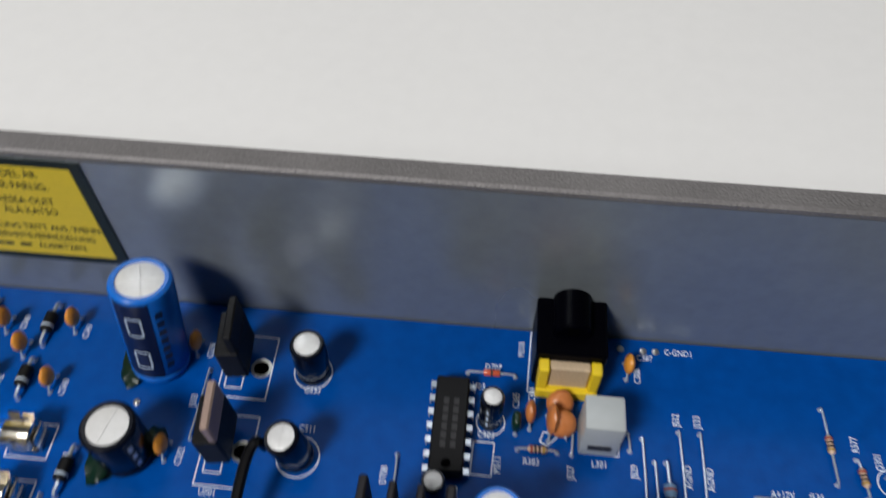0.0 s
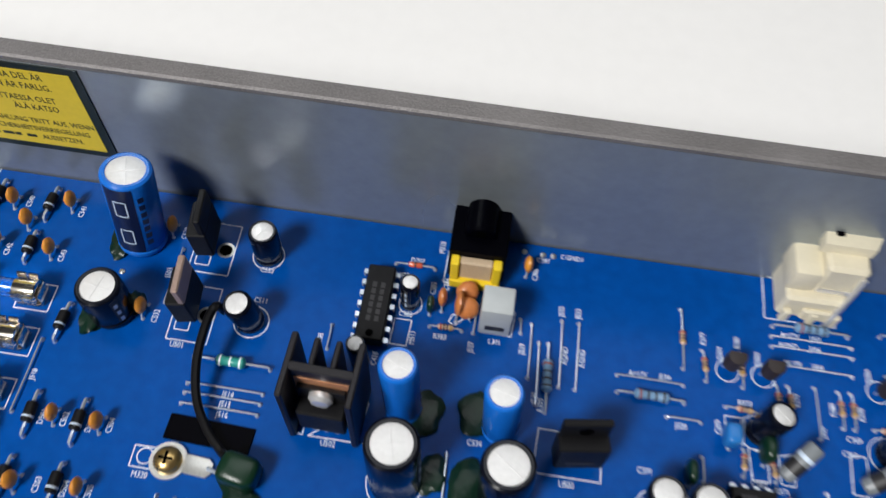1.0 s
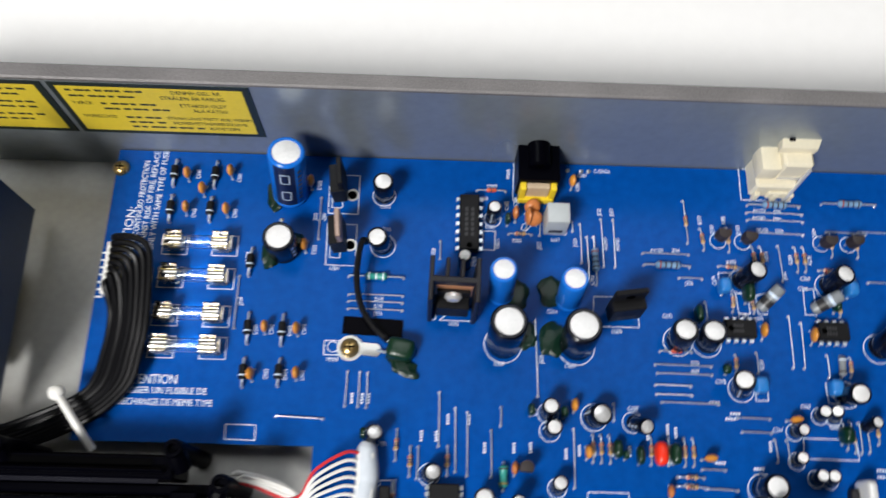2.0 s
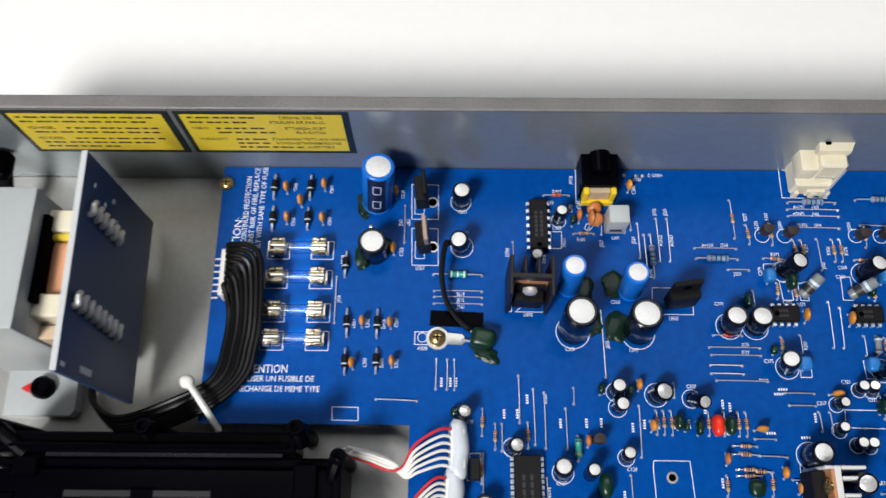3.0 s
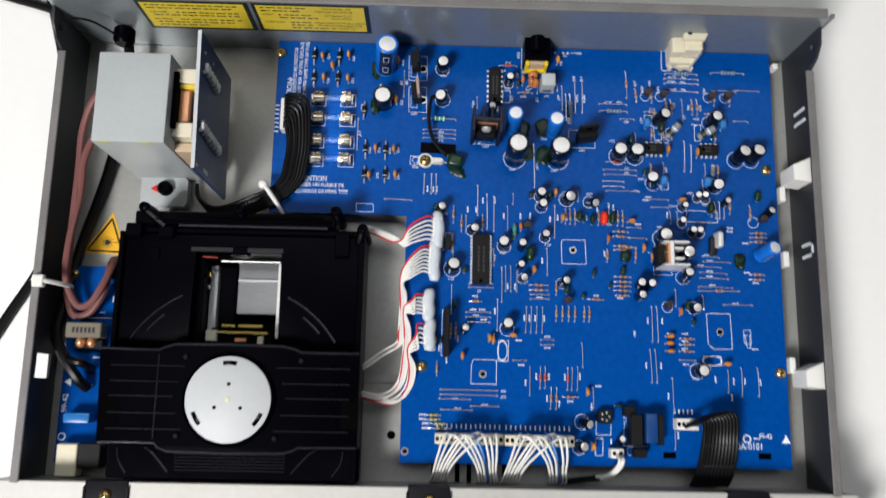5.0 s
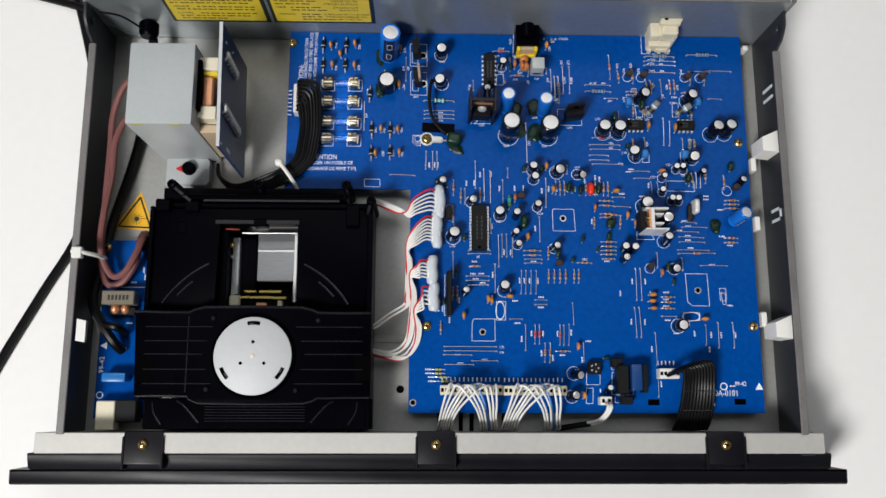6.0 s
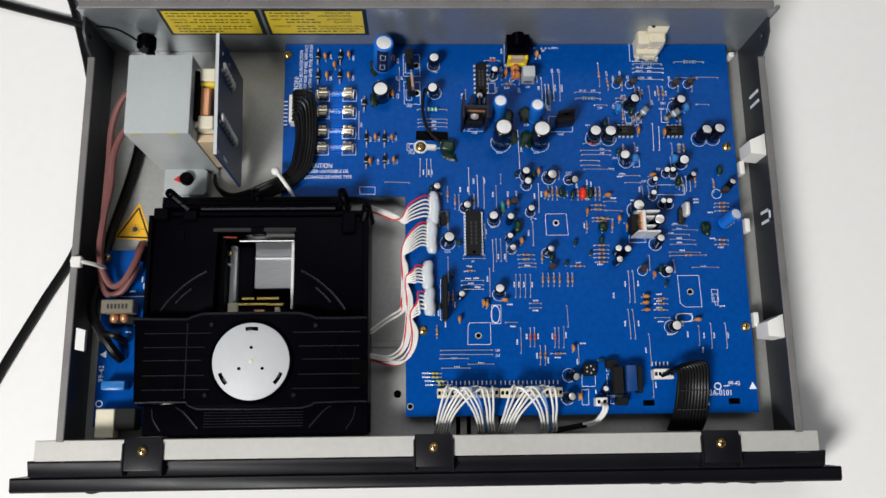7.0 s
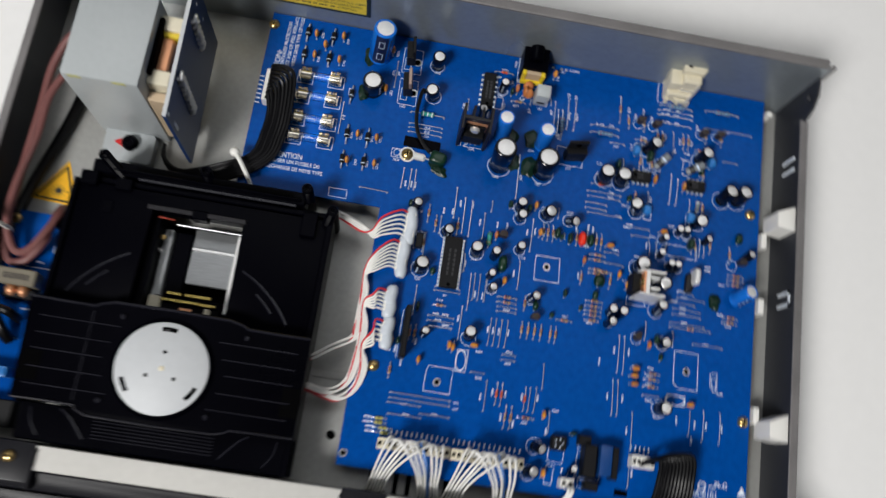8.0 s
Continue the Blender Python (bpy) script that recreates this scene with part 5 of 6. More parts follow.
# cream phono socket block
phono = part("phono_socket", bm_box(-7.5, -6.0, 0.6, 6.5, 6.6, 9.0, 0.8), "cream", board, "cream moulded phono socket block", place(56.6, 108.4))
part("left_lobe", bm_box(-8.4, -3.8, 8.6, -1.6, 6.6, 16.6, 1.6, 2), "cream", phono)
part("main_block", bm_box(-2.2, -3.4, 8.6, 7.4, 6.6, 19.4, 0.9), "cream", phono)
part("upper_wing", bm_prism([(-4.2, 0), (7.4, 0), (9.6, 4.6), (9.6, 5.6), (-3.2, 5.6)], 19.2, 22.6, 0.5), "cream", phono, m=place(0, 1.0))
part("black_strip", bm_box(-2.6, 5.4, 22.4, 9.2, 6.8, 23.3, 0.2), "black_plastic", phono, "black rubber strip")
part("black_key", bm_box(-1.6, 3.4, 22.4, 0.4, 5.6, 23.2, 0.3), "black_plastic", phono)
for s in (-5.6, 0.6, 5.6):
    part("leg", bm_box(s - 1.0, -7.4, 0, s + 1.0, -5.8, 4.6, 0.4), "cream", phono)
part("front_rib", bm_box(-2.4, -7.0, 1.4, 4.4, -5.8, 5.6, 0.5), "cream", phono)
part("contact", bm_tube([(6.6, -3.6, 17), (6.2, -4.4, 13), (4.6, -6.8, 4), (4.2, -7.2, 0.2)], 0.7, 6, 4), "steel", phono, "bent steel contact strip")
part("contact", bm_box(-1.4, -3.9, 9.6, 7.2, -3.4, 11.2, 0.2), "steel", phono)

# shielded coil and the brown discs beside it
coil = part("shielded_coil", bm_box(-3.6, -3.4, 0.3, 3.6, 3.4, 12.0, 0.6, 2), "grey_can", board, "dull square shielded coil can", place(-16.4, 89.7))
part("base_print", bm_box(-2.2, -3.48, 3, 2.2, -3.42, 5), "print_grey", coil)
ceramic(-25.5, 91.1, 90, 2.9, "brown")
for k, q in enumerate(((-22.9, 92.8), (-22.4, 88.5))):
    part("disc_capacitor", bm_blob(2.7, 1.9, 2.7, k, 0.06, 3, (0, 0, 4.0)), "brown_ceramic", board, "round brown disc capacitor", place(*q, 0, 15, -38))
    part("disc_lead", bm_tube([(0, 0, 2.4), (0.4, 0.6, 0)], 0.28, 6, 3), "tin", board, m=place(*q))

# earth lug, its film capacitor and the insulating tape
lug = part("earth_lug", bm_lathe([(4.0, 0.1), (4.0, 0.7), (2.0, 0.72)], 24), "solder", board, "tinned earth tag under a brass screw", place(-80.6, 46.8))
part("tag_arm", bm_prism([(3.2, -2.0), (8.5, -2.4), (9.5, -1.4), (9.5, 0.6), (8.5, 1.6), (3.2, 2.0)], 0.15, 0.72, 0.1), "solder", lug)
screw_head(0, 0, 0.72, 3.0, lug)
part("tag_wire", bm_tube([(8.6, -0.4, 0.9), (11, -1.2, 1.8), (13.4, -1.2, 2.6)], 0.45, 7, 4), "tin", lug)
part("film_capacitor", bm_blob(4.4, 3.4, 3.2, 4, 0.08, 3, (0, 0, 3.2), power=0.55), "green_film", board, "dark green dipped film capacitor", place(-64.8, 46.2, 0, -12))
part("glue_blob", bm_blob(4.6, 2.6, 1.2, 9, 0.6, 3, (0, 0, 0.4)), "green_glue", board, "smeared dark green glue", place(-64.1, 41.9, 0, -35))
part("tape", bm_box(-9.4, -2.8, 0.05, 9.4, 2.8, 0.5, 0.1), "black_plastic", board, "strip of black insulating tape", place(-73.9, 53.8, 0, -2.5))
part("patch_wire", bm_tube([(-76.9, 80.0, 6), (-77.7, 78.8, 10.5), (-78.7, 74.7, 10), (-79.2, 67.1, 7), (-77.6, 59.6, 4), (-74.0, 54.0, 2.2), (-70.3, 50.4, 1.6), (-68.8, 49.2, 2.2)], 1.0, 9, 8), "wire_black", board, "black sleeved patch wire")
part("bare_end", bm_tube([(-69.1, 49.3, 2.1), (-67.8, 48.0, 2.6), (-66.2, 47.1, 3.2)], 0.45, 7, 4), "tin", board)

# fuse clips and fuses
def fuse_clip():
    """A sprung cradle: a flat foot, two arms curled round the end cap and flared lips, with an end stop."""
    bm = bm_box(-2.6, -2.5, 0.15, 2.6, 2.5, 0.5)
    for side in (-1, 1):
        inner = [(side * 2.72 * math.cos(radians(a)), 3.1 + 2.72 * math.sin(radians(a))) for a in range(-58, 49, 14)]
        inner += [(side * 2.15, 5.6), (side * 2.6, 6.3)]
        outer = [(y + side * 0.32, z) for y, z in inner]
        for x0, x1 in ((-2.5, -0.25), (0.25, 2.5)):
            rows = [[bm.verts.new((x, y, z)) for y, z in line] for x in (x0, x1) for line in (inner, outer)]
            for p, q in zip(range(len(inner) - 1), range(1, len(inner))):
                for m, n in ((0, 1), (1, 3), (3, 2), (2, 0)):
                    bm.faces.new((rows[m][p], rows[m][q], rows[n][q], rows[n][p]))
    bm_box(-3.5, -2.0, 0.3, -3.1, 2.0, 4.4, 0.1, 1, bm)
    return bm_box(-3.5, -2.0, 0.15, -2.4, 2.0, 0.5, 0, 1, bm)


first = None
for k, (fx, fy) in enumerate(((-130.7, 79.3), (-130.7, 68.2), (-130.8, 55.8), (-130.7, 45.7))):
    for s in (-1, 1):
        part("fuse_clip", shared(("clip",), fuse_clip, "clip_metal"), None, board, "bright sprung fuse clip", place(fx + s * 7.4, fy, 0, 0 if s < 0 else 180))
    silk_loop((fx - 12, fy - 3.4), (fx - 4, fy - 3.4), (fx - 4, fy + 3.4), (fx - 12, fy + 3.4))
    silk_loop((fx + 4, fy - 3.4), (fx + 12, fy - 3.4), (fx + 12, fy + 3.4), (fx + 4, fy + 3.4))
    if first is None:
        first = thing("glass_fuse", "clear glass cartridge fuse with metal end caps in sprung clips", "fuse", "fuses in a row", at=(fx, fy, 3.1))

        def lying(prof, n=20):
            bm = bm_lathe(prof, n)
            bmesh.ops.rotate(bm, verts=bm.verts, cent=(0, 0, 0), matrix=Matrix.Rotation(radians(90), 3, "Y"))
            return bm
        tube = part("glass_tube", lying([(2.3, -9.2), (2.3, 9.2), (1.9, 9.2), (1.9, -9.2), (2.3, -9.2)]), "glass", first, "clear glass tube")
        tube.visible_shadow = False
        for s in (-1, 1):
            part("end_cap", lying([(2.55, s * 4.7), (2.6, s * 5), (2.6, s * 9.8), (2.3, s * 10), (0, s * 10)]), "clip_metal", first)
        part("fuse_wire", lying([(0.14, -9), (0.14, 9)], 6), "tin", first)
    else:
        copy_thing(first, place(fx, fy, 3.1))

for q in ((-11.1, 110.0), (-6.5, 109.8), (-4.0, 109.9), (-105.4, 88.9)):
    part("solder_pad", shared(("pad",), lambda: bm_lathe([(0.8, 0.01), (0.7, 0.25), (0.3, 0.45), (0, 0.5)], 12), "solder"), None, board, m=place(*q))
part("print_triangle", bm_prism([(-2.2, -1.8), (2.2, -1.8), (0, 2.2)], 0.02, 0.06), "silk", board, m=place(104.3, -94.2))
part("print_ring", bm_lathe([(1.5, 0.02), (2.1, 0.02), (2.1, 0.06), (1.5, 0.06), (1.5, 0.02)], 20), "silk", board, m=place(84.5, -94.2))
board_marks(89.4, -94.0, 0)

# crystals, upright module, small boxes, headers
part("crystal", bm_blob(2.0, 5.0, 1.8, 2, 0, 3, (0, 0, 1.9), power=0.45), "sink_black", board, "dark flat crystal can", place(70.5, 3.7, 0, -2))
part("crystal", bm_blob(1.5, 4.2, 4.2, 2, 0, 3, (0, 0, 4.4), power=0.4), "sink_silver", board, "bright metal crystal can", place(72.3, 6.7, 0, -2, 0, 4))
for q, rz in (((-39.0, -52.6), 90), ((68.4, -55.6), 0)):
    silk = part("crystal_outline", bm_lathe([(4.6, 0.02), (5.2, 0.02), (5.2, 0.06), (4.6, 0.06), (4.6, 0.02)], 28), "silk", board, m=place(*q, 0, rz) @ Matrix.Diagonal((1, 0.5, 1, 1)))
part("hybrid_module", bm_box(-1.3, -12.4, 1.0, 1.3, 12.4, 13, 0.4), "epoxy", board, "upright black hybrid module", place(-68.1, -44.3, 0, 0, 0, 2))
for (ax, ay), (bx, by) in (((48.9, 63.4), (53.6, 68.5)), ((66.0, 63.4), (72.6, 66.7))):
    m, length = turn_between(ax, ay, bx, by, 5.0, 0)
    styrol = part("styrol_capacitor", bm_lathe([(1.3, -1.2), (1.9, -0.6), (2.0, 0.4), (2.0, length - 0.6), (1.6, length)], 18), "grey_film", board, "silvery translucent styrol capacitor", Matrix.Translation((0, 0, 0.0026)) @ m)
    part("foil_ring", bm_lathe([(2.02, length * 0.55), (2.05, length * 0.56), (2.05, length * 0.66), (2.02, length * 0.67)], 18), "light_print", styrol)
    part("dark_core", bm_lathe([(2.04, length * 0.12), (2.04, length * 0.42)], 18), "print_grey", styrol)
black_box = part("relay", bm_box(-3.0, -7.6, 0.3, 3.0, 7.6, 9, 0.5), "epoxy", board, "black boxed part", place(26.8, -90.6))
part("blue_box", bm_box(-2.9, -7.0, 0.3, 2.9, 7.0, 10, 0.7, 2), "shaded_blue_box", board, "blue boxed film capacitor with its shadow in the colour", place(34.0, -89.6))
part("dark_box", bm_box(-1.3, -7.5, 0.3, 1.3, 7.5, 9, 0.4), "epoxy", board, m=place(38.8, -90.2))
part("small_box", bm_box(-3, -2.4, 0.3, 3, 2.4, 6, 0.4), "epoxy", board, m=place(24.3, -81.5))
part("small_box", bm_box(-3.3, -2.2, 0.3, 3.3, 2.2, 6, 0.4), "epoxy", board, m=place(29.0, -101.9))
socket = part("pin_socket", bm_box(-3.6, -3.4, 0.2, 3.6, 3.4, 4.5, 0.4), "epoxy", board, "small black socket with bright pins", place(12.2, -84.5))
for k in range(5):
    part("pin", shared(("spin",), lambda: bm_blob(0.6, 0.6, 0.4, 1, 0, 1), "tin"), None, socket, m=place(2 * math.cos(k * 1.256), 2 * math.sin(k * 1.256), 4.7))
part("small_header", bm_box(-1.6, -3.6, 0.1, 1.6, 3.6, 5, 0.3), "epoxy", board, m=place(-67.8, 2.3))


def header(x, y, rz, length, depth, h, pins, mat="cream"):
    ob = part("header", bm_box(-length / 2, -depth / 2, 0, length / 2, depth / 2, h, 0.35), mat, board, "pale nylon wire header", place(x, y, 0, rz))
    for k in range(pins):
        part("pin_well", shared(("well", h), lambda: bm_box(-0.8, -1.0, h - 0.05, 0.8, 1.0, h + 0.06), "hole"), None, ob, m=place(-length / 2 + length * (k + 0.5) / pins, 0))
        part("pin_row_mark", shared(("pinmark",), lambda: bm_box(-0.32, -1.1, 0.02, 0.32, 1.1, 0.06), "silk"), None, ob, m=place(-length / 2 + length * (k + 0.5) / pins, depth / 2 + 3.2))
    return ob


header(-55.8, -96.5, 0, 33.6, 5.2, 8, 14)
header(-21.1, -96.7, 0, 34.2, 5.2, 8, 14)
header(52.7, -87.4, 0, 11, 5.6, 7, 5, "white_nylon")
header(17.4, -102.1, 0, 6.4, 4.6, 7, 2, "white_nylon")
header(-154.5, 68.4, 90, 17, 5.4, 8, 7, "white_nylon")

# the printed outlines as one thin layer
bm = bmesh.new()
for (ax, ay), (bx, by) in SILK:
    d = Vector((bx - ax, by - ay))
    if d.length < 1e-3:
        continue
    n = Vector((-d.y, d.x)).normalized() * 0.12
    v = [bm.verts.new((x + s * n.x, y + s * n.y, z)) for z in (0.015, 0.05) for x, y, s in ((ax, ay, 1), (bx, by, 1), (bx, by, -1), (ax, ay, -1))]
    bm.faces.new(v[4:])
    for i in range(4):
        bm.faces.new((v[i], v[(i + 1) % 4], v[4 + (i + 1) % 4], v[4 + i]))
tagged(part("silkscreen", bm, "silk", board, "white printed outlines", smooth=0), kind="stuff")


# ---- disc drive ----
drive = thing("disc_drive", "black moulded disc drive with a round white clamp disc", "disc drive", at=(-169.8, -49.4, -10.6))
drive.scale = (0.972, 0.975, 1.0)


def at_drive(x, y, z=0.0, rz=0.0, rx=0.0, ry=0.0):
    return place(x + 171, y + 50, z + 10.6, rz, rx, ry)


I = at_drive(0, 0)
part("loading_deck", bm_prism([(-233, -57), (-195, -57), (-195, -7), (-150.5, -7), (-150.5, -57), (-112, -57), (-112, 1), (-233, 1)], 9, 18, 0.6), "black_plastic", drive, "black loading deck round an open window", I)
for x0, x1, y0, y1 in ((-233, -230.5, -104, 2), (-112, -109, -119, 2), (-233, -112, -1.5, 1.2)):
    part("deck_wall", bm_box(x0, y0, -9, x1, y1, 17.6 if y0 > -100 else 20, 0.4), "black_plastic", drive, m=I)
for x0, y0, x1, y1, z in ((-226, 6, -124, 12.6, 20), (-224, 2, -112, 5, 17), (-216, 7.5, -126, 9, 22)):
    part("rear_rail", bm_box(x0, y0, 4, x1, y1, z, 0.6), "black_plastic", drive, m=I)
part("rail_groove", bm_box(-205, 9.2, 20.0, -130, 11.4, 20.3), "hole", drive, m=I)
part("rail_lip", bm_box(-204, 4.8, 19, -128, 6.2, 19.8, 0.2), "lit_plastic_edge", drive, m=I)
for k, (x, y, ux, uy) in enumerate(((-221, 14, 10, -8), (-173, 14, 2, -4), (-124, 14, 2, -5), (-110, 5, -2, -6))):
    part("post_arm", bm_tube([(x, y, 21), (x + ux * 0.6, y + uy * 0.6, 19.5), (x + ux, y + uy, 18)], 2.6, 10, 3), "black_plastic", drive, m=I)
    post = part("post", bm_lathe([(2.7, -9), (2.7, 23), (2.4, 23.6), (1.5, 23.6), (1.4, 22), (0, 22)], 18), "black_plastic", drive, m=at_drive(x, y))
for x0, y0, x1, y1, z in ((-124, -9, -116.5, 3, 21), (-230, -1, -222, 6, 21), (-214, -1, -206, 5, 20), (-218, -13, -212.5, -6, 18.4), (-176, -9, -168, -4.6, 18.9)):
    part("deck_block", bm_box(x0, y0, 12, x1, y1, z, 0.5), "black_plastic", drive, m=I)
part("window_edge", bm_box(-197, -7.6, 17.9, -150, -5.2, 18.8, 0.3), "sink_black", drive, "dark grey moulded window edge", I)
for s in (-1, 1):
    for r, a0, a1 in ((60, 32, 64), (56, 40, 54)):
        pts = [(-173 + s * r * math.cos(radians(a)), -84 + r * math.sin(radians(a)), 18.0) for a in range(a0, a1 + 1, 4)]
        part("deck_groove", bm_tube(pts, 0.7, 6, 3), "lit_plastic_edge", drive, m=I)

# the tray window: sled, guide rods and pickup below
# floor coloured black for the shade deep in the window
part("sled_floor", bm_box(-195, -57, -9.6, -150.4, -7, -8.6, 0.2), "hole", drive, m=I)
part("sled_block", bm_box(-185.5, -44, -8.6, -177, -12, 0.6, 0.6), "black_plastic", drive, m=I)
part("disc_table_plate", bm_box(-177, -37, -2.5, -153, -9, -1.2, 0.4), "sled_metal", drive, "brushed metal plate", I)
part("plate_rib", bm_box(-176.6, -20, -1.3, -153, -18.6, 0.3, 0.2), "steel", drive, m=I)
part("guide_rail", bm_box(-190.5, -50, -6, -186.5, -12, 2.5, 0.4), "white_disc", drive, "pale guide rail", I)
part("guide_rail", bm_box(-154.6, -50, -6, -152.8, -9, 6.0, 0.3), "sink_silver", drive, "bright guide rail", I)
part("guide_rod", bm_tube([(-184, -10.5, 8), (-153, -10.5, 8)], 0.7, 10, 2), "sled_metal", drive, m=I)
part("dark_cheek", bm_box(-195, -57, -8, -191, -7.5, 12, 0.4), "black_plastic", drive, m=I)
pickup = part("laser_pickup", bm_box(-188, -55, -4, -156, -45, 5, 0.6), "black_plastic", drive, "laser pickup with gilt spring frame", I)
for x0, x1, y0, z in ((-182, -175, -44.6, 7.0), (-173.5, -161, -44.6, 7.0), (-184, -166, -48, 7.6), (-166, -158, -48.2, 7.6)):
    part("gilt_spring", bm_box(x0, y0, z - 2, x1, y0 + 1.5, z, 0.2), "brass_lens", pickup)
part("pickup_wing", bm_box(-190, -52, 3, -184, -46, 7.4, 0.6), "cream", pickup)
part("pickup_wing", bm_box(-163, -55, 3, -160, -49, 8.0, 0.4), "cream", pickup)
part("pickup_coil", bm_box(-175, -52, 4.5, -169, -50, 6.4, 0.3), "copper", pickup)
part("red_lead", bm_tube([(-193, -9, 12), (-189, -9.4, 13), (-185, -9.2, 11.5)], 0.5, 8, 4), "band_red", drive, m=I)
screw_head(0, 0, 0, 1.5, drive, "brass", at_drive(-189.6, -17.5, 7))
screw_head(0, 0, 0, 1.1, drive, "steel", at_drive(-190.0, -24, 6))

# bridge with the clamp disc
outline = [(-233, -102), (-205, -102), (-199, -106), (-144, -106), (-137, -103.5), (-108.5, -103), (-108.5, -57.5), (-137, -57.5), (-146, -54.6), (-198, -54.6), (-206, -57.5), (-235, -57)]
bridge = part("clamp_bridge", bm_prism(outline, 12, 26, 0.7), "black_plastic", drive, "black ribbed clamp bridge", I)
edge = [(-235, -57.4, 26.3), (-206, -57.9, 26.3), (-198, -55.1, 26.3), (-146, -55.1, 26.3), (-137, -57.9, 26.3), (-109, -57.9, 26.3)]
part("bridge_lip", bm_tube(edge, 0.8, 8, 2), "lit_plastic_edge", bridge)
edge = [(-232, -102, 26.2), (-205, -102, 26.2), (-199, -105.6, 26.2), (-144, -105.6, 26.2), (-137, -103, 26.2), (-109, -102.6, 26.2)]
part("bridge_lip", bm_tube(edge, 0.6, 8, 2), "lit_plastic_edge", bridge)
part("disc_well", bm_lathe([(21.6, 25.9), (22.6, 26.5), (22.2, 26.9), (21.4, 26.3)], 48), "black_plastic", bridge, m=place(-171, -81))
for k, y in enumerate((-65.5, -73, -80, -88, -95.5)):
    for s in (-1, 1):
        x0 = 25 - 3 * (abs(y + 81) > 12) + 2 * (k == 2)
        part("rib", shared(("rib", k), lambda: bm_box(x0, -0.35, 25.9, 58, 0.35, 26.5, 0.15), "lit_plastic_edge"), None, bridge, m=place(-171, y) if s > 0 else place(-171, y, 0, 180))
# black patches paint the shade of two recesses
for x0 in (-232, -117):
    part("pocket", bm_box(x0, -94, 25.6, x0 + 8.5, -81, 26.15), "hole", bridge, "recess with its shade painted black")
part("seam", bm_box(-206.4, -100, 25.9, -205.8, -60, 26.35), "lit_plastic_edge", bridge)
for q in ((-195, -98.5), (-148, -99), (-193, -61), (-137, -62)):
    part("pin_boss", bm_lathe([(1.4, 25.8), (1.3, 27.2), (0.8, 27.6), (0, 27.6)], 12), "lit_plastic_edge", bridge, m=place(*q))
clamp = part("clamp_disc", bm_lathe([(0, 26.2), (20.2, 26.2), (20.6, 26.8), (20.6, 28.2), (20.0, 28.6), (0, 28.6)], 64), "white_disc", drive, "round white clamp disc with three slots", at_drive(-171, -81))
for a in (90, 212, 328):
    part("slot", bm_prism([(16.4 * math.cos(radians(q)), 16.4 * math.sin(radians(q))) for q in range(-11, 12, 2)] + [(18.4 * math.cos(radians(q)), 18.4 * math.sin(radians(q))) for q in range(11, -12, -2)], 28.58, 28.72), "hole", clamp, m=place(0, 0, 0, a))
    part("slot_tongue", bm_prism([(16.4 * math.cos(radians(q)), 16.4 * math.sin(radians(q))) for q in range(0, 10, 2)] + [(17.4 * math.cos(radians(q)), 17.4 * math.sin(radians(q))) for q in range(8, -2, -2)], 28.6, 28.8), "print_grey", clamp, m=place(0, 0, 0, a))
    part("small_hole", bm_lathe([(0.9, 28.58), (0.9, 28.7), (0, 28.7)], 14), "hole", clamp, m=place(7.3 * math.cos(radians(a)), 7.3 * math.sin(radians(a))))
part("hub", bm_lathe([(1.3, 28.5), (1.1, 28.9), (0, 29.1)], 14), "cream", clamp)

# front of the tray below the bridge
part("tray_front", bm_box(-231, -119.5, 4, -108, -103, 16, 0.6), "black_plastic", drive, "black tray front with fine ridges", I)
for k in range(6):
    part("tray_ridge", shared(("ridge",), lambda: bm_box(-27, -0.3, 15.8, 27, 0.3, 16.5, 0.1), "lit_plastic_edge"), None, drive, m=at_drive(-171, -107.5 - k * 1.5))
for s in (-1, 1):
    part("tray_brace", bm_tube([(-171 + s * 30, -116, 16.2), (-171 + s * 38, -107, 16.4), (-171 + s * 42, -104.5, 16.4)], 0.7, 6, 3), "lit_plastic_edge", drive, m=I)
    part("tray_brace", bm_tube([(-171 + s * 50, -117, 16.2), (-171 + s * 54, -111, 16.2), (-171 + s * 55, -105, 16.2)], 0.6, 6, 3), "lit_plastic_edge", drive, m=I)

# ---- transformer ----
trafo = thing("transformer", "grey painted mains transformer with copper winding and upright blue board", "transformer", at=(-217, 57.6, -10.6))
trafo.scale = (0.96, 0.945, 1.0)


def at_trafo(x, y, z=0.0, rz=0.0, rx=0.0, ry=0.0):
    return place(x + 221, y - 60, z + 10.6, rz, rx, ry)


T = at_trafo(0, 0)
can = part("can", bm_box(-238.5, 36.5, -10.4, -203.5, 83, 56, 1.3, 2), "grey_can", trafo, "grey painted steel can", T)
for q in ((-232, 36.4, 55), (-212, 36.4, 55.2)):
    part("paint_daub", bm_blob(3.8, 0.4, 0.6, 2, 0.4, 2), "olive_daub", can, "yellow paint daub", place(*q))
part("mount_flange", bm_box(-246, 40, -10.4, -198, 80, -9.2, 0.3), "zinc", trafo, m=T)
winding = bm_box(-204, 50.5, 2, -196, 69.5, 44, 2.5, 3)
part("winding", winding, "copper", trafo, "bare copper foil winding", T)
part("winding_tape", bm_box(-204, 69, 2, -193.5, 71.5, 45.5, 0.6), "yellow_paper", trafo, "yellow winding tape", T)
# black sheet added for the shade between can and winding
part("dark_gap", bm_box(-203.8, 47, -8, -201.5, 76, 50), "hole", trafo, m=T)
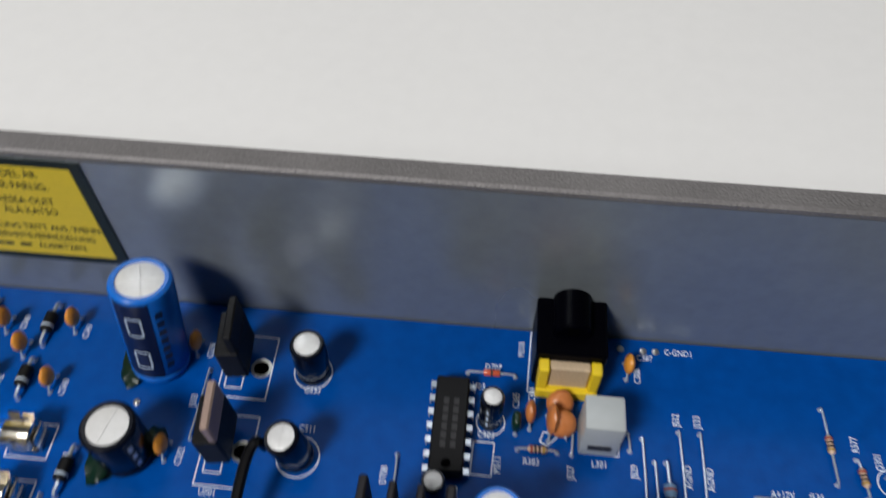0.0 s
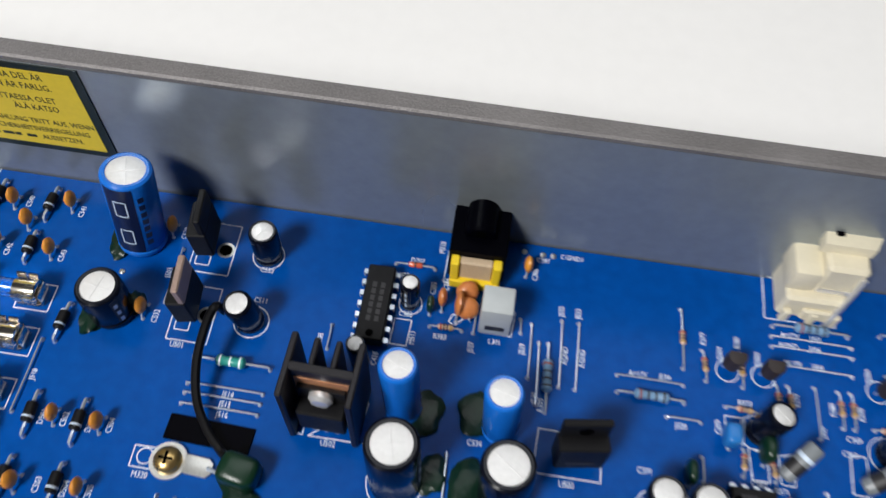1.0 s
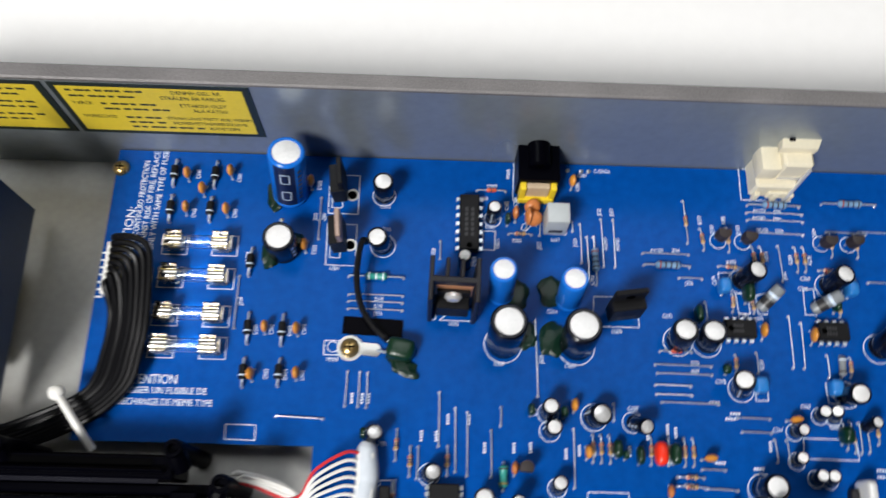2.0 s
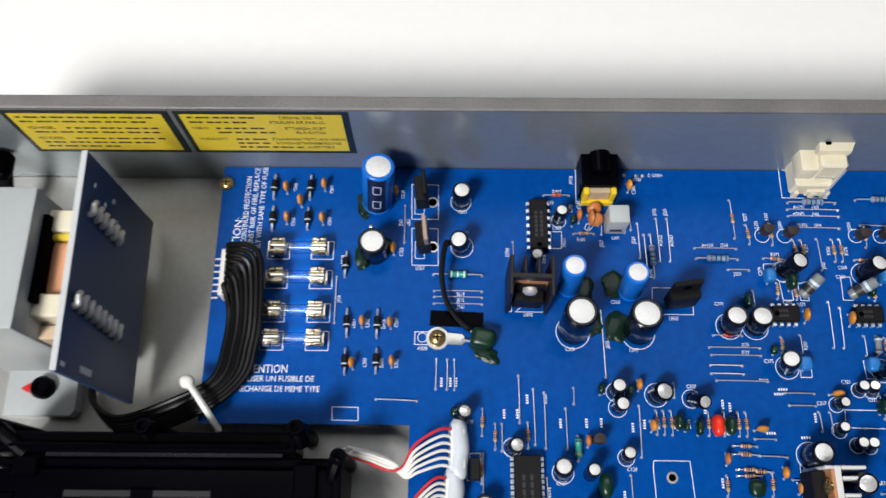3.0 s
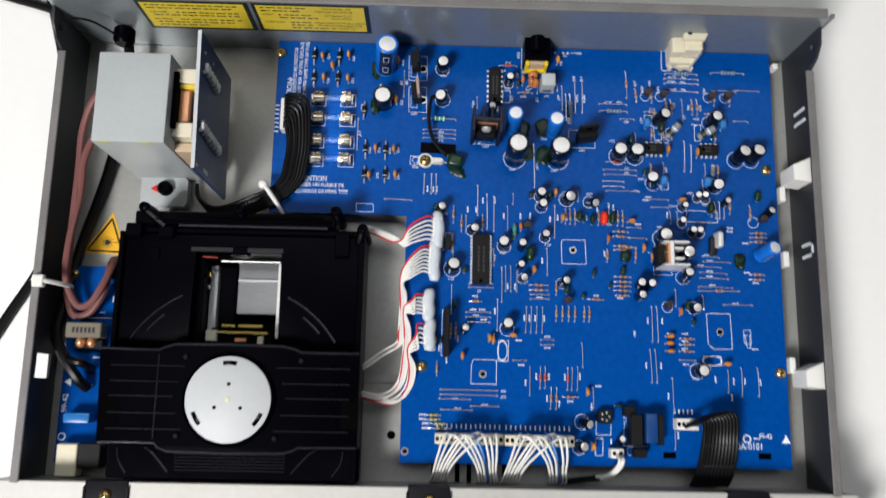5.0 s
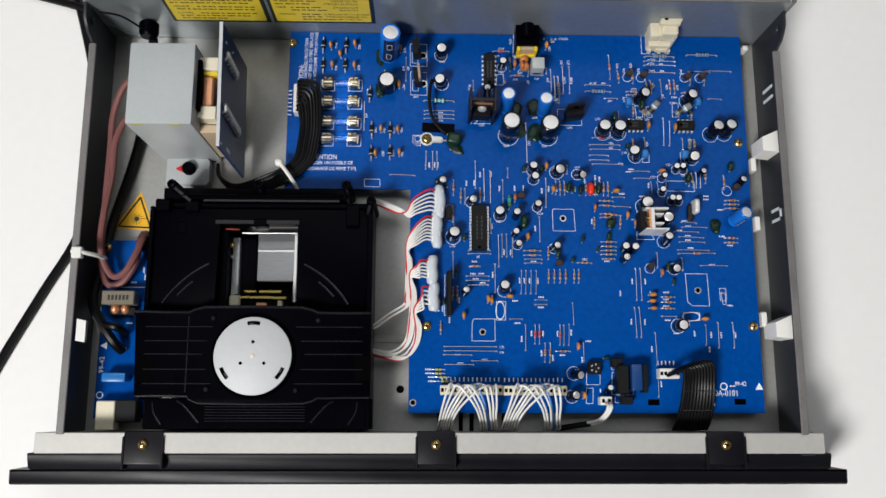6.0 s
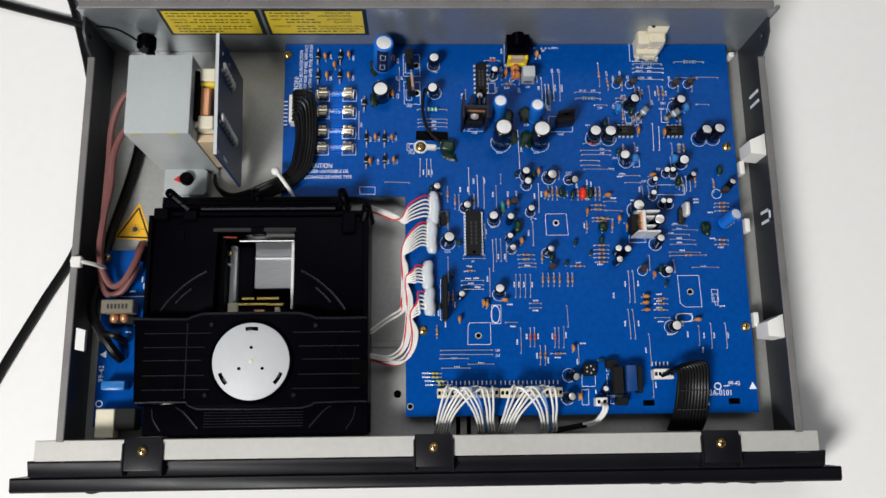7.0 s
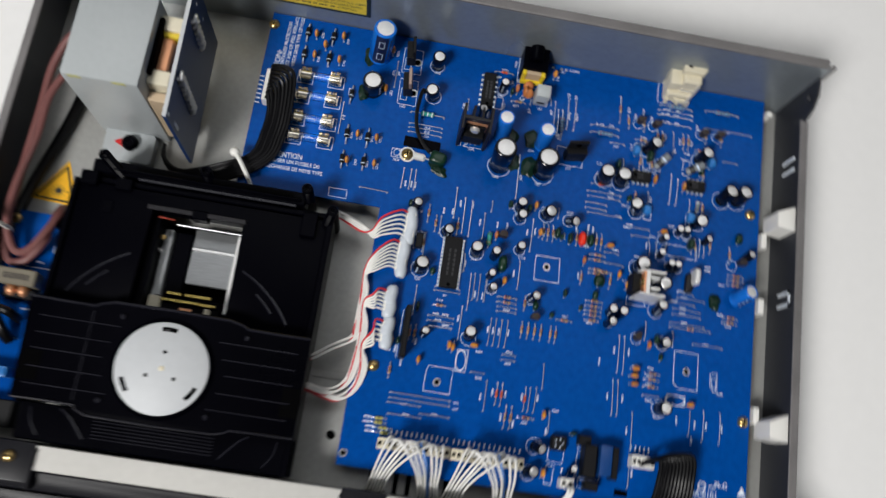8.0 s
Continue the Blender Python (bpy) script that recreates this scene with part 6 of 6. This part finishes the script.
for y0, y1 in ((71.5, 79), (43, 50.5)):
    part("bobbin", bm_box(-203.6, y0, 0, -193.2, y1, 47, 0.5), "cream", trafo, "cream bobbin block", T)
    part("bobbin_foot", bm_box(-203.6, y0 - 1.5, 0, -191.4, y0, 40, 0.4), "cream", trafo, m=T)
for y0 in (68, 43):
    part("bobbin_ear", bm_box(-242.5, y0, 8, -238.4, y0 + 6, 30, 0.6), "cream", trafo, "cream bobbin lug", T)
part("lamination", bm_box(-203.6, 37.5, -4, -193, 42.8, 40, 0.4), "paper_tan", trafo, "tan laminations edge", T)
tb = part("pin_board", bm_prism([(-0.8, -35.5), (0.8, -35.5), (0.8, 35.5), (-0.8, 35.5)], -2, 57), "trafo_board", trafo, "upright dark blue board with bent pins", at_trafo(-189.4, 59.5, 0, 1.2))
part("board_edge", bm_box(-0.9, -35.5, 57, 0.9, 35.5, 57.3), "white_disc", tb)
for row, y0, n in ((0, 16.5, 6), (1, -14.5, 8)):
    for k in range(n):
        z = 50 - k * 4.4 if n == 6 else 52 - k * 4.6
        part("bent_pin", shared(("tpin",), lambda: bm_tube([(0.4, 0, 0), (2.2, 0.2, 0.4), (2.6, 2.6, 1.2), (1.8, 4.6, -1.4)], 1.05, 8, 3), "aluminium"), None, tb, m=place(0, y0 - k * 0.3, z))
        part("solder_joint", shared(("tsold",), lambda: bm_blob(0.5, 1.1, 1.1, 1, 0, 1), "tin"), None, tb, m=place(0.9, y0 - k * 0.3, z))
for k, (y0, z) in enumerate(((27, 49), (24, 40), (28, 34), (22, 30))):
    part("solder_joint", STORE[("tsold",)], None, tb, m=place(0.9, y0, z))
part("printed_mark", bm_box(0.8, -33, 34, 0.86, -30.8, 42), "silk", tb, m=place(0, 0))
part("printed_mark", bm_box(0.8, -33.5, 52, 0.86, -32, 55), "silk", tb)

# ---- small parts on the floor pan ----
brk = thing("bracket", "grey raised steel bracket with a black fastener", "bracket", at=(-218.4, 27.6, -10.6))
part("plate", bm_prism([(-12.5, -8), (11, -8), (12.5, -6), (12.5, 6.5), (11, 8), (-12.5, 8)], 0, 6.4, 1.2), "grey_can", brk)
part("fastener", bm_lathe([(3.9, 6.4), (3.9, 9), (3.0, 10.4), (1.6, 10.4), (1.4, 9.8), (0, 9.8)], 20), "black_plastic", brk, "black push fastener", place(1, 1.5))
part("red_flag", bm_prism([(-7.5, 0.5), (-3, -1.6), (-2.5, -0.4), (-3, 2.6), (-5, 2.2)], 6.5, 8.4, 0.3), "red_sleeve", brk, "red torn tag", place(1, 0.6))

tri = thing("laser_label", "yellow triangular laser warning label with black burst", "label", at=(-248.5, 2.4, -10.55))
tri.scale = (1.14, 1.14, 1.0)
part("yellow_face", bm_prism([(-10.6, -6.4), (10.0, -7.4), (2.0, 12.8)], 0, 0.15, 0.05), "laser_yellow", tri)
for a, b in (((-8.4, -5.2), (7.8, -6.0)), ((7.8, -6.0), (1.8, 9.8)), ((1.8, 9.8), (-8.4, -5.2))):
    part("black_border", bm_tube([(a[0], a[1], 0.15), (b[0], b[1], 0.15)], 0.45, 6, 2), "label_black", tri)
part("burst", bm_lathe([(1.3, 0.15), (1.3, 0.25), (0, 0.26)], 14), "label_black", tri, m=place(0.6, -1.4))
for k in range(12):
    part("ray", shared(("ray",), lambda: bm_box(1.2, -0.12, 0.15, 3.0, 0.12, 0.24), "label_black"), None, tri, m=place(0.6, -1.4, 0, k * 30))
part("long_ray", bm_box(1.0, -0.15, 0.15, 5.2, 0.15, 0.25), "label_black", tri, m=place(0.6, -1.4))

# ---- power board on the near left ----
pb = thing("power_board", "narrow blue mains board with filter and cables", "circuit board", at=(-248.8, -62, -5))
part("panel", bm_box(-13, -50, -1.5, 14, 49, 0), "solder_mask", pb)
screw_head(-12.5 + 0.5, 44.5, 0, 2.6, pb)
choke = part("line_filter", bm_box(-8.5, 11.5, 2, 8.5, 18.5, 11, 0.5), "ferrite", pb, "dull olive line filter core")
part("core_face", bm_box(-8.8, 11.2, 9, 8.8, 18.8, 12, 0.5), "ferrite", choke, "dull brown core with a faint marking")
for k in range(6):
    part("core_marking", bm_box(-5.5 + k * 2.0, 13.6, 12.0, -4.2 + k * 2.0, 16.4, 12.06), "transistor", choke)
for s in (-3.5, 2):
    part("filter_coil", bm_blob(2.6, 3.2, 3.6, 1, 0, 2, (s, 9.5, 4)), "copper", choke)
part("filter_cheek", bm_box(-7, 6, 0, 7.5, 10.5, 5, 0.4), "epoxy", choke)
part("box_capacitor", bm_box(-7, -30.5, 0.2, 6, -25.5, 9, 1.2, 2), "blue_film", pb, "glossy blue film capacitor")
part("flat_connector", bm_box(-8.6, -56, 0, 1.4, -40.5, 8.5, 0.5), "cream", pb, "cream flat connector")
part("dark_switch", bm_box(2, -52, 0, 13, -40, 9, 0.5), "epoxy", pb)
part("square_block", bm_box(7.5, 42, 0, 13, 50, 8, 0.5), "black_plastic", pb)
write("99-42", -10.4, -21, 0.06, 4.0, "silk", pb, 90)
part("print_triangle", bm_prism([(-2, -1.6), (2, -1.6), (0, 2)], 0.02, 0.06), "silk", pb, m=place(-10, -10.5, 0, 90))
part("print_ring", bm_lathe([(1.4, 0.02), (2.0, 0.02), (2.0, 0.06), (1.4, 0.06), (1.4, 0.02)], 20), "silk", pb, m=place(-10.4, -37.5))
for q in ((4, 25, 0), (3, 2, 0), (9, 32, 90), (10, 28, 90), (1, -12, 0)):
    part("marking", STORE[("marks",)], None, pb, m=place(*q[:2], 0, q[2]))
part("print_line", bm_box(-3, 22, 0.02, 12, 22.4, 0.06), "silk", pb)


# ---- cables and wires ----
def cable(name, label, strands, category="cable"):
    """One run of strands: each strand (points, radius, material) is a part."""
    ob = thing(name, label, category)
    for pts, r, mat in strands:
        part("strand", bm_tube(pts, r, 9, 6), mat, ob)
    return ob


cable("sleeved_cable", "pair of maroon sleeved mains leads looping beside the side wall", [
    ([(-232.8, 73.4, 20), (-246.2, 71.4, 22), (-255.1, 56.0, 16), (-257.9, 32.1, 10), (-260.1, -1.5, 6), (-261.5, -22.8, 2), (-257.9, -38.3, 0), (-249.2, -37.8, 1), (-242.3, -27.5, 3), (-240.6, -15.0, 2), (-240.8, -9.5, -3)], 1.9, "wire_maroon"),
    ([(-233.1, 56.2, 14), (-244.6, 54.3, 18), (-253.5, 40.8, 14), (-256.7, 21.5, 8), (-258.7, -1.3, 10), (-259.6, -20.6, 8), (-255.0, -33.9, 3), (-248.2, -33.3, 3), (-241.8, -24.5, 6), (-238.7, -14.9, 4), (-238.9, -9.4, -2)], 1.9, "wire_maroon")])
cable("mains_lead", "thick black printed mains lead inside the chassis", [
    ([(-240.5, 109.5, 8), (-239.7, 97.2, 4), (-243.8, 78.1, -6), (-248.3, 45.8, -7), (-253.1, 23.8, -7), (-259.9, -2.0, -7), (-263.3, -26.0, -5), (-264.0, -48.0, 2), (-257.5, -61.4, 4), (-250.9, -71.3, 2), (-248.0, -75.4, -3)], 2.7, "wire_black"),
    ([(-258.5, -61.4, 4), (-248.9, -63.3, 6), (-245.9, -65.6, -2)], 2.0, "wire_black")])
inlet = thing("cable_grommet", "black rubber strain relief in the rear panel", "grommet", at=(-240.5, 111.6, 12))
bm = bm_lathe([(4.5, 0), (5.5, 1), (5.5, 7), (4.2, 9), (0, 9)], 20)
bmesh.ops.rotate(bm, verts=bm.verts, cent=(0, 0, 0), matrix=Matrix.Rotation(radians(90), 3, "X"))
part("body", bm, "black_plastic", inlet)
part("loop", bm_tube([(-2, -6, 4), (-9, -6, 20), (-16, -10, 32)], 0.6, 7, 5), "wire_black", inlet)
cable("table_cable", "black mains cable trailing over the white table", [
    ([(-240.4, 113.9, 12), (-250.4, 130.7, 2), (-275.7, 131.7, -20), (-306.6, 144.1, -30.4), (-345.8, 154.7, -30.4), (-410.5, 174.1, -30.4)], 2.7, "wire_black"),
    ([(-313.2, 175.5, -30.4), (-302.6, 149.7, -30.4), (-287.9, 97.5, -30.4), (-278.6, 44.7, -30.4), (-288.4, -3.2, -30.4), (-307.6, -40.8, -30.4), (-330.0, -84.5, -30.4), (-354.8, -139.4, -30.4)], 2.6, "wire_black")])

tie = thing("cable_tie", "white nylon tie round the leads at the side wall", "cable tie", at=(-260.8, -25.2, 10))
part("band", bm_tube([(-9, 1, 10.8), (-3, 0.5, 11.4), (2, 0, 5), (3, 0, -4), (1, 0, -10)], 1.2, 8, 5), "white_nylon", tie)
part("head", bm_box(-8.5, -2.6, 9.5, -3, 3.4, 13, 0.5), "white_nylon", tie)

ribbon = thing("flat_cable", "flat black cable bent from its header to the transformer", "cable", at=(2, -3.2, 0))
for k in range(8):
    u = k / 7
    ys, xk = 80 - 14.5 * u, -143.4 - 10.6 * u
    part("strand", bm_tube([(-156.2, ys, 7.0), (-155.2, ys, 12.5), (xk - 4 + 2.6 * u, ys - 1.0, 14.0), (xk - 0.6, ys - 6 + 2 * u, 12.5), (xk, 56, 9.0), (xk - 1.2, 46, 6.5), (-148 - 10.5 * u, 35 - 0.5 * u, 4 + 1.5 * u), (-161 - 10 * u, 24 + 3.5 * u, 3 + u), (-186 - 5 * u, 16.5 + 5.5 * u, -2 + u), (-200 - 2 * u, 25 + 3 * u, -5 + u), (-204, 34 + 2 * u, -7)], 1.02, 8, 6), "wire_black", ribbon)
tie2 = thing("cable_tie", "white nylon tie round the flat black cable", "cable tie", at=(-163.5, 29.2, 10))
part("band", bm_tube([(0, 0, 0), (3, -3.5, 0.4), (8, -10.5, -1.5), (10.5, -15, -6)], 1.1, 8, 5), "white_nylon", tie2)
part("head", bm_blob(2.6, 2.4, 1.8, 1, 0.1, 2), "white_nylon", tie2)

# glued white plugs along the board's edge, with their wires
def plug(y0, y1, x, wires, label, bend, ends):
    mid = (y0 + y1) / 2
    ob = thing("wire_plug", label, "wire plug", "glued wire plugs", at=(x, mid, 0))
    part("housing", bm_box(-2.6, (y1 - y0) / 2 + 0.5, 0.1, 2.2, (y0 - y1) / 2 - 0.5, 7, 0.4), "white_nylon", ob)
    hy = (y0 - y1) / 2
    sizes = [2.0, 2.9, 3.2, 3.3, 3.4, 3.3, 3.4, 3.3, 3.4, 3.3, 3.2, 2.9, 1.9]
    part("glue_seal", bm_tube([(0.3 * math.sin(k * 0.9 + x), -hy - 2.6 + k * (2 * hy + 5.2) / 12, 4.4 + 0.12 * math.sin(k * 1.1)) for k in range(13)], sizes, 14, 5), "hot_glue", ob, "milky hot glue seal")
    for k in range(wires):
        f = k / max(wires - 1, 1)
        s = (y0 - y1) / 2 * 0.86 * (1 - 2 * f)
        bx, by = bend
        pts = [(-1.5, s, 5.5), (-6, s * 0.95 + 0.4, 8.6 - f * 1.5), (bx - x + 4 + f * 1.2, (by - mid) * 0.45 + s * 0.7, 9 - 1.2 * f), (bx - x + 0.8 * f, by - mid + s * 0.25, 6.5 - f)]
        pts += [(ex - x + 0.95 * (k % 4), ey - mid + 0.6 * k * (1 if j < len(ends) - 1 else 0.8), ez + 0.35 * (k % 2)) for j, (ex, ey, ez) in enumerate(ends)]
        part("wire", bm_tube(pts, 0.52, 7, 6), "wire_red" if k == 0 else "wire_white", ob, "red wire" if k == 0 else "")
    return ob


plug(15.5, 1.5, -73.2, 6, "white plug sealed in hot glue with six thin wires", (-91.5, 1), [(-97, 2, 4), (-104, 4.5, 6), (-110.5, 6, 10)])
plug(0, -15.5, -74.8, 8, "white plug sealed in hot glue with eight thin wires", (-91.5, -18), [(-91.5, -30, 3), (-92, -45, 3), (-93, -52, 2), (-102, -58, 3), (-110, -64, 6)])
plug(-25, -36, -77.2, 6, "white plug sealed in hot glue with six thin wires", (-89.5, -34), [(-89, -45, 3.5), (-89.5, -58, 3), (-92, -72, 1), (-100, -78.5, 2), (-110, -77, 5)])
plug(-40, -51, -76.4, 5, "white plug sealed in hot glue with five thin wires", (-87, -54), [(-86, -64, 3), (-88, -74, 0), (-95, -80.5, 0), (-110, -77.5, 4)])

# white looms from the front headers
def loom(x0, n, label, lean):
    ob = thing("wire_loom", label, "wire loom", "front wire looms")
    for k in range(n):
        f = k / (n - 1)
        side = -1 if k % 2 else 1
        xs = x0 - 12 + 25 * f
        rise = 16.5 + 3.0 * math.sin(k * 1.9) + 2.5 * (f < 0.5)
        xe = x0 + lean * (-13.0 if side < 0 else 9.0) + (f - 0.5) * 9
        mat = "wire_blue" if k == n // 2 else "wire_white"
        part("wire", bm_tube([(xs, -96.5, 6.5), (xs + 0.1 * (xe - xs), -94.4 + 1.2 * math.sin(k * 2.3), rise * 0.85), (xs * 0.62 + xe * 0.38, -95.6 + math.sin(k), rise), (xs * 0.2 + xe * 0.8, -104.5, rise * 0.86), (xe, -111, rise * 0.45), (xe + side * 1.2, -116.5, 1), (xe + side * 1.5, -118, -6)], 0.6, 8, 6), mat, ob)


loom(-56, 13, "loom of white wires and a blue one arching to the front", 1)
loom(-21, 12, "loom of white wires and a blue one arching to the front", 1)
grey_pair = cable("wire_pair", "grey twin wire from its small plug to the front", [
    ([(17, -103.4, 6), (17.4, -104.5, 11), (16.6, -108, 10), (13.5, -112.5, 4), (8, -114, 0)], 0.9, "wire_white"),
    ([(19, -103.4, 6), (19.2, -104.8, 11), (18, -108.6, 9.5), (14.8, -113, 3.4), (9, -115, 0)], 0.9, "wire_white"),
    ([(10, -114.4, 0), (2, -115.6, -3), (-8, -117.5, -7)], 1.6, "wire_black")])
wide = thing("flat_cable", "wide black flat cable folding over the board's front edge", "cable")
for k in range(11):
    u = k / 10
    part("strand", bm_tube([(51.5 + 3 * u, -88.6 + 2.2 * u, 6.4), (55 + 8 * u, -86.8 + 4.2 * u, 12 + u), (58 + 15.2 * u, -86.6 + 4.4 * u, 15), (57.8 + 16 * u, -94, 14.5), (57.2 + 16.8 * u, -104, 10.5), (56.6 + 17.6 * u, -112, 4.5), (56.2 + 18 * u, -117.4, -3)], 1.0, 8, 6), "wire_black", wide)
for y, z in ((-97, 15.0), (-107, 10.0)):
    part("tape_line", bm_box(57.5, y - 0.2, z, 73.5, y + 0.2, z + 0.25), "print_grey", wide)

# ---- front panel ----
front = thing("front_panel", "dark grey plastic front panel with a steel top rail", "front panel", at=(-76, -138.6, -33))


def at_front(x, y, z=0.0, rz=0.0, rx=0.0, ry=0.0):
    return place(x + 76, y + 140, z + 33, rz, rx, ry)


F = at_front(0, 0)
part("steel_rail", bm_box(-282, -130.6, 16.2, 130, -120, 17.6, 0.4), "rail_steel", front, "plain grey steel rail", F)
part("rail_web", bm_box(-281, -121.2, -12, 129.4, -120.2, 16.4), "zinc", front, m=F)


def sweep_x(profile, x0, x1, taper=0.0):
    bm = bmesh.new()
    a = [bm.verts.new((x0 + taper * (z < profile[0][1] - 1), y, z)) for y, z in profile]
    b = [bm.verts.new((x1 - taper * (z < profile[0][1] - 1), y, z)) for y, z in profile]
    n = len(profile)
    bm.faces.new(a)
    bm.faces.new(list(reversed(b)))
    for i in range(n):
        bm.faces.new((a[i], b[i], b[(i + 1) % n], a[(i + 1) % n]))
    bmesh.ops.bevel(bm, geom=[e for e in bm.edges], offset=0.35, segments=1, affect="EDGES")
    return bm


part("upper_slope", sweep_x([(-130.5, 14.5), (-131.5, 14.8), (-138.5, 12.6), (-139.6, 9), (-139.6, -8), (-130.5, -8)], -286.5, 134.5), "front_plastic", front, "dark grey sloping top", F)
part("face", sweep_x([(-139.2, 10.2), (-146.0, 9.6), (-147.0, 8.4), (-147.0, -26), (-146, -27), (-139.2, -27)], -297, 144.5), "front_plastic", front, "dark grey face bar", F)
part("face_groove", bm_box(-296.6, -140.2, 10.0, 144, -139.7, 10.5), "hole", front, m=F)
for x in (-226, -75, 77):
    tab = part("tab", bm_box(x - 10, -136.0, 10, x + 10, -119.4, 18.6, 0.7, 2), "front_plastic", front, "dark plastic screw tab", F)
    for s in (-1, 1):
        part("tab_rib", bm_box(x + s * 10 - 0.6, -138.5, 10, x + s * 10 + 0.6, -122, 19.2, 0.3), "front_plastic", tab)
    screw_head(0, 0, 0, 2.7, tab, "brass", place(x, -126, 18.6, x))
for x in (-100, -55, 97):
    part("rail_notch", bm_box(x - 6, -131.2, 15.6, x + 6, -130.2, 17.0, 0.3), "front_plastic", front, m=F)
for x in (47, 58, 70, 84):
    part("button", bm_box(x - 3, -148.2, -8, x + 3, -146.8, -3, 0.4), "front_plastic", front, m=F)
part("button_bar", bm_box(94, -148.2, -8, 118, -146.8, -3, 0.4), "front_plastic", front, m=F)
part("panel_foot", bm_lathe([(8, -33), (8.5, -32), (8.5, -26.5), (0, -26.5)], 20), "black_plastic", front, m=at_front(-268, -142))
part("panel_foot", bm_lathe([(8, -33), (8.5, -32), (8.5, -26.5), (0, -26.5)], 20), "black_plastic", front, m=at_front(110, -142))

# ---- warning labels on the rear panel ----
def warning_label(x0, x1, label, lines):
    ob = thing("warning_label", label, "label", "rear panel labels", at=((x0 + x1) / 2, 112.6, 26.5))
    w = (x1 - x0) / 2
    part("border", bm_box(-w, -0.12, -14.2, w, 0.15, 15.8), "label_black", ob, "black label border")
    part("yellow_face", bm_box(-w + 1.8, -0.2, -12.2, w - 2.2, -0.08, 14.0), "yellow_paper", ob)
    for text, x, z, size in lines:
        if text[0] == "=":
            wide = float(text[1:])
            n = int(wide / 2.9)
            for k in range(n):
                ww = 2.1 + 0.6 * math.sin(k * 2.3 + z)
                part("print_bar", shared(("lbar", round(ww, 1), size), lambda: bm_box(0, -0.26, -size * 0.3, ww, -0.2, size * 0.3), "label_black"), None, ob, m=place(x + k * 2.9, 0, z))
        else:
            write(text, 0, 0, 0, size, "label_black", ob, m=place(x, -0.22, z, 0, 90) @ Matrix.Diagonal((0.82, 1.1, 1, 1)))
    return ob


warning_label(-168.6, -110.6, "yellow laser warning label with black serif print", [
    ("=24", -25, 12.0, 1.6), ("DENNA DEL ÄR", 13.0, 12.0, 2.5), ("=21", -25, 8.8, 1.6), ("STRÅLEN ÄR FARLIG.", 11.5, 8.8, 2.5),
    ("VARO!", -22.5, 4.6, 2.4), ("=20", -17, 4.6, 1.6), ("ETTAESSA OLET", 13.5, 4.6, 2.4), ("=22", -17, 1.6, 1.6), ("ÄLÄ KATSO", 15.0, 1.6, 2.4),
    ("VORSICHT!", -20.0, -3.4, 2.4), ("=12", -12, -3.4, 1.6), ("STRAHLUNG TRITT AUS, WENN", 13.5, -3.4, 2.2), ("=14", -12, -6.4, 1.6), ("SICHERHEITSVERRIEGELUNG", 13.0, -6.4, 2.2), ("=24", -12, -9.4, 1.6), ("AUSSETZEN.", 17.0, -9.4, 2.2)])
warning_label(-226, -170.4, "yellow laser warning label with black print", [
    ("=48", -24, 11.6, 1.6), ("=44", -24, 8.6, 1.6), ("ADVARSEL", -18.5, 4.2, 2.4), ("=34", -10, 4.2, 1.6), ("=44", -22, 1.2, 1.6),
    ("ADVARSEL", -18.5, -3.4, 2.4), ("=34", -10, -3.4, 1.6), ("=42", -22, -6.4, 1.6), ("=28", -22, -9.4, 1.6)])
